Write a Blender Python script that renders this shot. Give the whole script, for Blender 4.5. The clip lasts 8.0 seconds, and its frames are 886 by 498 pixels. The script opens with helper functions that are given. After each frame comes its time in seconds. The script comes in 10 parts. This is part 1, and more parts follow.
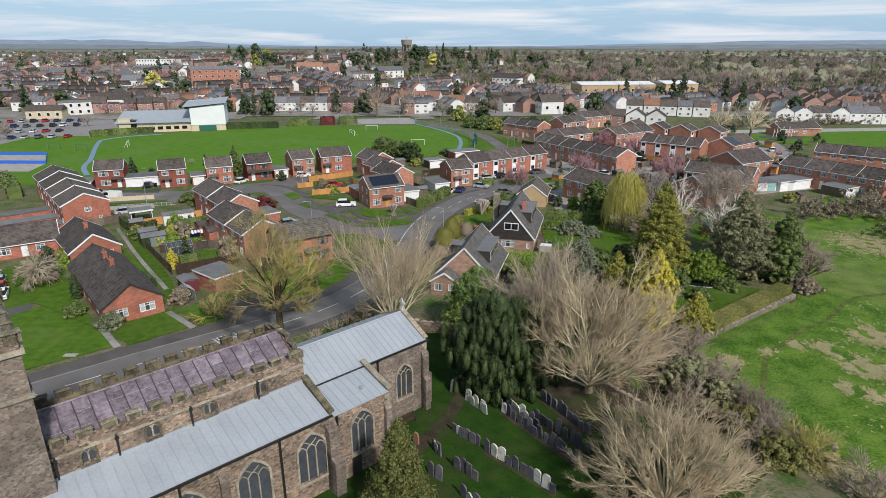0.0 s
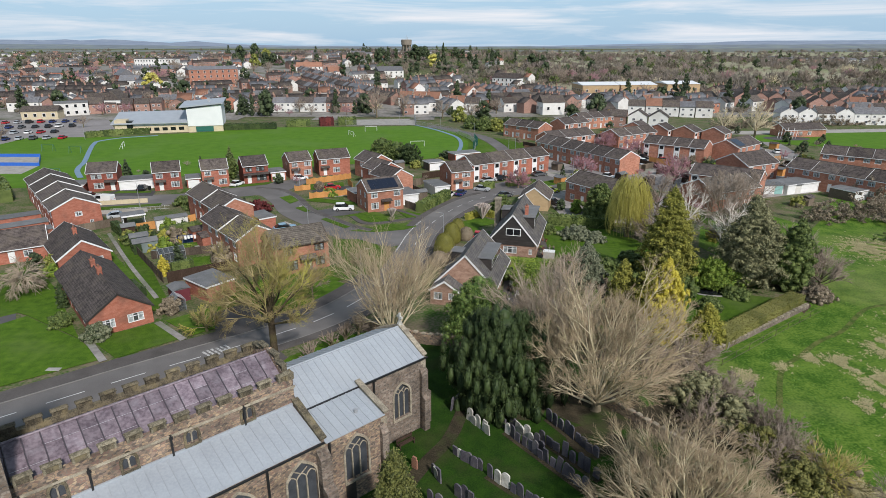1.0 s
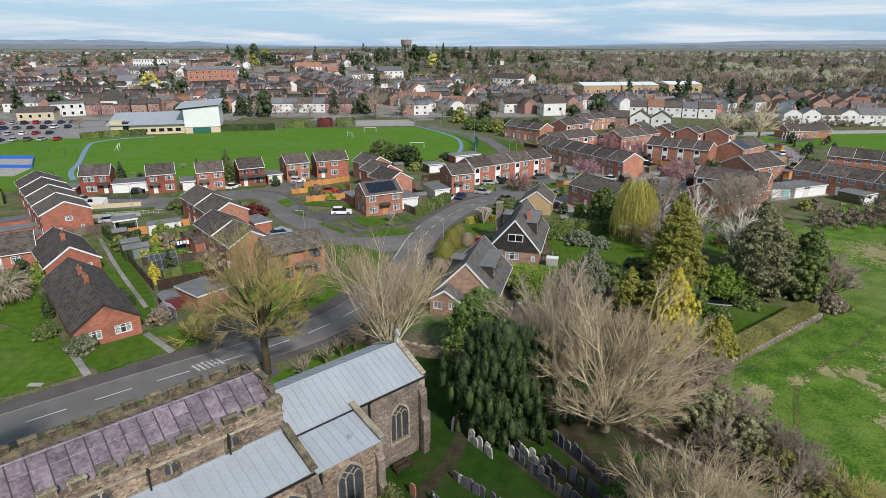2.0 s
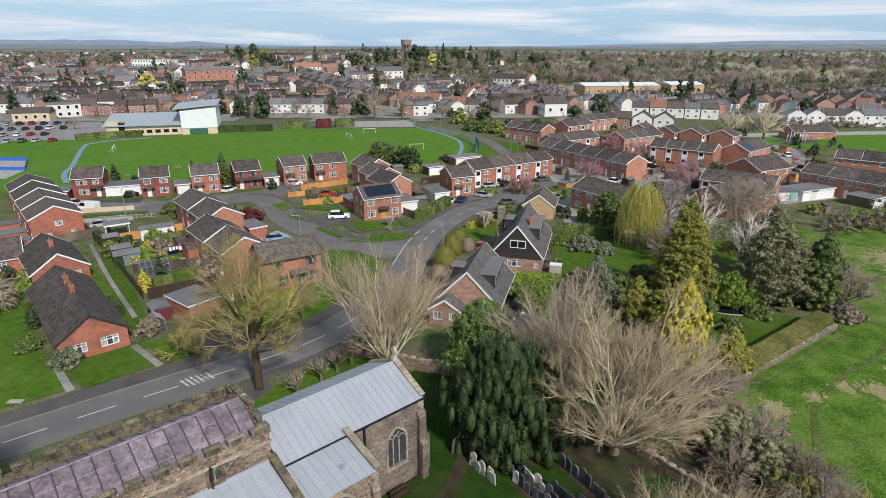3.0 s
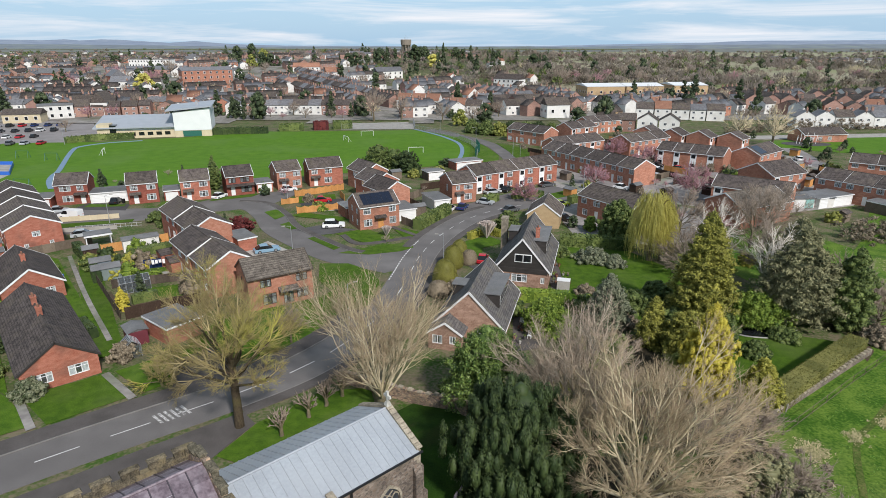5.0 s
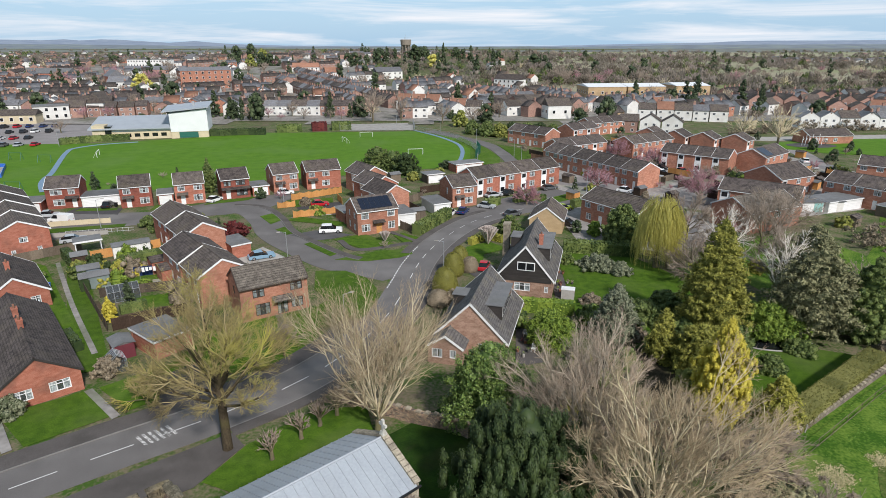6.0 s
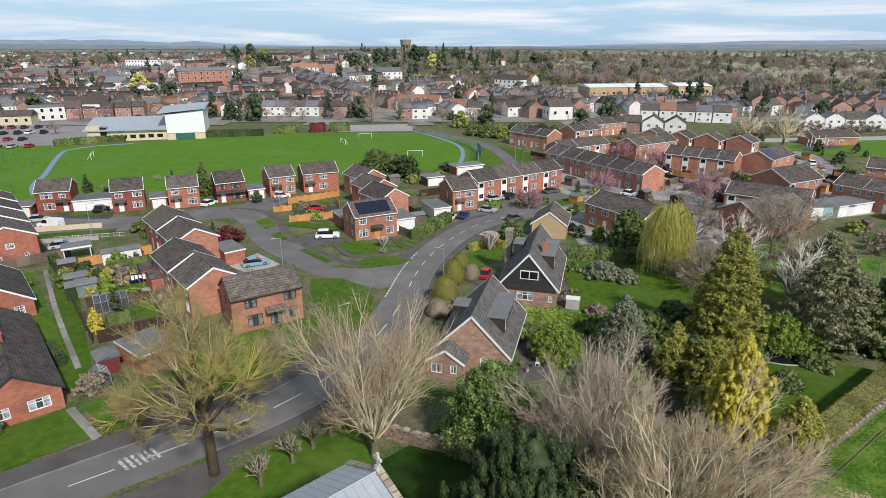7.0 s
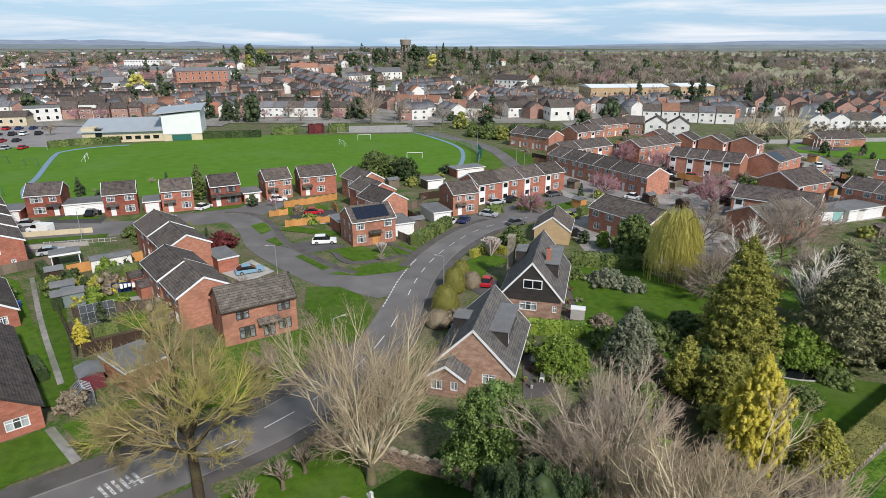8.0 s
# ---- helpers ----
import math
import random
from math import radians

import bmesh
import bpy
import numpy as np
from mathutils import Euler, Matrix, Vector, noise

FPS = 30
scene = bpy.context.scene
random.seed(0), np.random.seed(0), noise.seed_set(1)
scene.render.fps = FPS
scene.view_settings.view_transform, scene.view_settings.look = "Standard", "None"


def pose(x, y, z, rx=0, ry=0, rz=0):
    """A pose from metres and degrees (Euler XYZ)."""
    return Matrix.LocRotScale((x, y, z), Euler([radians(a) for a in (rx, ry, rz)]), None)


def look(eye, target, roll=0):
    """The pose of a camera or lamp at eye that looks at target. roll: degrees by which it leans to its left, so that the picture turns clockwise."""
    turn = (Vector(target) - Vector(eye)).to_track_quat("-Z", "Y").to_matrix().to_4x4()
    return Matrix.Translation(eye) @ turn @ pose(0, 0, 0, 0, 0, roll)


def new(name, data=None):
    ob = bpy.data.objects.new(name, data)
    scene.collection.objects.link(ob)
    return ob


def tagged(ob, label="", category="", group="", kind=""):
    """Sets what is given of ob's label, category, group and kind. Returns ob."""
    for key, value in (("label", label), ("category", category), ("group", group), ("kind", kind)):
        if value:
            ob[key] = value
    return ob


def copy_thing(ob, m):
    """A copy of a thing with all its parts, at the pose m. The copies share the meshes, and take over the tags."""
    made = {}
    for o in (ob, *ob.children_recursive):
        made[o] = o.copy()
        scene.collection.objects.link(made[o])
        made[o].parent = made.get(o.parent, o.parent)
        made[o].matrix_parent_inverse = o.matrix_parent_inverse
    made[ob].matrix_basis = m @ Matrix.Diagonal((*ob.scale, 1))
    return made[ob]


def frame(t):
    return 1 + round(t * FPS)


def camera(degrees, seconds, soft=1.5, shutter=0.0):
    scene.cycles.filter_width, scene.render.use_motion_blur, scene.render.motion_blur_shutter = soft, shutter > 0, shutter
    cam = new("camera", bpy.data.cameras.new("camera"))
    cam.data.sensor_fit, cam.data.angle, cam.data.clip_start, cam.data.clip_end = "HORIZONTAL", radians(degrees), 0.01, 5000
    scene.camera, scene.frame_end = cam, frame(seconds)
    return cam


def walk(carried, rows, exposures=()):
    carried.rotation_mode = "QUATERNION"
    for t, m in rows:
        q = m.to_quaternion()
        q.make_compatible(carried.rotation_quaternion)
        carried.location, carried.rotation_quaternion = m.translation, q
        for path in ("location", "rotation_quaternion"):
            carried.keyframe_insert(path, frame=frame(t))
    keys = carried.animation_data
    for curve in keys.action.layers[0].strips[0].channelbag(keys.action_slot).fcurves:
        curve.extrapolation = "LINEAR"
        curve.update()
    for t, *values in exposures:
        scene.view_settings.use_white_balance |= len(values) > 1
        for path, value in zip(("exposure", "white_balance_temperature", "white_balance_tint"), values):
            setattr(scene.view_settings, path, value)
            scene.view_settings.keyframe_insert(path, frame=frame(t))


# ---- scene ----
# ---------------------------------------------------------------- camera and flight
cam = camera(73.75, 8.0, soft=0.85)
PITCH, YAW, EYE = -19.35, -0.05, 36.2
FLIGHT = [(0.0, 0.0), (0.5, 1.65), (1.0, 3.32), (1.5, 4.97), (3.0, 9.84), (3.5, 11.5), (4.0, 13.15),
          (4.5, 14.82), (6.0, 19.93), (6.5, 21.66), (7.0, 23.38), (7.5, 25.07), (8.0, 26.75)]
walk(cam, [(t, pose(0, y, EYE, 90 + PITCH, 0, YAW)) for t, y in FLIGHT], exposures=[(0.0, -0.09), (8.0, 0.04)])

# ---------------------------------------------------------------- sky and sun
world = bpy.data.worlds.new("overcast_sky")
scene.world = world
world.use_nodes = True
SUN_EL, SUN_ROT = radians(40), radians(152)


def build_sky():
    nt = world.node_tree
    nt.nodes.clear()
    N, L = nt.nodes.new, nt.links.new
    out = N("ShaderNodeOutputWorld")
    bg = N("ShaderNodeBackground")
    bg.inputs[1].default_value = 0.101
    sky = N("ShaderNodeTexSky")
    sky.sky_type, sky.sun_disc = "NISHITA", False
    sky.sun_elevation, sky.sun_rotation = SUN_EL, SUN_ROT
    sky.air_density, sky.dust_density, sky.ozone_density = 1.0, 1.2, 1.5
    tc = N("ShaderNodeTexCoord")
    mp = N("ShaderNodeMapping")
    mp.inputs["Scale"].default_value = (1.0, 1.0, 13.0)
    L(tc.outputs["Generated"], mp.inputs[0])
    n1 = N("ShaderNodeTexNoise")
    n1.inputs["Scale"].default_value = 3.2
    n1.inputs["Detail"].default_value = 7
    n1.inputs["Roughness"].default_value = 0.6
    n1.inputs["Distortion"].default_value = 0.4
    L(mp.outputs[0], n1.inputs["Vector"])
    ramp = N("ShaderNodeValToRGB")
    ramp.color_ramp.elements[0].position, ramp.color_ramp.elements[0].color = 0.46, (0, 0, 0, 1)
    ramp.color_ramp.elements[1].position, ramp.color_ramp.elements[1].color = 0.70, (1, 1, 1, 1)
    L(n1.outputs[0], ramp.inputs[0])
    n2 = N("ShaderNodeTexNoise")
    n2.inputs["Scale"].default_value = 1.3
    n2.inputs["Detail"].default_value = 5
    L(mp.outputs[0], n2.inputs["Vector"])
    cloud = N("ShaderNodeMix")
    cloud.data_type = "RGBA"
    cloud.inputs[6].default_value = (8.4, 8.6, 9.2, 1)
    cloud.inputs[7].default_value = (9.0, 9.25, 9.8, 1)
    L(n2.outputs[0], cloud.inputs[0])
    blue = N("ShaderNodeMix")
    blue.data_type, blue.inputs[0].default_value = "RGBA", 0.75
    blue.inputs[7].default_value = (4.7, 7.1, 9.6, 1)
    L(sky.outputs[0], blue.inputs[6])
    mx = N("ShaderNodeMix")
    mx.data_type = "RGBA"
    L(ramp.outputs[0], mx.inputs[0])
    L(blue.outputs[2], mx.inputs[6])
    L(cloud.outputs[2], mx.inputs[7])
    # the sky overhead, out of view, is dimmed to cut its fill light
    sep = N("ShaderNodeSeparateXYZ")
    L(tc.outputs["Generated"], sep.inputs[0])
    up = N("ShaderNodeMapRange")
    up.inputs["From Min"].default_value, up.inputs["From Max"].default_value = 0.12, 0.65
    up.inputs["To Min"].default_value, up.inputs["To Max"].default_value = 1.0, 0.56
    L(sep.outputs[2], up.inputs["Value"])
    dim = N("ShaderNodeMix")
    dim.data_type, dim.blend_type, dim.inputs[0].default_value = "RGBA", "MULTIPLY", 1.0
    L(mx.outputs[2], dim.inputs[6])
    L(up.outputs[0], dim.inputs[7])
    L(dim.outputs[2], bg.inputs[0])
    L(bg.outputs[0], out.inputs[0])


build_sky()
sun_data = bpy.data.lights.new("sun", "SUN")
sun_data.energy, sun_data.angle, sun_data.color = 4.3, radians(5), (1.0, 0.95, 0.92)
sun = new("sun", sun_data)
# the sky's rotation is counted clockwise from +y
sun.matrix_world = look((0, 0, 300), (-math.sin(SUN_ROT) * 300 * math.cos(SUN_EL), -math.cos(SUN_ROT) * 300 * math.cos(SUN_EL), 300 - 300 * math.sin(SUN_EL)))
# ---------------------------------------------------------------- materials
def surface(name, a, b, scale=1.0, fine=12.0, rough=0.85, bump=0.3, stretch=(1, 1, 1), vary=0.12, metal=0.0, spread=0.35, dirt=None, depth=0.02, wide=0.08, amount=0.5):
    """Two colours mixed by a broad and a fine noise, shifted a little from object to object, with fine relief and patches of dirt."""
    m = bpy.data.materials.new(name)
    m.use_nodes = True
    nt = m.node_tree
    N, L = nt.nodes.new, nt.links.new
    bs = nt.nodes["Principled BSDF"]
    bs.inputs["Roughness"].default_value, bs.inputs["Metallic"].default_value = rough, metal
    bs.inputs["Specular IOR Level"].default_value = 0.15 if rough >= 0.8 else 0.5
    geo = N("ShaderNodeNewGeometry")
    mp = N("ShaderNodeMapping")
    mp.inputs["Scale"].default_value = stretch
    L(geo.outputs["Position"], mp.inputs[0])
    n1 = N("ShaderNodeTexNoise")
    n1.inputs["Scale"].default_value, n1.inputs["Detail"].default_value = scale, 4
    n2 = N("ShaderNodeTexNoise")
    n2.inputs["Scale"].default_value, n2.inputs["Detail"].default_value = fine, 3
    L(mp.outputs[0], n1.inputs["Vector"])
    L(mp.outputs[0], n2.inputs["Vector"])
    add = N("ShaderNodeMath")
    add.operation = "ADD"
    L(n1.outputs[0], add.inputs[0])
    L(n2.outputs[0], add.inputs[1])
    rg = N("ShaderNodeMapRange")
    rg.inputs["From Min"].default_value, rg.inputs["From Max"].default_value = 1 - spread, 1 + spread
    L(add.outputs[0], rg.inputs["Value"])
    mx = N("ShaderNodeMix")
    mx.data_type = "RGBA"
    mx.inputs[6].default_value, mx.inputs[7].default_value = (*a, 1), (*b, 1)
    L(rg.outputs[0], mx.inputs[0])
    col = mx.outputs[2]
    if dirt:
        n3 = N("ShaderNodeTexNoise")
        n3.inputs["Scale"].default_value, n3.inputs["Detail"].default_value = wide, 6
        L(geo.outputs["Position"], n3.inputs["Vector"])
        r3 = N("ShaderNodeMapRange")
        r3.inputs["From Min"].default_value, r3.inputs["From Max"].default_value = 0.5, 0.68
        r3.inputs["To Max"].default_value = amount
        L(n3.outputs[0], r3.inputs["Value"])
        m3 = N("ShaderNodeMix")
        m3.data_type = "RGBA"
        m3.inputs[7].default_value = (*dirt, 1)
        L(r3.outputs[0], m3.inputs[0])
        L(col, m3.inputs[6])
        col = m3.outputs[2]
    if vary:
        info = N("ShaderNodeObjectInfo")
        hsv = N("ShaderNodeHueSaturation")
        vr = N("ShaderNodeMapRange")
        vr.inputs["To Min"].default_value, vr.inputs["To Max"].default_value = 1 - vary, 1 + vary
        L(info.outputs["Random"], vr.inputs["Value"])
        L(vr.outputs[0], hsv.inputs["Value"])
        L(col, hsv.inputs["Color"])
        col = hsv.outputs[0]
    L(col, bs.inputs["Base Color"])
    if bump:
        bp = N("ShaderNodeBump")
        bp.inputs["Strength"].default_value, bp.inputs["Distance"].default_value = bump, depth
        L(n2.outputs[0], bp.inputs["Height"])
        L(bp.outputs[0], bs.inputs["Normal"])
    return m


def courses(m, pitch, dark=0.55, axis=2):
    """Adds level courses (roof tiles, brick beds) to a surface: a thin shadow joint at every pitch metres of height."""
    nt = m.node_tree
    N, L = nt.nodes.new, nt.links.new
    bs = nt.nodes["Principled BSDF"]
    src = bs.inputs["Base Color"].links[0].from_socket
    geo = N("ShaderNodeNewGeometry")
    sep = N("ShaderNodeSeparateXYZ")
    L(geo.outputs["Position"], sep.inputs[0])
    div = N("ShaderNodeMath")
    div.operation, div.inputs[1].default_value = "DIVIDE", pitch
    L(sep.outputs[axis], div.inputs[0])
    fr = N("ShaderNodeMath")
    fr.operation = "FRACT"
    L(div.outputs[0], fr.inputs[0])
    rg = N("ShaderNodeMapRange")
    rg.inputs["From Min"].default_value, rg.inputs["From Max"].default_value = 0.0, 0.35
    rg.inputs["To Min"].default_value, rg.inputs["To Max"].default_value = dark, 1.0
    L(fr.outputs[0], rg.inputs["Value"])
    mul = N("ShaderNodeMix")
    mul.data_type, mul.blend_type, mul.inputs[0].default_value = "RGBA", "MULTIPLY", 1.0
    L(src, mul.inputs[6])
    L(rg.outputs[0], mul.inputs[7])
    L(mul.outputs[2], bs.inputs["Base Color"])
    bp = N("ShaderNodeBump")
    bp.inputs["Strength"].default_value, bp.inputs["Distance"].default_value = 0.5, 0.03
    L(fr.outputs[0], bp.inputs["Height"])
    old = bs.inputs["Normal"].links
    if old:
        L(old[0].from_socket, bp.inputs["Normal"])
    L(bp.outputs[0], bs.inputs["Normal"])
    return m


def rubble(name, cols, scale=3.2, mortar=(0.36, 0.31, 0.25), joint=0.05):
    """Coursed rubble stone: cells of several stone colours with recessed lime joints."""
    m = bpy.data.materials.new(name)
    m.use_nodes = True
    nt = m.node_tree
    N, L = nt.nodes.new, nt.links.new
    bs = nt.nodes["Principled BSDF"]
    bs.inputs["Roughness"].default_value = 0.9
    geo = N("ShaderNodeNewGeometry")
    mp = N("ShaderNodeMapping")
    mp.inputs["Scale"].default_value = (1, 1, 1.7)
    L(geo.outputs["Position"], mp.inputs[0])
    cell, edge = N("ShaderNodeTexVoronoi"), N("ShaderNodeTexVoronoi")
    edge.feature = "DISTANCE_TO_EDGE"
    for v in (cell, edge):
        v.inputs["Scale"].default_value = scale
        L(mp.outputs[0], v.inputs["Vector"])
    ramp = N("ShaderNodeValToRGB")
    ramp.color_ramp.interpolation = "CONSTANT"
    el = ramp.color_ramp.elements
    while len(el) < len(cols):
        el.new(0.5)
    for i, c in enumerate(cols):
        el[i].position, el[i].color = i / len(cols), (*c, 1)
    sep = N("ShaderNodeSeparateColor")
    L(cell.outputs["Color"], sep.inputs[0])
    L(sep.outputs[0], ramp.inputs[0])
    rg = N("ShaderNodeMapRange")
    rg.inputs["From Min"].default_value, rg.inputs["From Max"].default_value = joint * 0.4, joint * 1.6
    L(edge.outputs["Distance"], rg.inputs["Value"])
    mx = N("ShaderNodeMix")
    mx.data_type, mx.inputs[6].default_value = "RGBA", (*mortar, 1)
    L(rg.outputs[0], mx.inputs[0])
    L(ramp.outputs[0], mx.inputs[7])
    n = N("ShaderNodeTexNoise")
    n.inputs["Scale"].default_value, n.inputs["Detail"].default_value = 0.5, 7
    L(geo.outputs["Position"], n.inputs["Vector"])
    r2 = N("ShaderNodeMapRange")
    r2.inputs["From Min"].default_value, r2.inputs["From Max"].default_value = 0.35, 0.65
    r2.inputs["To Min"].default_value, r2.inputs["To Max"].default_value = 0.62, 1.2
    L(n.outputs[0], r2.inputs["Value"])
    mul = N("ShaderNodeMix")
    mul.data_type, mul.blend_type, mul.inputs[0].default_value = "RGBA", "MULTIPLY", 1.0
    L(mx.outputs[2], mul.inputs[6])
    L(r2.outputs[0], mul.inputs[7])
    L(mul.outputs[2], bs.inputs["Base Color"])
    bp = N("ShaderNodeBump")
    bp.inputs["Strength"].default_value, bp.inputs["Distance"].default_value = 0.7, 0.04
    L(rg.outputs[0], bp.inputs["Height"])
    L(bp.outputs[0], bs.inputs["Normal"])
    return m


def leafy(name, a, b, scale=0.9, rough=0.6):
    """Leaves: each loose leaf takes its own shade between two greens, in broad light and dark clusters."""
    m = bpy.data.materials.new(name)
    m.use_nodes = True
    nt = m.node_tree
    N, L = nt.nodes.new, nt.links.new
    bs = nt.nodes["Principled BSDF"]
    bs.inputs["Roughness"].default_value = rough
    bs.inputs["Specular IOR Level"].default_value = 0.25
    geo = N("ShaderNodeNewGeometry")
    n = N("ShaderNodeTexNoise")
    n.inputs["Scale"].default_value, n.inputs["Detail"].default_value = scale, 3
    L(geo.outputs["Position"], n.inputs["Vector"])
    add = N("ShaderNodeMath")
    add.operation = "ADD"
    L(n.outputs[0], add.inputs[0])
    L(geo.outputs["Random Per Island"], add.inputs[1])
    rg = N("ShaderNodeMapRange")
    rg.inputs["From Min"].default_value, rg.inputs["From Max"].default_value = 0.45, 1.5
    L(add.outputs[0], rg.inputs["Value"])
    mx = N("ShaderNodeMix")
    mx.data_type = "RGBA"
    mx.inputs[6].default_value, mx.inputs[7].default_value = (*a, 1), (*b, 1)
    L(rg.outputs[0], mx.inputs[0])
    L(mx.outputs[2], bs.inputs["Base Color"])
    return m


def plain(name, c, rough=0.5, metal=0.0, vary=0.0):
    return surface(name, [v * 0.88 for v in c], [min(1, v * 1.1) for v in c], 1.5, 20, rough, 0.0, vary=vary, metal=metal)


M_BRICK = [courses(surface("red_brick", (0.33, 0.11, 0.07), (0.49, 0.21, 0.148), 1.3, 11, 0.9, 0.3, (1, 1, 2.5), 0.14, dirt=(0.20, 0.10, 0.075), wide=0.45, spread=0.25, amount=0.6), 0.075, 0.82),
           courses(surface("orange_brick", (0.35, 0.145, 0.092), (0.52, 0.265, 0.185), 1.3, 11, 0.9, 0.3, (1, 1, 2.5), 0.14, dirt=(0.25, 0.13, 0.095), wide=0.45, spread=0.25, amount=0.6), 0.075, 0.82),
           courses(surface("dark_red_brick", (0.23, 0.066, 0.046), (0.36, 0.13, 0.095), 1.3, 11, 0.9, 0.3, (1, 1, 2.5), 0.14, dirt=(0.14, 0.06, 0.05), wide=0.45, spread=0.25, amount=0.6), 0.075, 0.82),
           courses(surface("faded_town_brick", (0.27, 0.15, 0.118), (0.45, 0.29, 0.235), 1.3, 9, 0.9, 0.2, (1, 1, 2.5), 0.25, dirt=(0.2, 0.13, 0.11), wide=0.2), 0.3, 0.9)]
M_BUFF = courses(surface("buff_brick", (0.42, 0.29, 0.16), (0.55, 0.4, 0.24), 0.7, 9, 0.9, 0.3, (1, 1, 2.5), 0.1, dirt=(0.3, 0.22, 0.14), wide=0.25), 0.075, 0.88)
M_PINKBRICK = courses(surface("weathered_pink_brick", (0.27, 0.16, 0.115), (0.50, 0.33, 0.25), 1.0, 7, 0.9, 0.4, (1, 1, 2.5), 0.1, dirt=(0.22, 0.15, 0.11), wide=0.35, spread=0.2), 0.075, 0.8)
M_TILE = [courses(surface("brown_grey_roof_tile", (0.05, 0.041, 0.037), (0.145, 0.121, 0.108), 1.4, 7, 0.85, 0.6, vary=0.22, dirt=(0.14, 0.12, 0.085), wide=0.5, amount=0.5, spread=0.22), 0.19, 0.42),
          courses(surface("dark_roof_tile", (0.042, 0.035, 0.033), (0.13, 0.108, 0.099), 1.4, 7, 0.8, 0.6, vary=0.22, dirt=(0.15, 0.125, 0.10), wide=0.5, amount=0.55, spread=0.22), 0.19, 0.45),
          courses(surface("grey_slate", (0.10, 0.10, 0.11), (0.22, 0.22, 0.23), 1.0, 6, 0.6, 0.4, vary=0.25, dirt=(0.15, 0.13, 0.11), wide=0.4, amount=0.5, spread=0.25), 0.17, 0.6),
          courses(surface("lichened_grey_tile", (0.075, 0.064, 0.055), (0.20, 0.174, 0.146), 1.5, 7, 0.85, 0.6, vary=0.15, dirt=(0.09, 0.082, 0.07), wide=0.6, amount=0.6, spread=0.22), 0.22, 0.36),
          courses(surface("grey_weathered_chalet_tile", (0.07, 0.066, 0.066), (0.165, 0.155, 0.15), 1.5, 7, 0.8, 0.6, vary=0.1, dirt=(0.19, 0.17, 0.13), wide=0.7, amount=0.5, spread=0.22), 0.22, 0.42)]
M_ORANGETILE = courses(surface("clay_pantile", (0.25, 0.12, 0.082), (0.34, 0.185, 0.125), 0.6, 6, 0.85, 0.4, vary=0.2, dirt=(0.2, 0.1, 0.07), wide=0.3), 0.17, 0.6)
M_WHITE = surface("white_upvc", (0.70, 0.70, 0.69), (0.82, 0.82, 0.81), 0.8, 14, 0.4, 0.0, vary=0.05)
M_RENDER = surface("white_render", (0.62, 0.61, 0.57), (0.78, 0.77, 0.74), 0.6, 10, 0.8, 0.15, vary=0.08, dirt=(0.48, 0.46, 0.41), wide=0.3, amount=0.5)
M_BLACKWOOD = surface("dark_stained_boarding", (0.022, 0.019, 0.017), (0.05, 0.043, 0.04), 0.8, 12, 0.6, 0.2, (1, 1, 4), 0.1)
M_FELT = surface("grey_flat_roof_felt", (0.11, 0.112, 0.115), (0.20, 0.203, 0.206), 0.6, 9, 0.85, 0.2, vary=0.15, dirt=(0.12, 0.12, 0.11), wide=0.4)
M_BROWNFRAME = plain("dark_window_frame", (0.045, 0.03, 0.022), 0.5)


def glazing():
    m = bpy.data.materials.new("window_glass")
    m.use_nodes = True
    bs = m.node_tree.nodes["Principled BSDF"]
    bs.inputs["Base Color"].default_value = (0.5, 0.55, 0.58, 1)
    bs.inputs["Roughness"].default_value = 0.04
    bs.inputs["Transmission Weight"].default_value = 0.9
    bs.inputs["IOR"].default_value = 1.45
    return m


M_GLASS = glazing()
M_CURTAIN = surface("white_net_curtain", (0.66, 0.66, 0.64), (0.80, 0.80, 0.78), 1.2, 10, 0.9, 0.0, vary=0.15)
M_STONE = rubble("church_rubble_stone", [(0.36, 0.255, 0.165), (0.235, 0.175, 0.13), (0.43, 0.32, 0.21), (0.30, 0.215, 0.16), (0.13, 0.10, 0.082), (0.39, 0.265, 0.175), (0.24, 0.15, 0.115)], 4.2, (0.20, 0.165, 0.13), 0.06)
M_ASHLAR = surface("weathered_ashlar", (0.23, 0.20, 0.15), (0.40, 0.35, 0.27), 2.0, 10, 0.9, 0.4, vary=0.2, dirt=(0.13, 0.115, 0.09), wide=0.9, amount=0.7, spread=0.22)
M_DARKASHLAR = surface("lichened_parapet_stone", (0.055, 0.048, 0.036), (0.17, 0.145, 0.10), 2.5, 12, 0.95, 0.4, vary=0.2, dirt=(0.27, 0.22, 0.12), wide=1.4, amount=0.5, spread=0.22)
M_MERLONCAP = surface("mossy_merlon_cap", (0.095, 0.085, 0.06), (0.24, 0.21, 0.15), 3, 12, 0.95, 0.4, vary=0.35, spread=0.22)
M_PALERUBBLE = rubble("grey_tower_rubble", [(0.23, 0.18, 0.14), (0.165, 0.13, 0.105), (0.29, 0.24, 0.195), (0.215, 0.155, 0.115), (0.13, 0.105, 0.085)], 4.4, (0.235, 0.195, 0.16), 0.06)
M_LEAD = surface("purple_grey_lead_sheet", (0.105, 0.078, 0.095), (0.235, 0.19, 0.215), 1.1, 5, 0.5, 0.15, vary=0.3, dirt=(0.30, 0.275, 0.305), wide=1.6, amount=0.4, spread=0.22)
M_LEADEDGE = plain("pale_lead_lap_highlight", (0.42, 0.40, 0.43), 0.6)
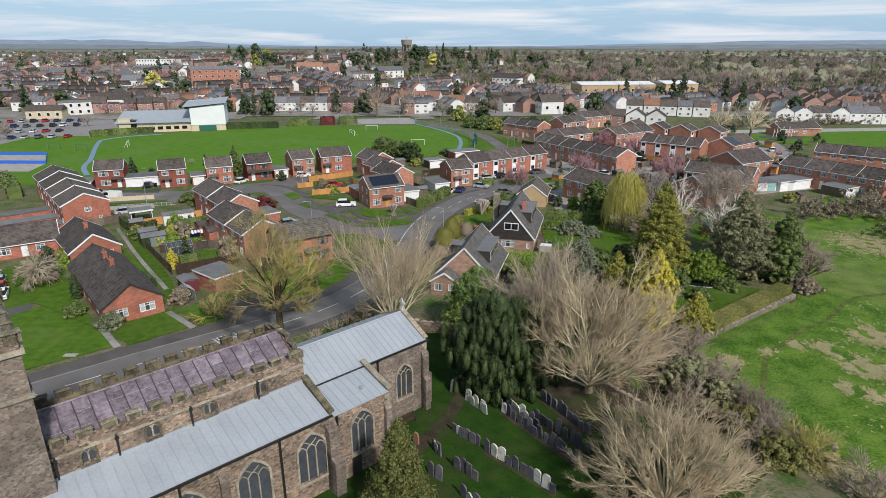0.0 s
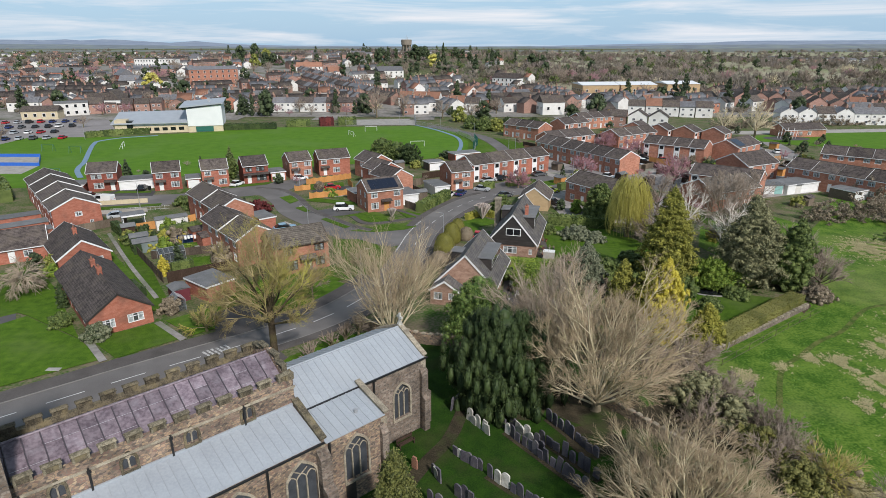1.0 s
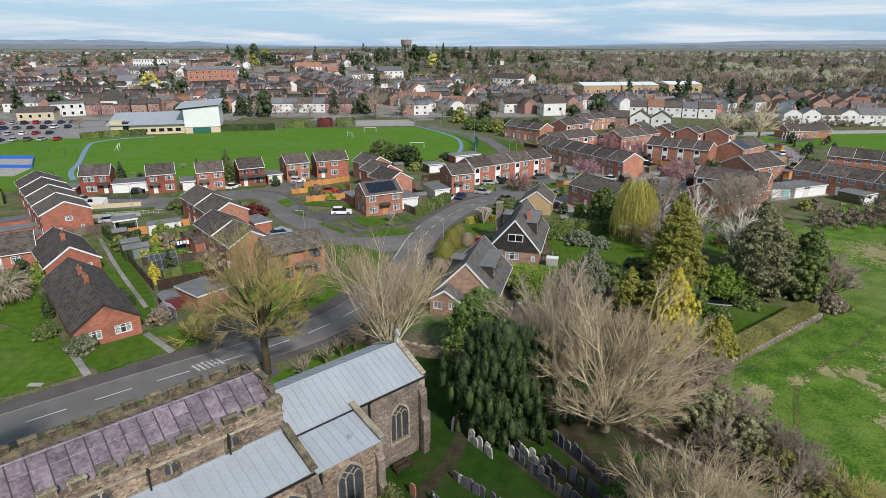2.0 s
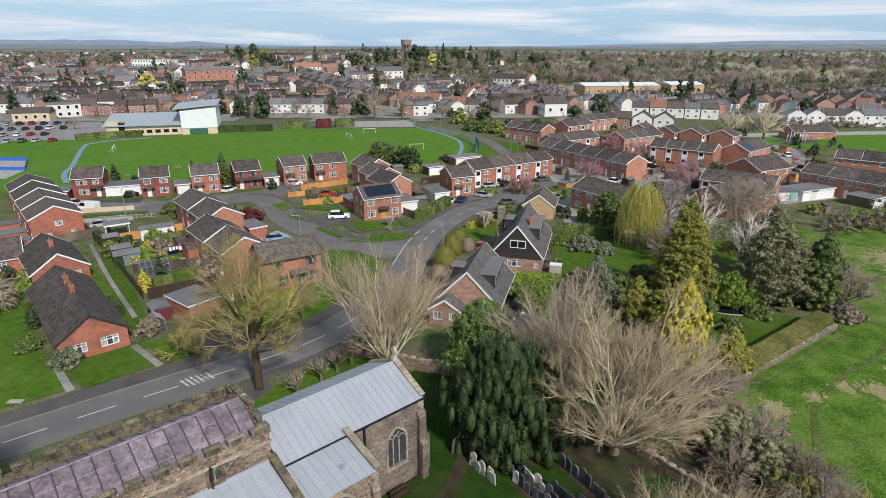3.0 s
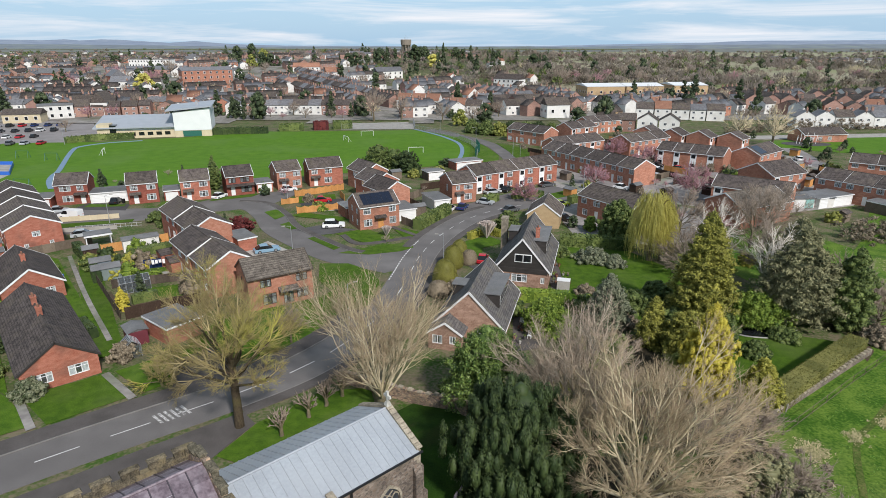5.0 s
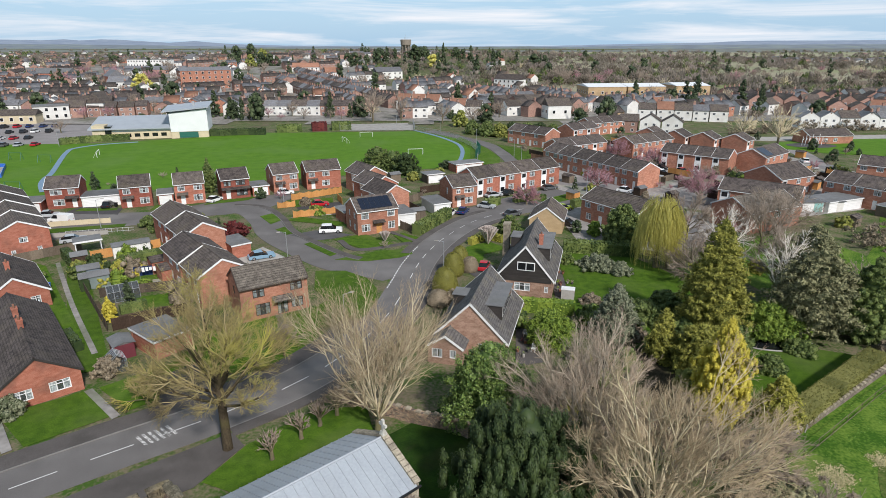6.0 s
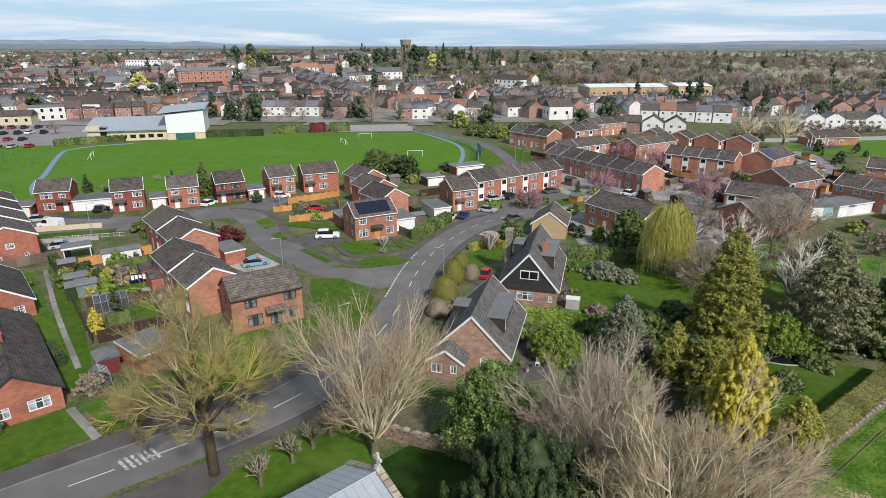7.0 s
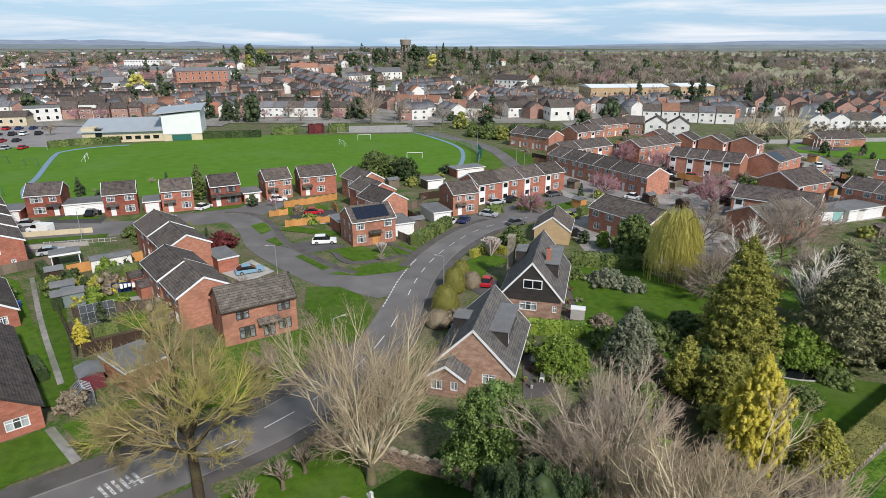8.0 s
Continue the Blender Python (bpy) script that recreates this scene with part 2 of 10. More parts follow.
M_LEADROLL = plain("dark_lead_roll", (0.065, 0.055, 0.065), 0.5)
M_STEEL = surface("pale_grey_metal_roofing", (0.29, 0.315, 0.345), (0.37, 0.40, 0.43), 0.4, 6, 0.45, 0.05, vary=0.03, dirt=(0.36, 0.38, 0.40), wide=0.25, amount=0.4)
M_IRON = plain("black_painted_iron", (0.015, 0.015, 0.016), 0.5)
M_LEADGLASS = surface("leaded_church_glass", (0.03, 0.034, 0.04), (0.075, 0.082, 0.094), 2, 25, 0.45, 0.2, vary=0.2)
M_ASPHALT = surface("worn_asphalt", (0.115, 0.107, 0.104), (0.165, 0.155, 0.15), 0.25, 14, 0.9, 0.2, vary=0.04, dirt=(0.21, 0.20, 0.192), wide=0.12, amount=0.55)
M_PAVE = surface("pavement_asphalt", (0.075, 0.067, 0.064), (0.125, 0.114, 0.107), 0.4, 12, 0.9, 0.2, vary=0.05, dirt=(0.06, 0.055, 0.05), wide=0.3)
M_CARPARK = surface("pale_car_park_asphalt", (0.20, 0.185, 0.18), (0.29, 0.27, 0.265), 0.3, 10, 0.9, 0.2, vary=0.0, dirt=(0.17, 0.16, 0.15), wide=0.1)
M_KERB = surface("concrete_kerb", (0.15, 0.145, 0.135), (0.22, 0.21, 0.20), 0.8, 12, 0.9, 0.1)
M_DRIVE = surface("dark_driveway", (0.06, 0.058, 0.06), (0.10, 0.096, 0.096), 0.4, 12, 0.9, 0.2, vary=0.2)
M_CONCRETE = surface("pale_concrete", (0.30, 0.285, 0.26), (0.42, 0.40, 0.37), 0.6, 9, 0.9, 0.2, vary=0.1, dirt=(0.22, 0.2, 0.18), wide=0.4)
M_TOWERSTONE = surface("brown_stained_concrete", (0.20, 0.17, 0.135), (0.29, 0.25, 0.205), 0.2, 3, 0.9, 0.0, vary=0.0)
M_PAINT = surface("white_road_paint", (0.50, 0.50, 0.49), (0.68, 0.68, 0.66), 1.5, 10, 0.8, 0.0, vary=0.1)
M_WORNPAINT = surface("worn_road_paint", (0.14, 0.135, 0.13), (0.62, 0.61, 0.59), 2.0, 9, 0.85, 0.0, vary=0.1, spread=0.2)
M_LAWN = surface("mown_lawn", (0.027, 0.07, 0.005), (0.09, 0.16, 0.013), 0.9, 9, 0.95, 0.8, vary=0.12, dirt=(0.10, 0.14, 0.035), wide=0.15, depth=0.05, amount=0.5)
# lawn green made darker: the churchyard's shade is put into the colour
M_YARDGRASS = surface("shade_painted_churchyard_grass", (0.008, 0.028, 0.003), (0.028, 0.07, 0.006), 0.7, 8, 0.95, 0.8, vary=0.0, dirt=(0.05, 0.05, 0.02), wide=0.25, depth=0.05, amount=0.5)
M_PITCH = surface("playing_field_grass", (0.055, 0.135, 0.008), (0.10, 0.20, 0.015), 0.3, 6, 0.95, 0.4, vary=0.0, dirt=(0.105, 0.185, 0.04), wide=0.05, depth=0.05, amount=0.5)
M_PASTURE = surface("rough_pasture_grass", (0.035, 0.095, 0.007), (0.125, 0.20, 0.028), 0.35, 3.5, 0.95, 0.9, vary=0.0, dirt=(0.19, 0.205, 0.075), wide=0.05, depth=0.1, amount=0.45, spread=0.2)
M_GROUND = surface("garden_and_scrub_ground", (0.045, 0.095, 0.014), (0.165, 0.14, 0.09), 0.3, 2.6, 0.95, 0.8, vary=0.0, dirt=(0.11, 0.085, 0.062), wide=0.09, amount=0.55, spread=0.17, depth=0.08)
M_TROD = surface("trodden_grass", (0.045, 0.085, 0.012), (0.125, 0.135, 0.04), 0.6, 4, 0.95, 0.5, vary=0.0, spread=0.2)
# dark litter soil; the discs under trees use it as painted shade
M_LITTERSHADE = surface("litter_soil_and_tree_shade", (0.03, 0.026, 0.016), (0.075, 0.06, 0.038), 0.7, 7, 0.95, 0.7, vary=0.1, dirt=(0.03, 0.06, 0.01), wide=0.35, amount=0.8, spread=0.2)
M_TOWNGROUND = surface("yards_and_streets_ground", (0.17, 0.16, 0.14), (0.29, 0.27, 0.25), 0.12, 0.7, 0.95, 0.2, vary=0.0, dirt=(0.085, 0.10, 0.045), wide=0.045, amount=0.9, spread=0.2)
M_ESTATE = surface("worn_estate_paving", (0.21, 0.195, 0.185), (0.34, 0.32, 0.30), 0.15, 1.2, 0.95, 0.2, vary=0.1, dirt=(0.085, 0.13, 0.035), wide=0.07, amount=0.85, spread=0.25)
M_WOODGROUND = surface("winter_scrub_ground", (0.24, 0.225, 0.15), (0.33, 0.31, 0.215), 0.02, 0.3, 0.95, 0.2, vary=0.0, dirt=(0.20, 0.25, 0.10), wide=0.006, amount=0.8)
M_WOOD = surface("far_winter_twigs", (0.19, 0.165, 0.135), (0.285, 0.25, 0.21), 0.012, 0.1, 0.95, 0.0, vary=0.0, dirt=(0.25, 0.20, 0.19), wide=0.008, amount=0.6)
M_WOODDARK = surface("dark_winter_twigs", (0.105, 0.087, 0.068), (0.20, 0.168, 0.13), 0.05, 0.4, 0.95, 0.0, vary=0.0, dirt=(0.11, 0.11, 0.06), wide=0.01, amount=0.6)
M_FARPANE = plain("far_window_pane", (0.07, 0.075, 0.085), 0.15)
M_SOIL = surface("bare_garden_soil", (0.06, 0.042, 0.03), (0.11, 0.08, 0.055), 0.6, 7, 0.95, 0.5, vary=0.1, dirt=(0.05, 0.075, 0.025), wide=0.4)
M_BLUEPATH = surface("blue_surfaced_path", (0.15, 0.225, 0.31), (0.19, 0.275, 0.36), 0.5, 6, 0.85, 0.1, vary=0)
M_BARK = surface("lichen_bark", (0.10, 0.082, 0.055), (0.19, 0.16, 0.105), 1.5, 11, 0.9, 0.5, (1, 1, 0.4), 0.1, dirt=(0.17, 0.17, 0.06), wide=0.5)
M_DARKBARK = surface("dark_brown_bark", (0.035, 0.027, 0.018), (0.10, 0.078, 0.05), 1.5, 11, 0.9, 0.5, (1, 1, 0.4), 0.1, dirt=(0.11, 0.10, 0.04), wide=0.6)
M_TWIG = {"pale": surface("pale_bare_twigs", (0.42, 0.355, 0.235), (0.63, 0.55, 0.385), 0.5, 4, 0.9, 0.0, vary=0.06, dirt=(0.365, 0.317, 0.135), wide=0.35),
          "yellow": surface("budding_yellow_twigs", (0.26, 0.205, 0.115), (0.40, 0.33, 0.17), 0.4, 4, 0.9, 0.0, vary=0.06, dirt=(0.42, 0.40, 0.08), wide=0.2, amount=0.9),
          "grey": surface("grey_brown_twigs", (0.20, 0.16, 0.125), (0.31, 0.255, 0.205), 0.4, 4, 0.9, 0.0, vary=0.15),
          "ash": surface("pale_grey_bare_twigs", (0.36, 0.30, 0.23), (0.58, 0.50, 0.40), 0.4, 4, 0.9, 0.0, vary=0.05),
          "plum": surface("purple_plum_twigs", (0.24, 0.115, 0.13), (0.42, 0.25, 0.27), 0.4, 4, 0.9, 0.0, vary=0.1),
          "white": surface("pale_birch_bark", (0.567, 0.513, 0.446), (0.810, 0.756, 0.675), 0.8, 4, 0.85, 0.0, vary=0.1)}
M_TIP = {"pale": surface("brown_twig_tips", (0.27, 0.205, 0.125), (0.43, 0.345, 0.225), 0.3, 3, 0.9, 0.0, vary=0.0, dirt=(0.35, 0.26, 0.19), wide=0.3),
         "ash": surface("pinkish_grey_twig_tips", (0.29, 0.225, 0.165), (0.45, 0.365, 0.28), 0.3, 3, 0.9, 0.0, vary=0.0),
         "yellow": surface("olive_budding_twig_tips", (0.22, 0.175, 0.085), (0.36, 0.30, 0.12), 0.3, 3, 0.9, 0.0, vary=0.0, dirt=(0.42, 0.41, 0.07), wide=0.22, amount=0.9)}
M_LEAF = {"yew": leafy("dark_yew_needles", (0.02, 0.038, 0.013), (0.066, 0.094, 0.03), 1.6),
          "farpine": leafy("dark_far_evergreen", (0.018, 0.032, 0.016), (0.085, 0.112, 0.05), 0.3),
          "conifer": leafy("green_gold_conifer_sprays", (0.04, 0.05, 0.013), (0.165, 0.17, 0.048), 1.4),
          "laurel": leafy("glossy_laurel_leaves", (0.04, 0.085, 0.018), (0.21, 0.29, 0.075), 0.8, 0.45),
          "gold": leafy("golden_cypress_foliage", (0.33, 0.285, 0.03), (0.56, 0.475, 0.075), 0.9),
          "golddull": leafy("dull_golden_cypress_foliage", (0.13, 0.14, 0.02), (0.40, 0.37, 0.07), 0.9),
          "green": leafy("mid_green_foliage", (0.03, 0.056, 0.014), (0.165, 0.205, 0.06), 0.7),
          "oldcypress": leafy("yellowish_green_cypress_sprays", (0.075, 0.085, 0.015), (0.36, 0.345, 0.07), 0.7),
          "olive": leafy("olive_cypress_foliage", (0.07, 0.09, 0.017), (0.32, 0.325, 0.08), 0.8),
          "pine": leafy("brownish_pine_needles", (0.08, 0.09, 0.043), (0.30, 0.285, 0.15), 0.6),
          "topiary": leafy("olive_gold_clipped_yew", (0.10, 0.10, 0.02), (0.21, 0.20, 0.045), 1.2),
          "khaki": leafy("khaki_clipped_hedge_leaves", (0.09, 0.095, 0.025), (0.22, 0.21, 0.065), 0.5),
          "blue": leafy("grey_green_spruce_needles", (0.075, 0.092, 0.055), (0.235, 0.25, 0.16), 0.9),
          "willow": leafy("yellow_willow_withies", (0.34, 0.31, 0.06), (0.60, 0.55, 0.16), 0.5),
          "bright": leafy("bright_shrub_leaves", (0.05, 0.1, 0.012), (0.24, 0.32, 0.05), 0.8),
          "red": leafy("red_shrub_leaves", (0.055, 0.012, 0.014), (0.16, 0.035, 0.032), 0.8),
          "blossom": leafy("pale_blossom", (0.34, 0.28, 0.25), (0.66, 0.58, 0.53), 0.8),
          "cream": leafy("cream_flowering_shrub", (0.025, 0.045, 0.012), (0.24, 0.25, 0.16), 1.6),
          "tuft": leafy("pasture_grass_blades", (0.055, 0.14, 0.012), (0.14, 0.25, 0.035), 0.25),
          "straw": leafy("straw_grass_blades", (0.26, 0.245, 0.11), (0.50, 0.43, 0.25), 0.4),
          "brown": leafy("brown_winter_hedge", (0.105, 0.085, 0.06), (0.30, 0.245, 0.17), 0.8)}
M_FENCE = surface("grey_brown_fence_boards", (0.11, 0.085, 0.062), (0.19, 0.155, 0.12), 0.8, 9, 0.9, 0.3, (1, 1, 0.4), 0.25)
M_ORANGEFENCE = surface("new_orange_fence_boards", (0.42, 0.19, 0.06), (0.58, 0.30, 0.11), 0.8, 9, 0.85, 0.2, (1, 1, 0.4), 0.12)
M_OLDFENCE = surface("weathered_dark_fence_boards", (0.055, 0.042, 0.032), (0.125, 0.10, 0.08), 0.8, 9, 0.9, 0.3, (1, 1, 0.4), 0.3)
M_DARKFENCE = surface("dark_brown_fence_boards", (0.035, 0.022, 0.016), (0.075, 0.05, 0.036), 0.8, 9, 0.85, 0.2, (1, 1, 0.4), 0.15)
M_SLATESTONE = surface("dark_slate_gravestone", (0.075, 0.07, 0.085), (0.13, 0.12, 0.14), 1.2, 9, 0.8, 0.3, vary=0.25, dirt=(0.17, 0.16, 0.13), wide=1.2)
M_PALESTONE = surface("pale_limestone_gravestone", (0.42, 0.41, 0.37), (0.6, 0.58, 0.52), 1.2, 9, 0.85, 0.3, vary=0.15, dirt=(0.22, 0.21, 0.18), wide=1.2, amount=0.7)
M_PAINTS = {n: surface("car_paint_" + n, [v * 0.9 for v in c], c, 0.6, 8, 0.25, 0.0, vary=0.03, metal=0.0) for n, c in
            {"white": (0.80, 0.80, 0.79), "silver": (0.42, 0.44, 0.46), "blue": (0.20, 0.32, 0.42), "red": (0.45, 0.02, 0.03), "black": (0.02, 0.021, 0.024), "navy": (0.02, 0.04, 0.14), "grey": (0.10, 0.105, 0.11), "green": (0.25, 0.30, 0.03)}.items()}
M_TYRE = plain("black_rubber", (0.016, 0.016, 0.016), 0.85)
M_CARGLASS = plain("tinted_car_glass", (0.012, 0.014, 0.016), 0.08)
M_RIM = plain("alloy_rim", (0.45, 0.45, 0.46), 0.35, 0.8)
M_GALV = plain("galvanised_steel", (0.36, 0.37, 0.38), 0.5, 0.3)
M_SOLAR = plain("blue_black_solar_glass", (0.012, 0.016, 0.03), 0.12)
M_CLADDING = surface("white_insulated_cladding", (0.66, 0.68, 0.68), (0.76, 0.77, 0.77), 0.3, 8, 0.5, 0.0, vary=0.02)
M_SANDSTONE = surface("cream_blockwork", (0.50, 0.42, 0.28), (0.62, 0.54, 0.38), 0.6, 8, 0.9, 0.2, vary=0.05)
M_PLASTICBLUE = plain("blue_plastic", (0.03, 0.13, 0.5), 0.4)
M_RED = plain("red_plastic", (0.6, 0.02, 0.02), 0.4)
M_TEAL = plain("green_painted_steel", (0.02, 0.12, 0.09), 0.5)
# ---------------------------------------------------------------- mesh helpers
class Geo:
    """Corners and faces of one mesh; every face may name a material slot."""

    def __init__(self):
        self.v, self.f, self.m = [], [], []

    def face(self, pts, mi=0):
        n = len(self.v)
        self.v += [tuple(p) for p in pts]
        self.f.append(tuple(range(n, n + len(pts))))
        self.m.append(mi)
        return self

    def hexa(self, a, mi=0):
        """Eight corners: four below, four above, both counter-clockwise seen from above."""
        n = len(self.v)
        self.v += [tuple(p) for p in a]
        for q in ((3, 2, 1, 0), (4, 5, 6, 7), (0, 1, 5, 4), (1, 2, 6, 5), (2, 3, 7, 6), (3, 0, 4, 7)):
            self.f.append(tuple(n + i for i in q))
            self.m.append(mi)
        return self

    def box(self, x0, y0, z0, x1, y1, z1, mi=0):
        return self.hexa([(x0, y0, z0), (x1, y0, z0), (x1, y1, z0), (x0, y1, z0), (x0, y0, z1), (x1, y0, z1), (x1, y1, z1), (x0, y1, z1)], mi)

    def prism(self, outline, z0, z1, mi=0, taper=1.0):
        """An upright prism over a counter-clockwise outline."""
        n, k = len(self.v), len(outline)
        cx, cy = sum(p[0] for p in outline) / k, sum(p[1] for p in outline) / k
        self.v += [(x, y, z0) for x, y in outline] + [(cx + (x - cx) * taper, cy + (y - cy) * taper, z1) for x, y in outline]
        self.f += [tuple(range(n + k - 1, n - 1, -1)), tuple(range(n + k, n + 2 * k))]
        self.f += [(n + i, n + (i + 1) % k, n + k + (i + 1) % k, n + k + i) for i in range(k)]
        self.m += [mi] * (k + 2)
        return self

    def tube(self, pts, radii, sides=6, mi=0):
        n = len(self.v)
        for i, p in enumerate(pts):
            p = Vector(p)
            d = (Vector(pts[min(i + 1, len(pts) - 1)]) - Vector(pts[max(i - 1, 0)])).normalized()
            a = d.orthogonal().normalized()
            b = d.cross(a)
            for s in range(sides):
                w = 2 * math.pi * s / sides
                self.v.append(tuple(p + radii[i] * (math.cos(w) * a + math.sin(w) * b)))
        for i in range(len(pts) - 1):
            for s in range(sides):
                q, r = n + i * sides, n + (i + 1) * sides
                self.f.append((q + s, q + (s + 1) % sides, r + (s + 1) % sides, r + s))
                self.m.append(mi)
        self.f += [tuple(n + s for s in range(sides - 1, -1, -1)), tuple(n + (len(pts) - 1) * sides + s for s in range(sides))]
        self.m += [mi, mi]
        return self

    def beam(self, p, q, w, h, mi=0):
        """A straight bar from p to q, w wide and h high, hanging below the line p to q."""
        p, q = Vector(p), Vector(q)
        d = (q - p).normalized()
        s = d.cross(Vector((0, 0, 1)))
        s = (s if s.length > 1e-4 else Vector((1, 0, 0))).normalized() * (w / 2)
        u = s.cross(d).normalized() * h
        return self.hexa([p - s - u, p + s - u, q + s - u, q - s - u, p - s, p + s, q + s, q - s], mi)

    def weld(self):
        """Joins corners that lie on one another."""
        seen, idx, v = {}, [], []
        for p in self.v:
            k = (round(p[0], 4), round(p[1], 4), round(p[2], 4))
            if k not in seen:
                seen[k] = len(v)
                v.append(p)
            idx.append(seen[k])
        self.v, self.f = v, [tuple(idx[i] for i in f) for f in self.f]
        return self

    def mesh(self, name, mats, smooth=False):
        me = bpy.data.meshes.new(name)
        me.from_pydata(self.v, [], self.f)
        for m in (mats if isinstance(mats, (list, tuple)) else [mats]):
            me.materials.append(m)
        if any(self.m):
            me.polygons.foreach_set("material_index", self.m)
        if smooth:
            me.polygons.foreach_set("use_smooth", [True] * len(self.f))
        me.update()
        return me


def part(name, geo, mats, parent, label="", smooth=False, at=None):
    ob = new(name, geo if isinstance(geo, bpy.types.Mesh) else geo.mesh(name, mats, smooth))
    ob.parent = parent
    if at is not None:
        ob.matrix_local = at
    return tagged(ob, label)


def thing(name, label, category, m, group="", kind=""):
    ob = new(name)
    ob.empty_display_size = 0.2
    ob.matrix_world = m
    return tagged(ob, label, category, group, kind)


def solid(name, geo, mats, label, category="", m=None, group="", kind="", smooth=False):
    ob = new(name, geo.mesh(name, mats, smooth))
    if m is not None:
        ob.matrix_world = m
    return tagged(ob, label, category, group, kind)


def smooth_line(pts, n=8):
    """A smooth line through plan points."""
    p = [np.array(q, float) for q in pts]
    p = [2 * p[0] - p[1]] + p + [2 * p[-1] - p[-2]]
    out = []
    for i in range(1, len(p) - 2):
        for k in range(n):
            t = k / n
            out.append(0.5 * (2 * p[i] + (p[i + 1] - p[i - 1]) * t + (2 * p[i - 1] - 5 * p[i] + 4 * p[i + 1] - p[i + 2]) * t * t + (3 * p[i] - p[i - 1] - 3 * p[i + 1] + p[i + 2]) * t ** 3))
    return out + [p[-2]]


def sides_of(line):
    """Unit normals to the left of a line."""
    out = []
    for i in range(len(line)):
        d = line[min(i + 1, len(line) - 1)] - line[max(i - 1, 0)]
        d = d / np.hypot(*d)
        out.append(np.array((-d[1], d[0])))
    return out


def ribbon(line, a, b, z0, z1):
    """A strip along a line from offset a to offset b (left is plus), between two levels."""
    g, nn = Geo(), sides_of(line)
    for i in range(len(line) - 1):
        p, q, r, s = line[i] + nn[i] * a, line[i + 1] + nn[i + 1] * a, line[i + 1] + nn[i + 1] * b, line[i] + nn[i] * b
        if a > b:
            p, q, r, s = s, r, q, p
        g.face([(*p, z1), (*q, z1), (*r, z1), (*s, z1)])
        if z1 - z0 > 0.03:
            g.face([(*p, z0), (*q, z0), (*q, z1), (*p, z1)])
            g.face([(*r, z0), (*s, z0), (*s, z1), (*r, z1)])
    return g


def patch(name, outline, z, mat, label, category="", kind="structure", thick=0.03):
    g = Geo()
    o = [tuple(p) for p in outline]
    area = sum(o[i][0] * o[(i + 1) % len(o)][1] - o[(i + 1) % len(o)][0] * o[i][1] for i in range(len(o)))
    g.prism(o if area > 0 else o[::-1], z - thick, z)
    return solid(name, g, mat, label, category, kind=kind)
# ---------------------------------------------------------------- ground
CH_O, CH_A = Vector((-1.6, 51.4)), radians(41.7)
CH_U, CH_V = Vector((math.cos(CH_A), math.sin(CH_A))), Vector((-math.sin(CH_A), math.cos(CH_A)))
YARD = 1.35


def ease(t):
    t = max(0.0, min(1.0, t))
    return t * t * (3 - 2 * t)


def level(x, y):
    """Height of the ground: a raised churchyard, a low hill under the water tower, rolling land far off."""
    d = Vector((x, y)) - CH_O
    u, v = d.dot(CH_U), d.dot(CH_V)
    out = max(-60 - u, u - 13, -30 - v, v - 8, 0)
    z = YARD * ease(1 - out / 7)
    far = math.hypot(x, y)
    if y > 350:
        z += 16 * ease((y - 420) / 600) * math.exp(-((x + 60) / 420) ** 2) * (1 - ease((y - 1080) / 500))
        z += 3 * ease((far - 1300) / 1500) * (noise.noise((x / 700, y / 700, 0)) - 0.4)
    return z


def steps(fine0, fine1, step, far, grow=1.16):
    a = list(np.arange(fine0, fine1 + step / 2, step))
    d, p = step, a[-1]
    while p < far:
        d *= grow
        p += d
        a.append(p)
    d, p = step, a[0]
    while p > -far:
        d *= grow
        p -= d
        a.insert(0, p)
    return a


def build_ground():
    xs, ys = steps(-60, 50, 1.6, 4700), steps(-10, 110, 1.6, 4800)
    g = Geo()
    g.v = [(x, y, level(x, y)) for y in ys for x in xs]
    k = len(xs)
    g.f = [(j * k + i, j * k + i + 1, (j + 1) * k + i + 1, (j + 1) * k + i) for j in range(len(ys) - 1) for i in range(k - 1)]
    g.m = [0] * len(g.f)
    return solid("ground", g, M_GROUND, "mixed garden grass and earth reaching to the horizon", kind="structure", smooth=True)


build_ground()

# churchyard grass lies over the raised ground, tree shade painted into its green
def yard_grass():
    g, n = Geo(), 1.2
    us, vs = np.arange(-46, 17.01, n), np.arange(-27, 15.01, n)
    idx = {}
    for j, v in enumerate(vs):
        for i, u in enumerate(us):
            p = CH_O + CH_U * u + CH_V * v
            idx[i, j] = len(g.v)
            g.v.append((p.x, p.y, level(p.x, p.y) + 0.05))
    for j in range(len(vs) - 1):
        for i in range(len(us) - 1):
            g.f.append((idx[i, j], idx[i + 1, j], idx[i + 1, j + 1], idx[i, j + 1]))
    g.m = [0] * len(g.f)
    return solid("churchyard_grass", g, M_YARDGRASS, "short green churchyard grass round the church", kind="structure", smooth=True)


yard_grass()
patch("playing_field", [(-62, 176), (-30, 186), (-4, 196), (14, 203), (15.4, 225), (13, 241), (4, 258), (-10, 275), (-42, 272), (-82, 270), (-104, 254), (-131, 243), (-165, 240), (-165, 158), (-120, 152), (-92, 160)], 0.06, M_PITCH, "mown bright green playing field with worn goal mouths")
patch("pasture", [(31.5, 67.5), (36.5, 70.5), (52, 82), (60, 90), (75, 118), (84, 128), (100, 150), (190, 150), (240, 90), (240, -40), (45, -40), (40, 30), (34, 46), (30, 56)], 0.05, M_PASTURE, "rough green pasture with straw-coloured tussocks")
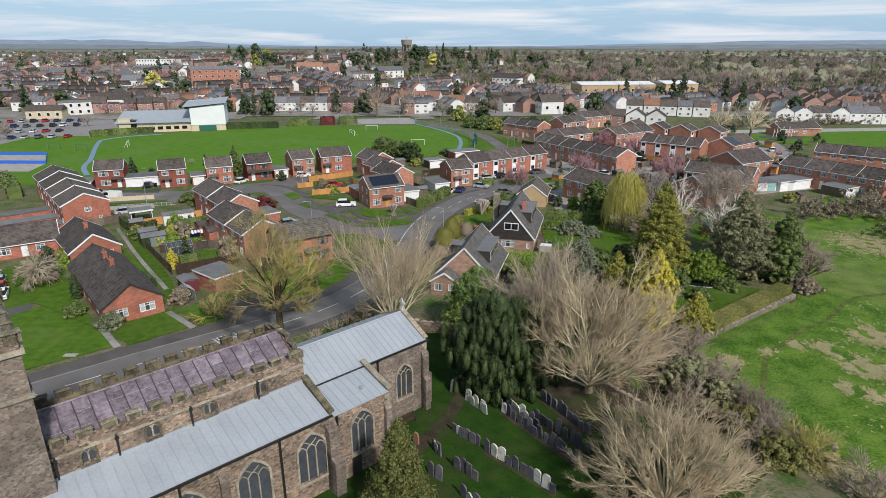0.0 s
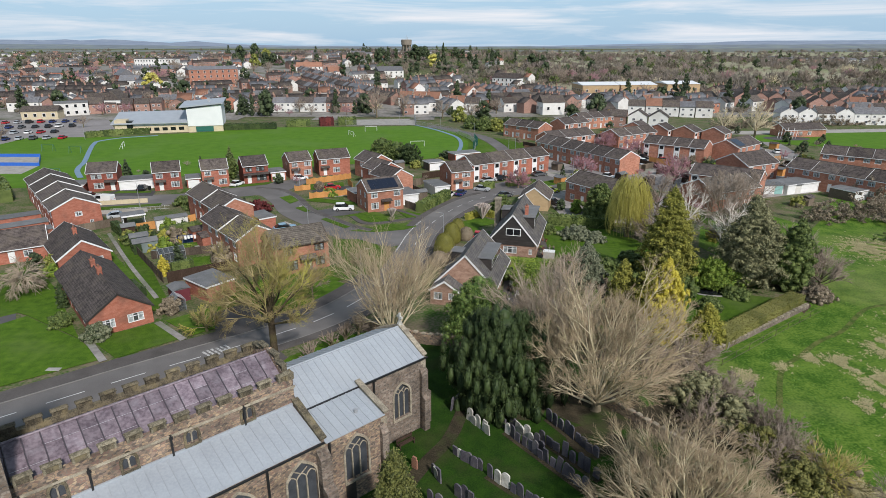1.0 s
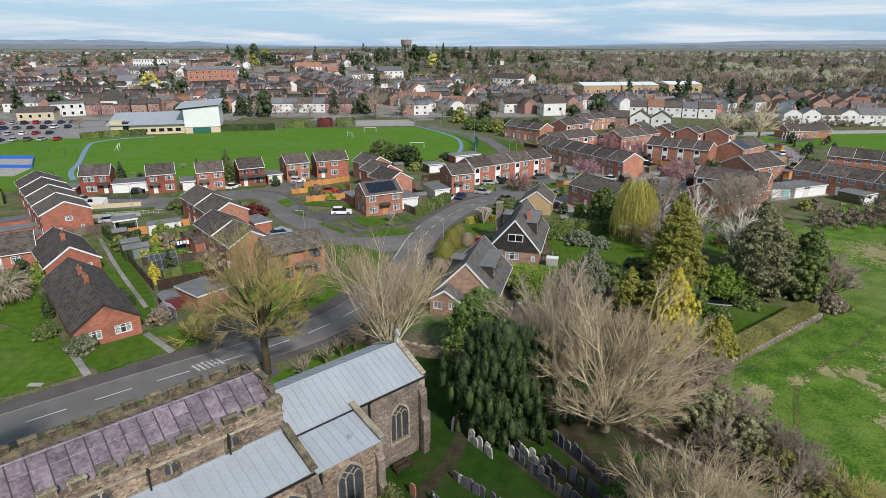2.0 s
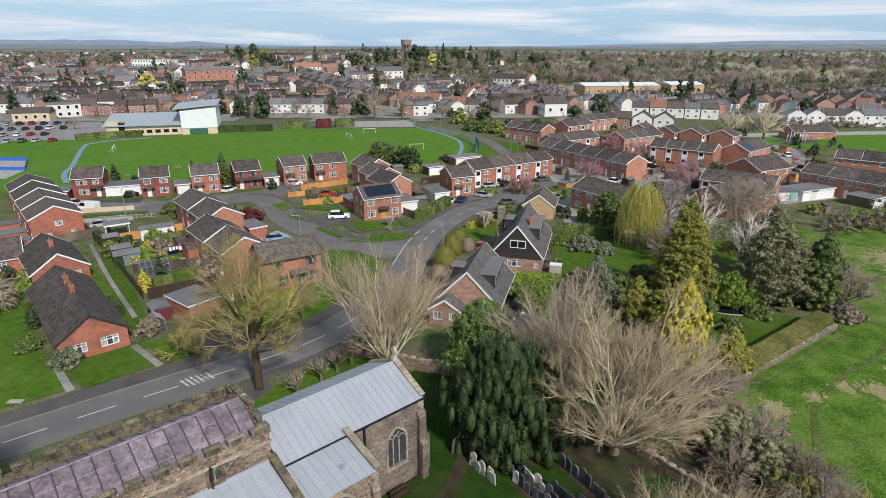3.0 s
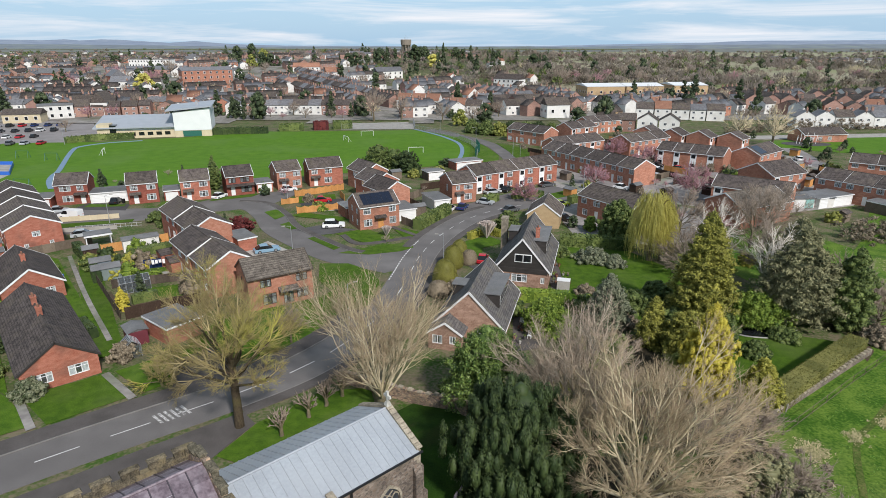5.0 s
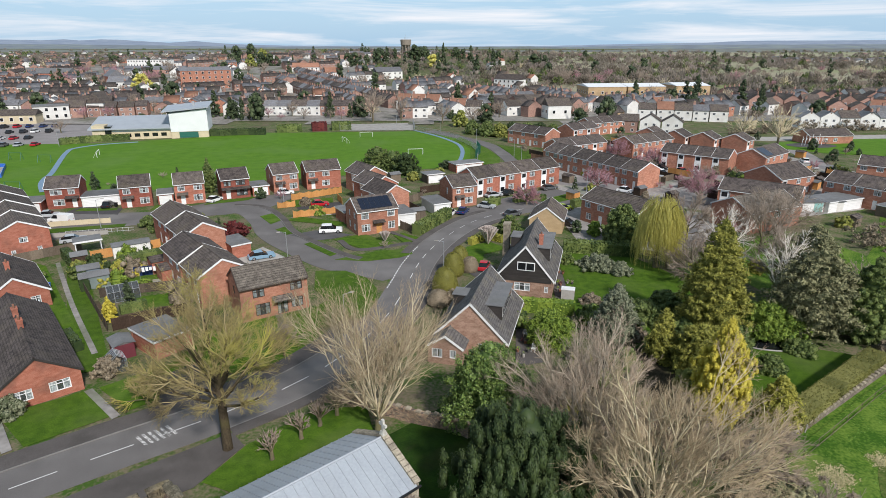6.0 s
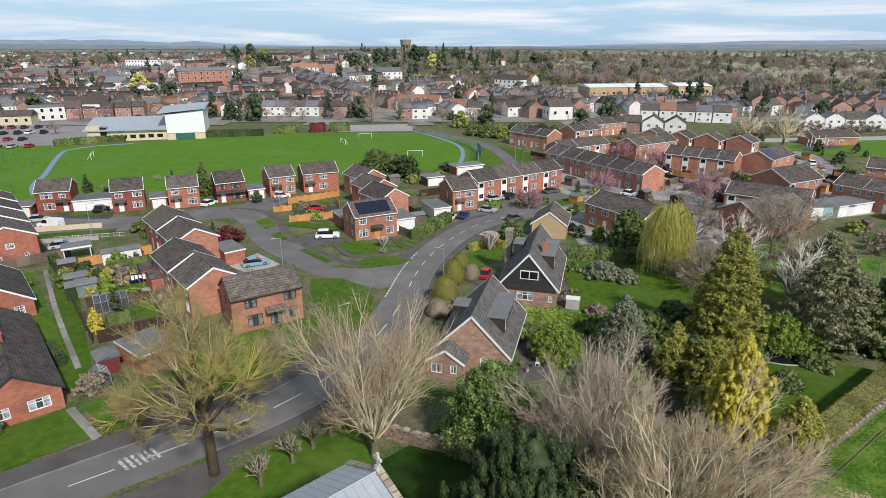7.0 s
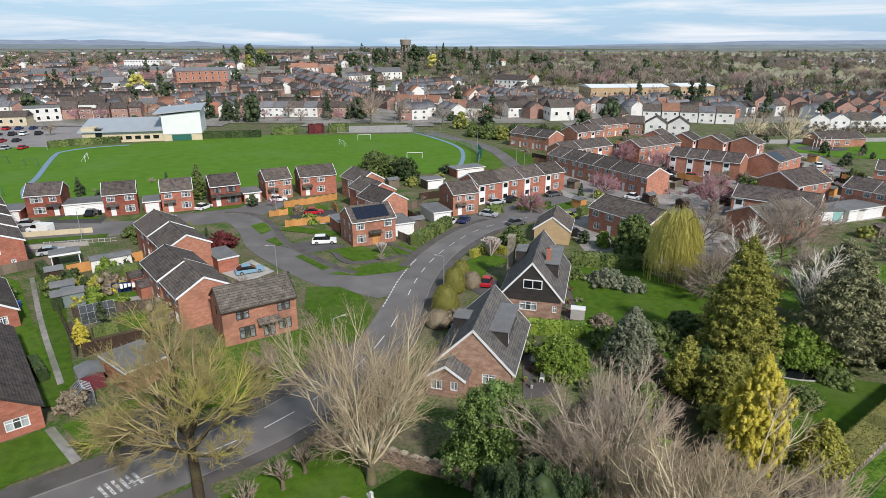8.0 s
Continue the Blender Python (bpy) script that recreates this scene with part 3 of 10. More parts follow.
patch("park_green", [(118, 234), (128, 246), (150, 252), (210, 258), (215, 222), (150, 214), (132, 222)], 0.06, M_PITCH, "green play area grass behind the houses")
patch("park_path", [(112, 250), (122, 258), (215, 268), (215, 259), (126, 249)], 0.05, M_CONCRETE, "pale surfaced path beside the play area")
patch("car_park", [(-138, 256), (-136, 246), (-152, 214), (-215, 206), (-260, 270), (-230, 318), (-170, 308)], 0.05, M_CARPARK, "worn grey asphalt car park")
patch("paved_yard", [(26, 129), (40, 121), (54, 127), (60, 146), (46, 156), (32, 164), (25, 150)], 0.036, M_ESTATE, "worn paving round a brick house", "yard")
patch("ball_court", [(-122, 172), (-124.5, 184), (-134, 199), (-165, 199), (-165, 172)], 0.08, M_CONCRETE, "pale hard-surfaced ball court")

MAIN = smooth_line([(-72, 33), (-55, 46.5), (-39.7, 58.8), (-35.7, 62), (-30.8, 65.7), (-23, 71.5), (-16, 78), (-10.5, 87), (-7.2, 97), (-5.6, 106), (-4.2, 115), (-1.8, 124), (1.8, 132.5), (6.5, 140.5), (13, 147), (22, 152.5), (33, 158.5), (48, 160), (62, 152)], 8)
CLOSE = smooth_line([(-6.5, 112), (-13, 113.2), (-19, 116), (-26.5, 123.5), (-33.5, 132), (-38.5, 142), (-45, 150), (-55, 148.5), (-66, 143.5), (-74, 134), (-80, 128)], 8)
LANE = smooth_line([(18, 176), (21, 190), (22.5, 203), (21.5, 216), (19, 232), (14, 246), (4, 262), (-6, 276)], 8)
COURT = smooth_line([(6, 146), (14, 155), (24, 163), (31, 168)], 6)
solid("road_main", ribbon(MAIN, -3, 3, 0, 0.060), M_ASPHALT, "worn grey asphalt residential road", kind="structure")
solid("road_close", ribbon(CLOSE, -3.2, 3.2, 0, 0.054), M_ASPHALT, "grey asphalt cul-de-sac between brick houses", kind="structure")
solid("road_lane", ribbon(LANE, -2.6, 2.6, 0, 0.066), M_ASPHALT, "grey asphalt lane beside the playing field", kind="structure")
solid("road_parking", ribbon(COURT, -4, 3.5, 0, 0.048), M_ASPHALT, "asphalt parking court before the terrace", kind="structure")
patch("road_turning", [(-48, 146), (-40, 152), (-36, 162), (-40, 166), (-47, 160), (-56, 156), (-60, 151), (-56, 144)], 0.05, M_ASPHALT, "asphalt turning area at the end of the close")
patch("road_forecourt", [(-92, 146), (-66, 148), (-62, 152), (-50, 157), (-46, 150), (-60, 140), (-78, 132), (-92, 138)], 0.044, M_ASPHALT, "patched asphalt forecourt before detached houses")
patch("junction_apron", [(-9.6, 107.5), (-14, 110), (-13, 117), (-5, 121), (-3, 113)], 0.050, M_ASPHALT, "asphalt mouth of the side road")
for nm, line, a, b, lab in (("pavement_north", MAIN[:61], 3.0, 5.5, "dark asphalt pavement along lawns"), ("pavement_south", MAIN[40:112], -3.0, -4.4, "narrow dark asphalt pavement"), ("pavement_bend", MAIN[84:112], 3.0, 4.6, "dark asphalt pavement along the bend"), ("pavement_close", CLOSE[12:52], -3.2, -4.6, "asphalt pavement along the close")):
    pv = solid(nm, ribbon(line, a, b, 0, 0.13), M_PAVE, lab, kind="structure")
    s = 1 if a > 0 else -1
    k = Geo()
    nn = sides_of(line)
    for i in range(len(line) - 1):
        p, q = line[i] + nn[i] * a, line[i + 1] + nn[i + 1] * a
        r, t = line[i + 1] + nn[i + 1] * (a - 0.13 * s), line[i] + nn[i] * (a - 0.13 * s)
        c = [p, q, r, t] if s < 0 else [t, r, q, p]
        k.hexa([(*w, 0.0) for w in c] + [(*w, 0.145) for w in c])
    part("kerb", k, M_KERB, pv, "pale concrete kerb")


def dashes(line, first, last, length, gap, width, road, off=0.0, z=0.064):
    """Painted dashes, one mesh each, along a stretch of a road."""
    d, i, run = [], first, 0.0
    acc = [0.0]
    for k in range(first, last):
        acc.append(acc[-1] + float(np.hypot(*(line[k + 1] - line[k]))))

    def at(s):
        k = min(max(np.searchsorted(acc, s) - 1, 0), len(acc) - 2)
        f = (s - acc[k]) / (acc[k + 1] - acc[k])
        p = line[first + k] * (1 - f) + line[first + k + 1] * f
        t = (line[first + k + 1] - line[first + k])
        t = t / np.hypot(*t)
        return p, np.array((-t[1], t[0]))
    s = gap
    while s + length < acc[-1]:
        (p, n), (q, m) = at(s), at(s + length)
        p, q = p + n * off, q + m * off
        g = Geo().face([(*(p - n * width / 2), z), (*(q - m * width / 2), z), (*(q + m * width / 2), z), (*(p + n * width / 2), z)])
        part("road_dash", g, M_PAINT, road)
        s += length + gap


road = bpy.data.objects["road_main"]
dashes(MAIN, 4, 70, 3.6, 2.6, 0.13, road)
dashes(MAIN, 72, 118, 2.2, 2.6, 0.12, road)
dashes(MAIN, 70, 88, 0.65, 0.35, 0.2, road, 2.75)
# a hatched speed table beside the lawn
for i in range(6):
    c, dx = np.array((-28.6, 68.6)), np.array((0.62, -0.78))
    al = np.array((0.78, 0.62))
    p = c + al * (i * 0.55 - 1.4)
    w = [p - dx * 0.2, p + al * 0.28 - dx * 0.2, p + al * 0.28 + dx * 1.8 + al * 0.45, p + dx * 1.8 + al * 0.45]
    part("road_stripe", Geo().face([(*w[k], 0.066) for k in (0, 3, 2, 1)]), M_WORNPAINT, road, "worn white painted stripe")

# lawns and verges of the gardens
LAWNS = [
    ("lawn", [(-45.5, 71.3), (-39.2, 75.8), (-33.9, 71.2), (-39.6, 66.4)], "square front lawn below a brick bungalow"),
    ("lawn", [(-46.6, 71), (-41, 66.2), (-47.2, 61.6), (-62, 50), (-70, 62), (-58, 78)], "wide green front lawn beside the road"),
    ("lawn", [(-60, 79), (-68, 72), (-78, 86), (-71, 97), (-64, 92)], "green lawn round a weeping blossom tree"),
    ("lawn", [(-38, 76.5), (-32.6, 72.2), (-25.8, 78.2), (-21, 83.4), (-19.5, 88), (-26, 88), (-34, 80)], "uneven grass bank along the road"),
    ("lawn", [(-31, 90), (-19, 97.2), (-17.4, 91), (-14, 88.6), (-18, 82.4), (-24, 79.4), (-32, 82.5)], "rough front grass below a brick house"),
    ("verge", [(-18, 90.5), (-13.2, 92.0), (-10.6, 95.0), (-10.0, 99.5), (-10.1, 104.2), (-12.3, 108.6), (-16.2, 111.8), (-21.2, 111.8), (-19.8, 104), (-17, 100), (-19, 96)], "curved grass verge at the road junction"),
    ("lawn", [(-21.3, 128.4), (-15.6, 131.8), (-9.2, 125.8), (-14.0, 122.2)], "neat front lawn of a detached brick house"),
    ("verge", [(-18.9, 117.2), (-12.0, 121.7), (-6.0, 123.2), (-5.4, 120.2), (-7.6, 118.2), (-13.2, 116.4)], "curved grass verge beside the junction"),
    ("verge", [(-26.2, 125.6), (-24.0, 128.0), (-18.4, 121.0), (-20.0, 118.9)], "strip of verge grass beside the close"),
    ("verge", [(-34.0, 134.7), (-32.1, 137.6), (-28.4, 133.4), (-30.8, 131.3)], "grass verge beside the close"),
    ("verge", [(-40.0, 144.4), (-38.0, 146.6), (-34.0, 142.5), (-36.0, 138.5)], "grass verge beside an orange fence"),
    ("lawn", [(-9.8, 130.8), (-7.9, 132.4), (-4.6, 129.6), (-6.8, 125.4)], "small lawn beside a house path"),
    ("verge", [(-33.5, 141.4), (-31.0, 144.0), (-20.5, 139.8), (-22.0, 137.4)], "strip of grass below an orange fence"),
    ("lawn", [(-34, 152), (-26, 156.5), (-27, 161), (-36.5, 157.5)], "small front lawn between new fences"),
    ("lawn", [(-86, 129.5), (-66, 137), (-66.5, 139), (-88, 133)], "strip of grass beside a parked van"),
    ("lawn", [(-83, 148.5), (-74, 149.5), (-74.5, 151), (-83, 151.2)], "small front lawn of a detached house"),
    ("lawn", [(-66.5, 149.5), (-59.5, 151), (-62.5, 155.5), (-67, 153.5)], "small front lawn with shrubs"),
    ("lawn", [(-56, 154), (-47, 158.5), (-46, 161.5), (-55.5, 157.5)], "small front lawn of a detached house"),
    ("lawn", [(-67, 119), (-62.5, 116.8), (-38.5, 80), (-43, 79.5), (-46, 84)], "long narrow back lawn beside a path"),
    ("lawn", [(-70.9, 115.8), (-67.6, 114.0), (-44.6, 85.6), (-46.6, 85.0), (-56.6, 95.4)], "mown back lawn strip beside a garden path"),
    ("lawn", [(-46.8, 71.3), (-58, 78.1), (-60.1, 79.1), (-64, 91.8), (-60.6, 88.4)], "mown side lawn along a brick bungalow"),
    ("lawn", [(-46, 101), (-39, 103.5), (-36, 99), (-44, 97)], "small enclosed back lawn"),
    ("lawn", [(-53, 108), (-46.5, 111), (-45.5, 108.5), (-52, 105.5)], "small back lawn with shrubs"),
    ("lawn", [(3.5, 117), (6.5, 113), (7.5, 120), (12, 123), (9, 127), (4.5, 124)], "front lawn with clipped shrubs"),
    ("lawn", [(18.5, 92), (20.5, 121), (34, 118), (40, 106), (40, 98), (28, 90)], "large shaded back garden lawn"),
    ("lawn", [(31, 74), (38, 88.5), (51, 83.3), (36, 71.5)], "garden lawn behind a clipped hedge"),
    ("verge", [(24, 196), (24.5, 206), (23, 222), (20, 240), (36, 222), (34, 205), (28, 196)], "green bank beside the lane"),
    ("verge", [(8.5, 205), (17.5, 200), (19, 214), (15.8, 232), (7, 258), (4.5, 250), (10, 231)], "grass beside the lane and railings"),
    ("verge", [(26, 155.2), (34, 161.2), (31, 164.4), (23, 158)], "oval grass island in the parking court"),
    ("lawn", [(88, 186), (100, 192), (98, 198), (90, 196)], "small green by the terrace end"),
]
for k, (nm, o, lab) in enumerate(LAWNS):
    patch(nm, o, 0.10 + 0.005 * (k % 7), M_LAWN, lab, "lawn")
for nm, o, mt, lab in (("driveway", [(-30.3, 131.2), (-25.8, 134.3), (-17.8, 131.6), (-21.6, 128.8), (-24.2, 127.9)], M_DRIVE, "dark asphalt driveway beside a brick house"),
                       ("driveway", [(-37, 118), (-33.5, 124), (-28, 118.5), (-31.5, 113.5)], M_CONCRETE, "pale concrete driveway beside a terrace"),
                       ("driveway", [(-33, 143.6), (-31, 148), (-22, 150), (-21.5, 146.6)], M_CONCRETE, "gravel driveway between fences"),
                       ("driveway", [(-33, 150), (-34, 153), (-24, 157), (-23, 152)], M_DRIVE, "dark driveway before a garage"),
                       ("driveway", [(-84, 152.5), (-73.5, 151.3), (-72, 146), (-84.5, 146.6)], M_DRIVE, "shared dark driveway before a carport"),
                       ("driveway", [(4.2, 111), (8.6, 104), (9, 114), (6.7, 117)], M_DRIVE, "dark driveway beside chalet bungalows"),
                       ("patio", [(8.6, 81), (12, 82), (14, 92), (10.5, 96)], M_PAVE, "grey paved patio beside the chalet"),
                       ("patio", [(16.8, 100), (21, 101), (22, 111), (18, 113)], M_PAVE, "cluttered paved patio beside a chalet"),
                       ("patio", [(-51, 111), (-44.5, 104), (-41, 106), (-46, 114)], M_CONCRETE, "paved yard behind the terrace")):
    patch(nm, o, 0.075, mt, lab, nm)
for nm, pts, w, mt, lab in (("garden_path", [(-66.5, 115.5), (-54, 98.5), (-42.6, 84)], 0.34, M_ESTATE, "straight concrete garden path"),
                            ("garden_path", [(-45.8, 71.2), (-40.6, 65.6)], 0.42, M_ESTATE, "short concrete path to a bungalow"),
                            ("garden_path", [(-38.9, 76), (-33.2, 71)], 0.42, M_ESTATE, "short garden path beside a lawn"),
                            ("garden_path", [(-19.8, 127.8), (-15.5, 122.4), (-6, 126.4)], 0.6, M_PAVE, "footpath through the verge"),
                            ("garden_path", [(-10.5, 133.2), (-5.3, 127.6)], 0.5, M_PAVE, "front path to a brick house"),
                            ("blue_path", [(-101.6, 166.5), (-107.5, 175), (-111, 182), (-114, 190), (-124.6, 212), (-130, 224), (-132, 231.5), (-127, 240), (-116, 246)], 0.75, M_BLUEPATH, "blue-surfaced path round the playing field"),
                            ("blue_path", [(-12, 277), (-4, 264), (1.5, 252.8), (5.9, 240), (7, 225.4), (5.6, 209), (3.4, 200)], 0.7, M_BLUEPATH, "blue-surfaced path beside the playing field"),
                            ("church_path", [(-6, 35), (-4.2, 40.5), (-1.6, 45.6), (0.6, 49.2), (2.0, 53.5)], 0.65, M_LITTERSHADE, "dark trodden churchyard path past the chancel")):
    ln = smooth_line(pts, 8)
    z = 0.14
    g = ribbon(ln, -w, w, 0, z)
    if nm == "church_path":
        g.v = [(x, y, level(x, y) + 0.09) for x, y, _ in g.v]
    solid(nm, g, mt, lab, "path", kind="structure")

ESTATE = smooth_line([(62, 152), (70, 158), (78, 170), (80, 184), (70, 196), (60, 199)], 6)
solid("road_estate", ribbon(ESTATE, -3, 3, 0, 0.045), M_CARPARK, "pale worn asphalt road between terraces", kind="structure")
PARKROAD = smooth_line([(108, 160), (116, 182), (118, 202), (123, 222), (126, 240)], 6)
solid("road_park", ribbon(PARKROAD, -3, 3, 0, 0.047), M_CARPARK, "pale asphalt road beside the play area", kind="structure")
patch("paved_yard", [(64, 192), (80, 196), (98, 180), (92, 172), (80, 184)], 0.04, M_CARPARK, "pale paved yard before terraces", "yard")
patch("paved_yard", [(30, 176), (48, 166), (56, 174), (40, 186)], 0.04, M_CARPARK, "pale paved yard before orange terrace", "yard")
patch("paved_yard", [(40, 236), (60, 226), (66, 234), (46, 246)], 0.04, M_CARPARK, "pale paved yard between terraces", "yard")
patch("gravel_verge", [(-32.2, 78.8), (-28.7, 82.6), (-25.2, 78.2), (-24.2, 74.8), (-29.6, 72.4)], 0.125, M_PAVE, "bare gravel parking patch beside the road", "gravel")
patch("estate_yards", [(30, 168), (44, 158), (58, 150), (72, 142), (96, 150), (112, 166), (122, 190), (116, 214), (96, 226), (76, 240), (52, 250), (40, 240), (44, 214), (32, 196)], 0.028, M_ESTATE, "pale paved yards and paths between terraces")
patch("rough_grass", [(52, 92), (64, 98), (76, 120), (70, 134), (56, 126), (48, 108)], 0.03, M_PASTURE, "rough pale grass behind the garden trees")
for o, lab in (([(-60, 113), (-54.5, 106), (-52.5, 107.5), (-58, 114.5)], "dug soil bed behind a fence"), ([(-45.4, 92.4), (-39, 96.4), (-40, 98), (-46.4, 94)], "dug soil bed along a dark fence"), ([(-47, 85), (-44.6, 82.6), (-43.4, 83.4), (-45.8, 86)], "small soil bed beside a lawn"), ([(-52, 99), (-48.6, 94.6), (-47.4, 95.4), (-50.8, 99.8)], "narrow soil bed below a fence"), ([(8, 66), (24, 66), (30, 78), (26, 86), (16, 82), (9, 76)], "leaf-covered soil below garden trees")):
    patch("soil_bed", o, 0.085, M_LITTERSHADE if "leaf" in lab else M_SOIL, lab, "soil")
trod = smooth_line([(67.3, 82.2), (60.8, 80.3), (53.1, 73.6), (47.9, 70.4), (43.4, 66.7), (39.7, 63.7), (36.3, 58.0), (33.9, 52.9), (34.5, 47.9)], 8)
solid("trodden_path", ribbon(trod, -0.3, 0.3, 0.0, 0.075), M_TROD, "faint trodden path curving through the pasture", "path", kind="structure")
# ---------------------------------------------------------------- walls with real openings
def arch_side(x0, z0, x1, z1, k=6):
    """The outline of a pointed opening from its left foot over the point to its right foot."""
    xm, hw = (x0 + x1) / 2, (x1 - x0) / 2
    zs = z1 - hw * 1.35
    left = [(x0 + hw * s ** 2.3, zs + s * (z1 - zs)) for s in [i / k for i in range(k + 1)]]
    return [(x0, z0)] + left + [(2 * xm - x, z) for x, z in left[-2::-1]] + [(x1, z0)]


def panel(g, org, du, W, H, holes, inward, depth=0.14, mi=0):
    """A wall face from org along du, W wide and H high, with openings (x0, z0, x1, z1[, 'a' for a pointed one]) and their reveals."""
    org, du, inward = Vector(org), Vector(du), Vector(inward)

    def P(x, z, d=0.0):
        return org + du * x + Vector((0, 0, z)) + inward * d
    flip = du.cross(Vector((0, 0, 1))).dot(inward) > 0

    def F(pts):
        g.face(pts[::-1] if flip else pts, mi)
    xs = sorted({0.0, W, *[v for h in holes for v in (h[0], h[2])]})
    zs = sorted({0.0, H, *[v for h in holes for v in (h[1], h[3])]})
    for i in range(len(xs) - 1):
        for j in range(len(zs) - 1):
            cx, cz = (xs[i] + xs[i + 1]) / 2, (zs[j] + zs[j + 1]) / 2
            if not any(h[0] < cx < h[2] and h[1] < cz < h[3] for h in holes):
                F([P(xs[i], zs[j]), P(xs[i + 1], zs[j]), P(xs[i + 1], zs[j + 1]), P(xs[i], zs[j + 1])])
    for h in holes:
        x0, z0, x1, z1 = h[:4]
        if len(h) > 4:
            o = arch_side(x0, z0, x1, z1)
            mid = len(o) // 2
            for k in range(1, mid):
                F([P(*o[k]), P(*o[k + 1]), P(x0, z1)])
            for k in range(mid, len(o) - 2):
                F([P(*o[k]), P(*o[k + 1]), P(x1, z1)])
            o = o + [(x0, z0)]
        else:
            o = [(x0, z0), (x0, z1), (x1, z1), (x1, z0), (x0, z0)]
        for a, b in zip(o, o[1:]):
            F([P(*a), P(*b), P(*b, depth), P(*a, depth)])


CHURCH = thing("church", "medieval stone parish church with grey and purple metal roofs", "church", pose(CH_O.x, CH_O.y, 0, 0, 0, 41.7))
BASE = 0.6


def church_window(org, du, inward, hole, lights=3):
    """A pointed window: stone surround, mullions with tracery, leaded glass."""
    org, du, inward = Vector(org), Vector(du), Vector(inward)
    x0, z0, x1, z1 = hole[:4]

    def P(x, z, d=0.0):
        return org + du * x + Vector((0, 0, z)) + inward * d
    o, w = arch_side(x0, z0, x1, z1), 0.17
    big = arch_side(x0 - w, z0 - 0.1, x1 + w, z1 + w * 1.5)
    g = Geo()
    for k in range(len(o) - 1):
        a, b, c, d = o[k], o[k + 1], big[k + 1], big[k]
        lo, hi = [P(*q, 0.01) for q in (a, b, c, d)], [P(*q, -0.07) for q in (a, b, c, d)]
        g.hexa(lo + hi)
    g.hexa([P(x0 - w, z0 - 0.22, 0.2), P(x1 + w, z0 - 0.22, 0.2), P(x1 + w, z0 - 0.22, -0.12), P(x0 - w, z0 - 0.22, -0.12), P(x0 - w, z0 - 0.02, 0.2), P(x1 + w, z0 - 0.02, 0.2), P(x1 + w, z0 - 0.06, -0.12), P(x0 - w, z0 - 0.06, -0.12)])
    win = part("window", g, M_ASHLAR if lights != 2 else M_DARKASHLAR, CHURCH, "pointed stone window surround")
    t, hw = Geo(), (x1 - x0) / 2
    zs = z1 - hw * 1.35
    step = (x1 - x0) / lights
    for i in range(1, lights):
        x = x0 + i * step
        t.hexa([P(x - 0.05, z0, 0.19), P(x + 0.05, z0, 0.19), P(x + 0.05, z0, 0.07), P(x - 0.05, z0, 0.07), P(x - 0.05, zs, 0.19), P(x + 0.05, zs, 0.19), P(x + 0.05, zs, 0.07), P(x - 0.05, zs, 0.07)])
    for i in range(lights):
        xa, xb = x0 + i * step, x0 + (i + 1) * step
        top = min(zs + step * 0.75, z1 - 0.2)
        ar = arch_side(xa, zs - 0.2, xb, top, 4)[1:-1]
        for p, q in zip(ar, ar[1:]):
            t.tube([P(*p, 0.13), P(*q, 0.13)], [0.05, 0.05], 4)
    for s in (-1, 1):
        xm = (x0 + x1) / 2
        t.tube([P(xm, zs + step * 0.7, 0.13), P(xm + s * hw * 0.42, z1 - hw * 0.55, 0.13)], [0.045, 0.045], 4)
    part("tracery", t, M_ASHLAR, win)
    part("pane", Geo().face([P(*q, 0.2) for q in o]), M_LEADGLASS, win, "dark leaded glass")


def stone_wall(name, org, du, W, H, holes, inward, mat=M_STONE, lights=3):
    g = Geo()
    panel(g, org, du, W, H, holes, inward, 0.3)
    ob = part(name, g, mat, CHURCH)
    for h in holes:
        church_window(org, du, inward, h, lights)
    return ob


X, Y_ = (1, 0, 0), (0, 1, 0)
# chancel
CE, CR, CW = 9.15, 10.75, 6.8
stone_wall("chancel_wall", (-12.9, 0, BASE), X, 12.9, CE - BASE, [(9.2, 3.0, 11.0, 6.5, "a")], Y_, M_PALERUBBLE)
stone_wall("chancel_wall", (-12.9, CW, BASE), X, 12.9, CE - BASE, [], (0, -1, 0))
stone_wall("chancel_wall", (0, 0, BASE), Y_, CW, CE - BASE, [(2.0, 2.6, 4.8, 6.9, "a")], (-1, 0, 0), M_PALERUBBLE)
part("gable_wall", Geo().hexa([(-0.35, 0, CE), (0, 0, CE), (0, CW, CE), (-0.35, CW, CE), (-0.35, CW / 2 - .01, CR + .1), (0, CW / 2 - .01, CR + .1), (0, CW / 2 + .01, CR + .1), (-0.35, CW / 2 + .01, CR + .1)]), M_STONE, CHURCH)
for s in (0, 1):
    y0, y1 = (-0.25, CW / 2) if s == 0 else (CW + 0.25, CW / 2)
    g = Geo()
    n = 9
    for i in range(n):
        a, b = i / n, (i + 1) / n - 0.012
        p = (-0.22, y0 + (y1 - y0) * a, CE + 0.1 + (CR + 0.25 - CE - 0.1) * a)
        q = (-0.22, y0 + (y1 - y0) * b, CE + 0.1 + (CR + 0.25 - CE - 0.1) * b)
        g.beam(p, q, 0.5, 0.16)
    part("gable_coping", g, M_ASHLAR, CHURCH, "weathered stone gable coping")
g = Geo()
g.prism([(-0.45, CW / 2 - 0.2), (-0.05, CW / 2 - 0.2), (-0.05, CW / 2 + 0.2), (-0.45, CW / 2 + 0.2)], CR + 0.15, CR + 0.5, taper=0.7)
g.box(-0.33, CW / 2 - 0.1, CR + 0.45, -0.17, CW / 2 + 0.1, CR + 1.35)
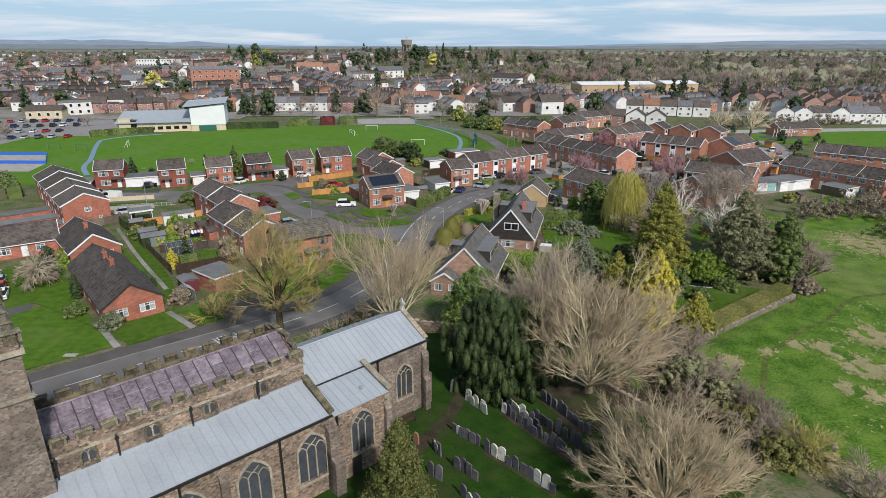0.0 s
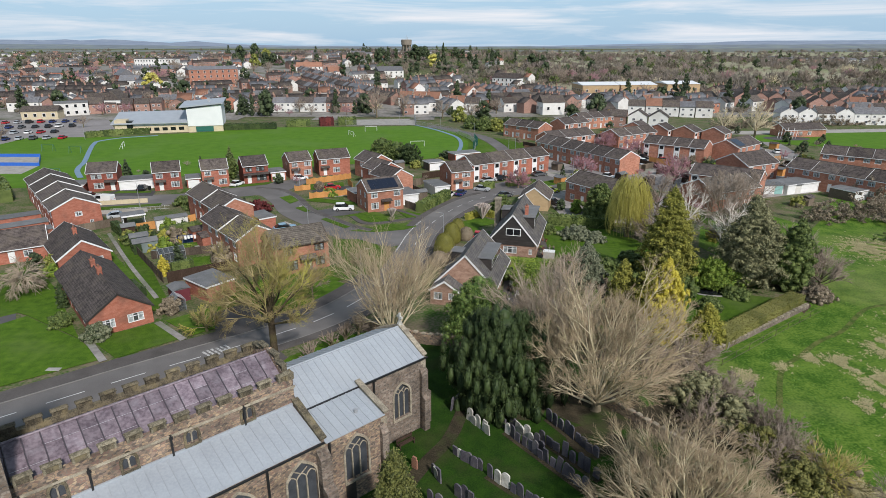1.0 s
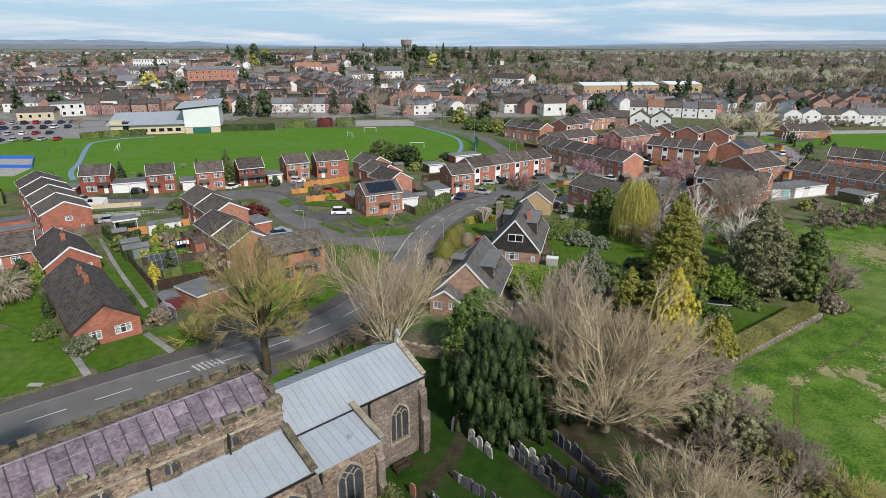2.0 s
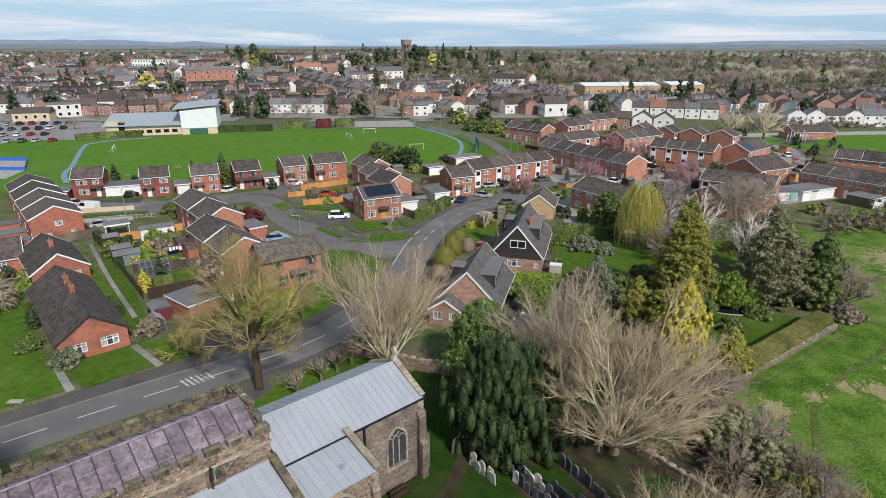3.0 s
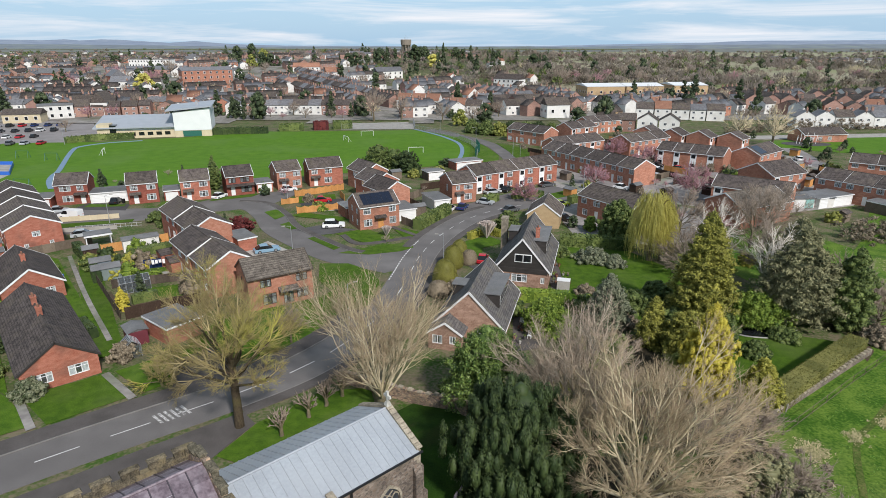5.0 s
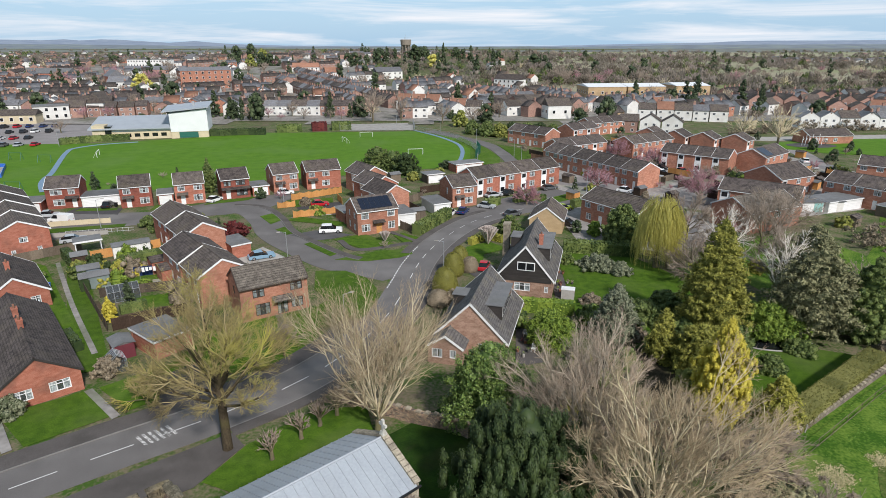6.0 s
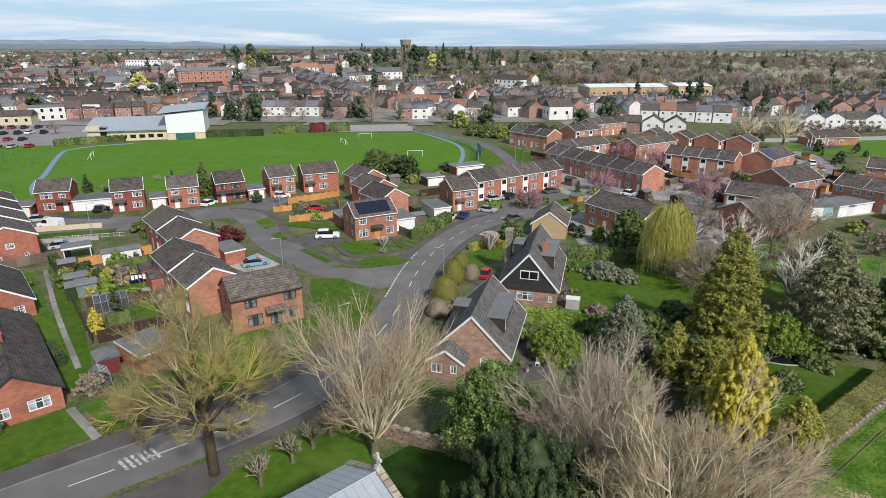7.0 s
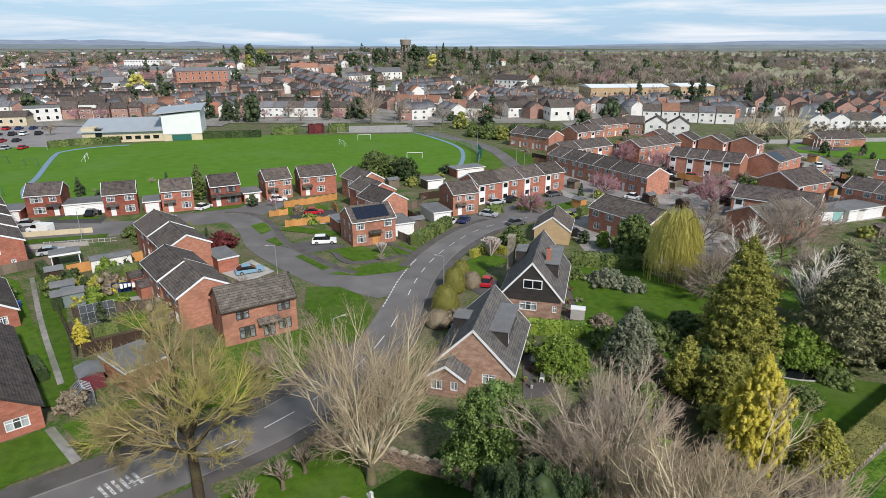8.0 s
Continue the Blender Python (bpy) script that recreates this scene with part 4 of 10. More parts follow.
g.box(-0.32, CW / 2 - 0.38, CR + 0.85, -0.18, CW / 2 + 0.38, CR + 1.05)
part("stone_cross", g, M_PALESTONE, CHURCH, "weathered pale stone gable cross")


def seamed_slope(org, along, down, length, run, fall, pitch, mat=M_STEEL, name="roof_sheet"):
    """A metal roof slope: one folded sheet per bay with an upstanding seam on its edge."""
    org, along, down = Vector(org), Vector(along), Vector(down)
    n = max(1, round(length / pitch))
    w = length / n
    for i in range(n):
        a = org + along * (i * w)
        drop = down * run + Vector((0, 0, -fall))
        up = Vector((0, 0, 1))
        g = Geo()
        c = [a, a + along * (w - 0.004), a + along * (w - 0.004) + drop, a + drop]
        if along.cross(down).z < 0:
            c = c[::-1]
        g.hexa([p - up * 0.06 for p in c] + c)
        s = [a - along * 0.025, a + along * 0.025, a + along * 0.025 + drop, a - along * 0.025 + drop]
        if along.cross(down).z < 0:
            s = s[::-1]
        g.hexa(s + [p + up * 0.055 for p in s])
        part(name, g, mat, CHURCH)


seamed_slope((-12.7, CW / 2, CR), X, (0, -1, 0), 12.35, CW / 2 + 0.35, CR - CE + 0.1, 0.62)
seamed_slope((-12.7, CW / 2, CR), X, (0, 1, 0), 12.35, CW / 2 + 0.35, CR - CE + 0.1, 0.62)
part("ridge_roll", Geo().tube([(-12.7, CW / 2, CR + 0.03), (-0.35, CW / 2, CR + 0.03)], [0.09, 0.09], 6), M_STEEL, CHURCH)
part("gutter", Geo().box(-12.7, -0.48, CE - 0.22, -0.1, -0.34, CE - 0.1), M_IRON, CHURCH, "black iron gutter")
part("downpipe", Geo().box(-5.95, -0.16, BASE, -5.8, -0.02, CE - 0.1).box(-6.0, -0.3, CE - 0.45, -5.75, -0.02, CE - 0.2), M_IRON, CHURCH, "black iron downpipe")

# vestry chapel on the south side
VS = 8.15
stone_wall("vestry_wall", (-13.0, -3.8, BASE), X, 5.7, VS - BASE, [(1.7, 2.9, 3.8, 6.8, "a")], Y_)
stone_wall("vestry_wall", (-7.3, -3.8, BASE), Y_, 3.8, VS - BASE, [(1.2, 1.0, 2.1, 2.9, "a")], (-1, 0, 0), lights=1)
part("vestry_gable", Geo().hexa([(-7.6, -3.8, VS), (-7.3, -3.8, VS), (-7.3, 0, VS), (-7.6, 0, VS), (-7.6, -3.79, VS + 0.15), (-7.3, -3.79, VS + 0.15), (-7.3, 0, CE + 0.15), (-7.6, 0, CE + 0.15)]), M_STONE, CHURCH)
part("vestry_coping", Geo().beam((-7.45, -4.05, VS + 0.3), (-7.45, 0.0, CE + 0.32), 0.5, 0.17), M_ASHLAR, CHURCH, "stone coping along the lean-to roof")
seamed_slope((-13.0, -0.02, CE - 0.1), X, (0, -1, 0), 5.4, 4.05, CE - VS - 0.15, 0.7)
part("vent", Geo().tube([(-9.4, -2.6, VS + 0.2), (-9.4, -2.6, VS + 0.62)], [0.16, 0.16], 10), M_GALV, CHURCH, "small round roof vent")
part("door", Geo().box(-11.4, -3.86, BASE, -10.5, -3.8, BASE + 2.6), M_BLACKWOOD, CHURCH, "low dark wooden vestry door")
part("downpipe", Geo().box(-12.75, -4.02, BASE, -12.6, -3.86, VS), M_IRON, CHURCH, "black iron downpipe")

# south aisle
AS, AT = 8.5, 9.7
aisle_win = [(1.6 + i * 4.8, 2.5, 4.0 + i * 4.8, 6.8, "a") for i in range(4)]
stone_wall("aisle_wall", (-32.2, -3.8, BASE), X, 19.2, AS - BASE, aisle_win, Y_)
stone_wall("aisle_wall", (-13.02, -3.8, BASE), Y_, 3.8, AS - BASE, [], (-1, 0, 0))
part("aisle_gable", Geo().hexa([(-13.4, -3.8, AS), (-13.02, -3.8, AS), (-13.02, 0, AS), (-13.4, 0, AS), (-13.4, -3.79, AS + 0.2), (-13.02, -3.79, AS + 0.2), (-13.02, 0, AT + 0.3), (-13.4, 0, AT + 0.3)]), M_STONE, CHURCH)
part("aisle_coping", Geo().beam((-13.2, -4.1, AS + 0.32), (-13.2, 0.0, AT + 0.5), 0.55, 0.2), M_DARKASHLAR, CHURCH, "lichened stone coping of the aisle")
seamed_slope((-32.2, -0.02, AT), X, (0, -1, 0), 18.75, 4.1, AT - AS - 0.1, 0.72)
part("roof_flashing", Geo().beam((-32.2, -0.06, AT + 0.18), (-13.4, -0.06, AT + 0.18), 0.12, 0.2), M_STEEL, CHURCH, "pale metal flashing strip")
for x in (-32.0, -25.0, -17.7):
    part("downpipe", Geo().box(x, -4.0, BASE, x + 0.15, -3.86, AS), M_IRON, CHURCH, "black iron downpipe")
part("gutter", Geo().box(-32.2, -4.28, AS - 0.1, -13.2, -4.14, AS + 0.02), M_IRON, CHURCH, "black iron gutter")

# nave with clerestory, parapets and lead roof
NT, NW, NL = 11.45, 6.6, 17.9
cl_win = [(1.72 + i * 4.0, 1.65, 2.53 + i * 4.0, 3.1, "a") for i in range(4)]
stone_wall("clerestory_wall", (-31.1, 0, 8.2), X, NL, NT - 8.2, [(a, b + 0.2, c, d - 0.12, e) for a, b, c, d, e in cl_win], Y_, lights=2)
stone_wall("nave_wall", (-31.1, NW, BASE), X, NL, NT - BASE, [], (0, -1, 0))
stone_wall("nave_wall", (-13.2, 0, BASE), Y_, NW, NT - BASE, [], (-1, 0, 0))
part("string_course", Geo().box(-31.1, -0.12, NT - 0.28, -13.1, 0.0, NT - 0.12), M_ASHLAR, CHURCH, "projecting moulded stone course")
# near parapet in rubble stone, far one in the darker parapet stone
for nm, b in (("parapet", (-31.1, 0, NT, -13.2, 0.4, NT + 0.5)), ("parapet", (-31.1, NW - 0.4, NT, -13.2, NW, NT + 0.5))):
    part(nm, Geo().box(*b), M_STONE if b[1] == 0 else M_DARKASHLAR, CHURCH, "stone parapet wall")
part("parapet", Geo().hexa([(-13.6, 0.4, NT), (-13.2, 0.4, NT), (-13.2, NW / 2, NT), (-13.6, NW / 2, NT), (-13.6, 0.4, NT + 0.5), (-13.2, 0.4, NT + 0.5), (-13.2, NW / 2, NT + 1.85), (-13.6, NW / 2, NT + 1.85)]).hexa([(-13.6, NW / 2, NT), (-13.2, NW / 2, NT), (-13.2, NW - 0.4, NT), (-13.6, NW - 0.4, NT), (-13.6, NW / 2, NT + 1.85), (-13.2, NW / 2, NT + 1.85), (-13.2, NW - 0.4, NT + 0.5), (-13.6, NW - 0.4, NT + 0.5)]), M_STONE, CHURCH, "gabled stone parapet wall")
for x in (-30.9, -27.3, -22.4, -17.3):
    part("downpipe", Geo().box(x, -0.14, AT, x + 0.13, -0.02, NT - 0.1).box(x - 0.05, -0.2, NT - 0.42, x + 0.18, -0.02, NT - 0.2), M_IRON, CHURCH, "black iron downpipe with hopper")


def merlon(along, cap):
    """One battlement block of two courses under a weathered cap, about its own foot."""
    g = Geo()
    for sx in (-1, 1):
        g.hexa([(sx * 0.41 + p, q, r) for p, q, r in ((-0.08, -0.2, 0), (0.08, -0.2, 0), (0.08, 0.2, 0), (-0.08, 0.2, 0), (-0.07, -0.19, 0.5), (0.07, -0.19, 0.5), (0.07, 0.19, 0.5), (-0.07, 0.19, 0.5))], 1)
    g.box(-0.33, -0.14, 0, -0.01, 0.14, 0.25).box(0.01, -0.14, 0, 0.33, 0.14, 0.25).box(-0.33, -0.135, 0.26, 0.33, 0.135, 0.5)
    g.hexa([(-0.56, -0.27, 0.5), (0.56, -0.27, 0.5), (0.56, 0.27, 0.5), (-0.56, 0.27, 0.5), (-0.5, -0.12, 0.62), (0.5, -0.12, 0.62), (0.5, 0.12, 0.62), (-0.5, 0.12, 0.62)], 1)
    if not along:
        g.v = [(-y, x, z) for x, y, z in g.v]
    return g.mesh("merlon", [M_DARKASHLAR, cap])


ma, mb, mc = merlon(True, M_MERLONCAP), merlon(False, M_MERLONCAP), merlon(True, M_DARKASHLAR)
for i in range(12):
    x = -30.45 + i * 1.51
    # far-side merlons are dark throughout, near-side ones have paler jambs and caps
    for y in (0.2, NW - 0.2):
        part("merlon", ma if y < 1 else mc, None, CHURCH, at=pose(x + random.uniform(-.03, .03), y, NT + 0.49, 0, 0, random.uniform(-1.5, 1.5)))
for y, z in ((1.3, 0.86), (2.4, 1.32), (NW - 2.4, 1.32), (NW - 1.3, 0.86)):
    part("merlon", mb, None, CHURCH, at=pose(-13.4, y, NT + z))
part("corner_block", Geo().box(-13.75, -0.05, NT + 0.45, -13.1, 0.6, NT + 1.0), M_DARKASHLAR, CHURCH)
part("corner_block", Geo().box(-13.75, NW - 0.6, NT + 0.45, -13.1, NW + 0.05, NT + 1.0), M_DARKASHLAR, CHURCH)
part("string_course", Geo().box(-31.1, NW, NT - 0.28, -13.1, NW + 0.12, NT - 0.12), M_ASHLAR, CHURCH)
# lead sheets: two courses a slope, lapped, with hollow rolls between bays
rnd = random.Random(4)
for side in (0, 1):
    for i in range(17):
        x = -30.95 + i * 1.02
        for k in range(3):
            ya, yb = (0.42 + k * 0.97, 0.42 + (k + 1) * 0.97 + 0.03)
            za, zb = NT + 0.12 + k * 0.5, NT + 0.12 + (k + 1) * 0.5
            if side:
                ya, yb = NW - ya, NW - yb
            dz, off = rnd.uniform(0.0, 0.012) + k * 0.012, rnd.uniform(-.015, .015) 
            c = [(x + off, ya, za + dz), (x + off + 1.0, ya, za + dz), (x + off + 1.0, yb, zb + dz), (x + off, yb, zb + dz)]
            c = c[::-1] if side else c
            c = [(min(p[0], -13.65), p[1], p[2]) for p in c]
            g = Geo().hexa([(p[0], p[1], p[2] - 0.04) for p in c] + c)
            g.tube([(x + off, ya, za + dz + 0.02), (x + off, yb, zb + dz + 0.02)], [0.045, 0.045], 5, 2)
            lap = 0.05 if not side else -0.05
            q = [(c[0][0], ya, za + dz + 0.006), (c[1][0], ya, za + dz + 0.006), (c[1][0], ya + lap, za + dz + 0.02), (c[0][0], ya + lap, za + dz + 0.02)]
            # pale strip on most laps puts a highlight into the colour
            if rnd.random() < 0.7:
                g.face([(min(p[0], -13.65), p[1], p[2]) for p in (q if not side else q[::-1])], 1)
            part("lead_sheet", g, [M_LEAD, M_LEADEDGE, M_LEADROLL], CHURCH, at=pose(0, 0, 0))
part("roof_deck", Geo().hexa([(-31.1, 0.3, NT - 0.3), (-13.5, 0.3, NT - 0.3), (-13.5, NW - 0.3, NT - 0.3), (-31.1, NW - 0.3, NT - 0.3), (-31.1, NW / 2 - 0.3, NT + 1.45), (-13.5, NW / 2 - 0.3, NT + 1.45), (-13.5, NW / 2 + 0.3, NT + 1.45), (-31.1, NW / 2 + 0.3, NT + 1.45)]), M_LEAD, CHURCH)
part("ridge_roll", Geo().tube([(-31.0, NW / 2, NT + 1.63), (-13.65, NW / 2, NT + 1.63)], [0.1, 0.1], 6), M_LEAD, CHURCH)

# west tower
TT = 19.3
tower = part("tower", Geo().box(-38.6, -0.9, BASE, -31.1, 7.4, TT), M_PALERUBBLE, CHURCH, "square rubble-stone west tower")
part("tower_string", Geo().box(-38.75, -1.05, 16.4, -30.95, 7.55, 16.65), M_ASHLAR, tower)
part("tower_string", Geo().box(-38.8, -1.1, TT, -30.9, 7.6, TT + 0.28), M_ASHLAR, tower)
for b in ((-38.6, -0.9, -31.1, -0.4), (-38.6, 6.9, -31.1, 7.4), (-31.6, -0.4, -31.1, 6.9), (-38.6, -0.4, -38.1, 6.9)):
    part("tower_parapet", Geo().box(b[0], b[1], TT + 0.28, b[2], b[3], TT + 0.7), M_STONE, tower)
part("tower_roof", Geo().box(-38.1, -0.4, TT + 0.1, -31.6, 6.9, TT + 0.34), M_LEAD, tower, "grey lead tower roof")
for i in range(5):
    for xx, yy, me in ((-31.35, -0.4 + i * 1.82, mb), (-38.2 + i * 1.7, -0.65, ma), (-38.2 + i * 1.7, 7.15, ma)):
        part("merlon", me, None, tower, at=Matrix.Translation((xx, yy, TT + 0.69)) @ Matrix.Diagonal((1.1, 1.1, 1.25, 1)))


def buttress(x, y, ax, ay, h1, h2, w=0.62, d1=0.75, d2=0.4):
    """A two-stage stone buttress with sloped weatherings, standing out along (ax, ay)."""
    g = Geo()
    a, s = Vector((ax, ay, 0)).normalized(), Vector((-ay, ax, 0)).normalized() * (w / 2)
    p = Vector((x, y, 0))
    for z0, z1, z2, d in ((BASE, h1, h1 + 0.6, d1), (BASE, h2, h2 + 0.6, d2)):
        q = [p - s, p + s, p + s + a * d, p - s + a * d]
        q = q[::-1] if (q[1] - q[0]).cross(q[2] - q[1]).z < 0 else q
        g.hexa([v + Vector((0, 0, z0)) for v in q] + [v + Vector((0, 0, z1)) for v in q])
        i0 = [v for v in q if (v - p).dot(a) < d / 2]
        top = [v if (v - p).dot(a) < d / 2 else v - a * (d - 0.02) for v in q]
        g.hexa([v + Vector((0, 0, z1)) for v in q] + [v + Vector((0, 0, z2)) for v in top])
    part("buttress", g, M_PALERUBBLE, CHURCH, "stepped stone buttress")


buttress(-0.4, 0, 0, -1, 4.8, 7.2)
buttress(0, 0.4, 1, 0, 4.8, 7.2)
buttress(0, CW - 0.4, 1, 0, 4.8, 7.2)
buttress(-7.7, -3.8, 0, -1, 4.2, 6.6)
buttress(-13.3, -3.8, 0, -1, 4.6, 7.2, 0.9, 1.3, 0.7)
buttress(-22.0, -3.8, 0, -1, 4.6, 7.0)
buttress(-26.6, -3.8, 0, -1, 4.6, 7.0)
rq = random.Random(9)
for x, y, top in ((0, 0, CE), (0, CW, CE), (-7.3, -3.8, VS), (-13.02, -3.8, AS)):
    for i in range(int((top - BASE) / 0.36)):
        a, b = (0.55, 0.28) if i % 2 else (0.28, 0.55)
        sy = 1 if y <= 0 else -1
        g = Geo().box(x - a, y - 0.025 if sy > 0 else y - b, 0, x + 0.025, y + b if sy > 0 else y + 0.025, 0.34)
        part("quoin_stone", g, M_ASHLAR, CHURCH, at=pose(0, 0, BASE + i * 0.36))
# ---------------------------------------------------------------- houses
def window_in(parent, org, du, inward, hole, frame=M_WHITE, bars=1, trans=True, deep=0.07):
    """A framed window set into an opening, with one pane behind it."""
    org, du, inward = Vector(org), Vector(du), Vector(inward)
    x0, z0, x1, z1 = hole[:4]

    def B(g, xa, za, xb, zb, d0, d1):
        c = [org + du * x + Vector((0, 0, z)) + inward * d for z in (za, zb) for x, d in ((xa, d0), (xb, d0), (xb, d1), (xa, d1))]
        if du.cross(inward).z < 0:
            c = c[3::-1] + c[:3:-1]
        g.hexa(c)
    g, t = Geo(), 0.09
    lights = []
    zt = z1 - (z1 - z0) * 0.32
    for i in range(bars + 1):
        a, b = x0 + t + (x1 - x0 - t) * i / (bars + 1), x0 + (x1 - x0 - t) * (i + 1) / (bars + 1)
        lights += [(a - x0, t, b - x0, zt - z0 - 0.03), (a - x0, zt - z0 + 0.03, b - x0, z1 - z0 - t)] if trans else [(a - x0, t, b - x0, z1 - z0 - t)]
    panel(g, org + du * x0 + Vector((0, 0, z0)) + inward * (deep - 0.04), du, x1 - x0, z1 - z0, lights, inward, 0.06)
    g.weld()
    w = part("window", g, frame, parent)
    p = [org + du * x + Vector((0, 0, z)) + inward * (deep + 0.035) for x, z in ((x0, z0), (x1, z0), (x1, z1), (x0, z1))]
    q = Geo().face(p)
    for a, b in ((x0, x0 + (x1 - x0) * 0.34), (x1 - (x1 - x0) * 0.34, x1)):
        q.face([org + du * x + Vector((0, 0, z)) + inward * (deep + 0.11) for x, z in ((a, z0), (b, z0), (b, z1), (a, z1))], 1)
    part("pane", q, [M_GLASS, M_CURTAIN], w)
    return w


def door_in(parent, org, du, inward, hole, mat):
    org, du, inward = Vector(org), Vector(du), Vector(inward)
    x0, z0, x1, z1 = hole[:4]
    c = [org + du * x + Vector((0, 0, z)) + inward * d for z in (z0, z1) for x, d in ((x0, 0.05), (x1, 0.05), (x1, 0.11), (x0, 0.11))]
    if du.cross(inward).z < 0:
        c = c[3::-1] + c[:3:-1]
    d = part("door", Geo().hexa(c), mat, parent)
    k = org + du * (x1 - 0.12) + Vector((0, 0, z0 + 1.0)) + inward * 0.0
    part("handle", Geo().box(k.x - 0.03, k.y - 0.03, k.z - 0.05, k.x + 0.03, k.y + 0.03, k.z + 0.05), M_GALV, d)


def gable_roof(parent, w, d, eave, ridge, mat, over=0.28, verge=0.12, barge=M_WHITE, thick=0.13, fascia=True, x0=0.0, y0=0.0, name="roof"):
    """A pitched roof along x: two tiled slopes with ridge tiles, white bargeboards and gutters."""
    mid, rise = d / 2, ridge - eave
    drop = rise / mid * over
    g = Geo()
    xa, xb = x0 - verge, x0 + w + verge
    for s in (0, 1):
        ye, yr = (y0 - over, y0 + mid) if s == 0 else (y0 + d + over, y0 + mid)
        lo, hi = eave - drop, ridge
        c = [(xa, ye, lo), (xb, ye, lo), (xb, yr, hi), (xa, yr, hi)] if s == 0 else [(xa, yr, hi), (xb, yr, hi), (xb, ye, lo), (xa, ye, lo)]
        g.hexa([(x, y, z + 0.02) for x, y, z in c] + [(x, y, z + thick) for x, y, z in c])
    g.tube([(xa, y0 + mid, ridge + thick - 0.01), (xb, y0 + mid, ridge + thick - 0.01)], [0.11, 0.11], 6)
    ob = part(name, g, mat, parent)
    for x in (xa, xb):
        b = Geo()
        for ye in (y0 - over, y0 + d + over):
            b.beam((x, ye, eave - drop + thick + 0.03), (x, y0 + mid, ridge + thick + 0.03), 0.09, 0.24)
        part("bargeboard", b, barge, ob)
    if fascia:
        for ye in (y0 - over, y0 + d + over):
            part("gutter", Geo().box(xa, ye - 0.06, eave - drop - 0.1, xb, ye + 0.06, eave - drop + 0.04), barge, ob)
    return ob


def chimney(parent, x, y, z0, z1, mat, pots=2, s=0.45):
    g = Geo().box(x - s, y - 0.3, z0, x + s, y + 0.3, z1 - 0.15).box(x - s - 0.05, y - 0.35, z1 - 0.15, x + s + 0.05, y + 0.35, z1)
    c = part("chimney", g, mat, parent)
    for i in range(pots):
        px = x + (i - (pots - 1) / 2) * 0.4
        part("chimney_pot", Geo().tube([(px, y, z1), (px, y, z1 + 0.4)], [0.13, 0.11], 8), M_ORANGETILE, c)


STD = {"f": [(0.7, 3.3, 2.3, 4.5), (4.4, 3.3, 6.0, 4.5), (0.6, 0.75, 2.5, 2.2), (4.6, 0.1, 5.5, 2.2, "d")], "l": [], "r": [], "b": [(0.8, 3.3, 2.2, 4.4), (4.2, 3.3, 5.6, 4.4), (0.8, 0.8, 2.6, 2.2)]}


def house(label, m, w, d, eave, ridge, brick, tile, holes=None, frame=M_WHITE, doormat=M_WHITE, upper=None, porch=None, stacks=(), group="", barge=M_WHITE, category="house", extra=None, verge=0.12, over=0.28):
    """A pitched-roof house with hollow brick walls, windows and doors in real openings."""
    h = thing("house", label, category, m, group)
    holes = dict(holes or {})
    spec = {"f": ((0, 0, 0), X, w, Y_), "b": ((0, d, 0), X, w, (0, -1, 0)), "l": ((0, 0, 0), Y_, d, X), "r": ((w, 0, 0), Y_, d, (-1, 0, 0))}
    for k, (org, du, W, inw) in spec.items():
        hs = [q for q in holes.get(k, []) if q[2] < W - 0.1]
        g = Geo()
        panel(g, org, du, W, eave, [q[:4] for q in hs], inw)
        if k in "lr":
            x = org[0]
            pts = [(x, 0, eave), (x, d, eave), (x, d / 2, ridge)]
            g.face(pts if k == "r" else pts[::-1], 1 if upper else 0)
        wall = part("wall", g, [brick, upper] if upper else brick, h)
        for q in hs:
            if len(q) > 4:
                door_in(wall, org, du, inw, q, doormat)
            else:
                window_in(wall, org, du, inw, q, frame, 2 if q[2] - q[0] > 1.7 else 1, q[3] - q[1] > 0.9)
    gable_roof(h, w, d, eave, ridge, tile, barge=barge, verge=verge, over=over)
    if porch:
        x0, x1, z, dep = porch
        part("porch_canopy", Geo().hexa([(x0, -dep, z), (x1, -dep, z), (x1, 0, z), (x0, 0, z), (x0, -dep, z + 0.12), (x1, -dep, z + 0.12), (x1, 0, z + 0.5), (x0, 0, z + 0.5)]), tile, h)
    for st in stacks:
        chimney(h, st[0], st[1], ridge - 0.7, ridge + 1.0, brick)
    if extra:
        extra(h)
    return h


def at(x, y, a):
    return pose(x, y, 0, 0, 0, a)


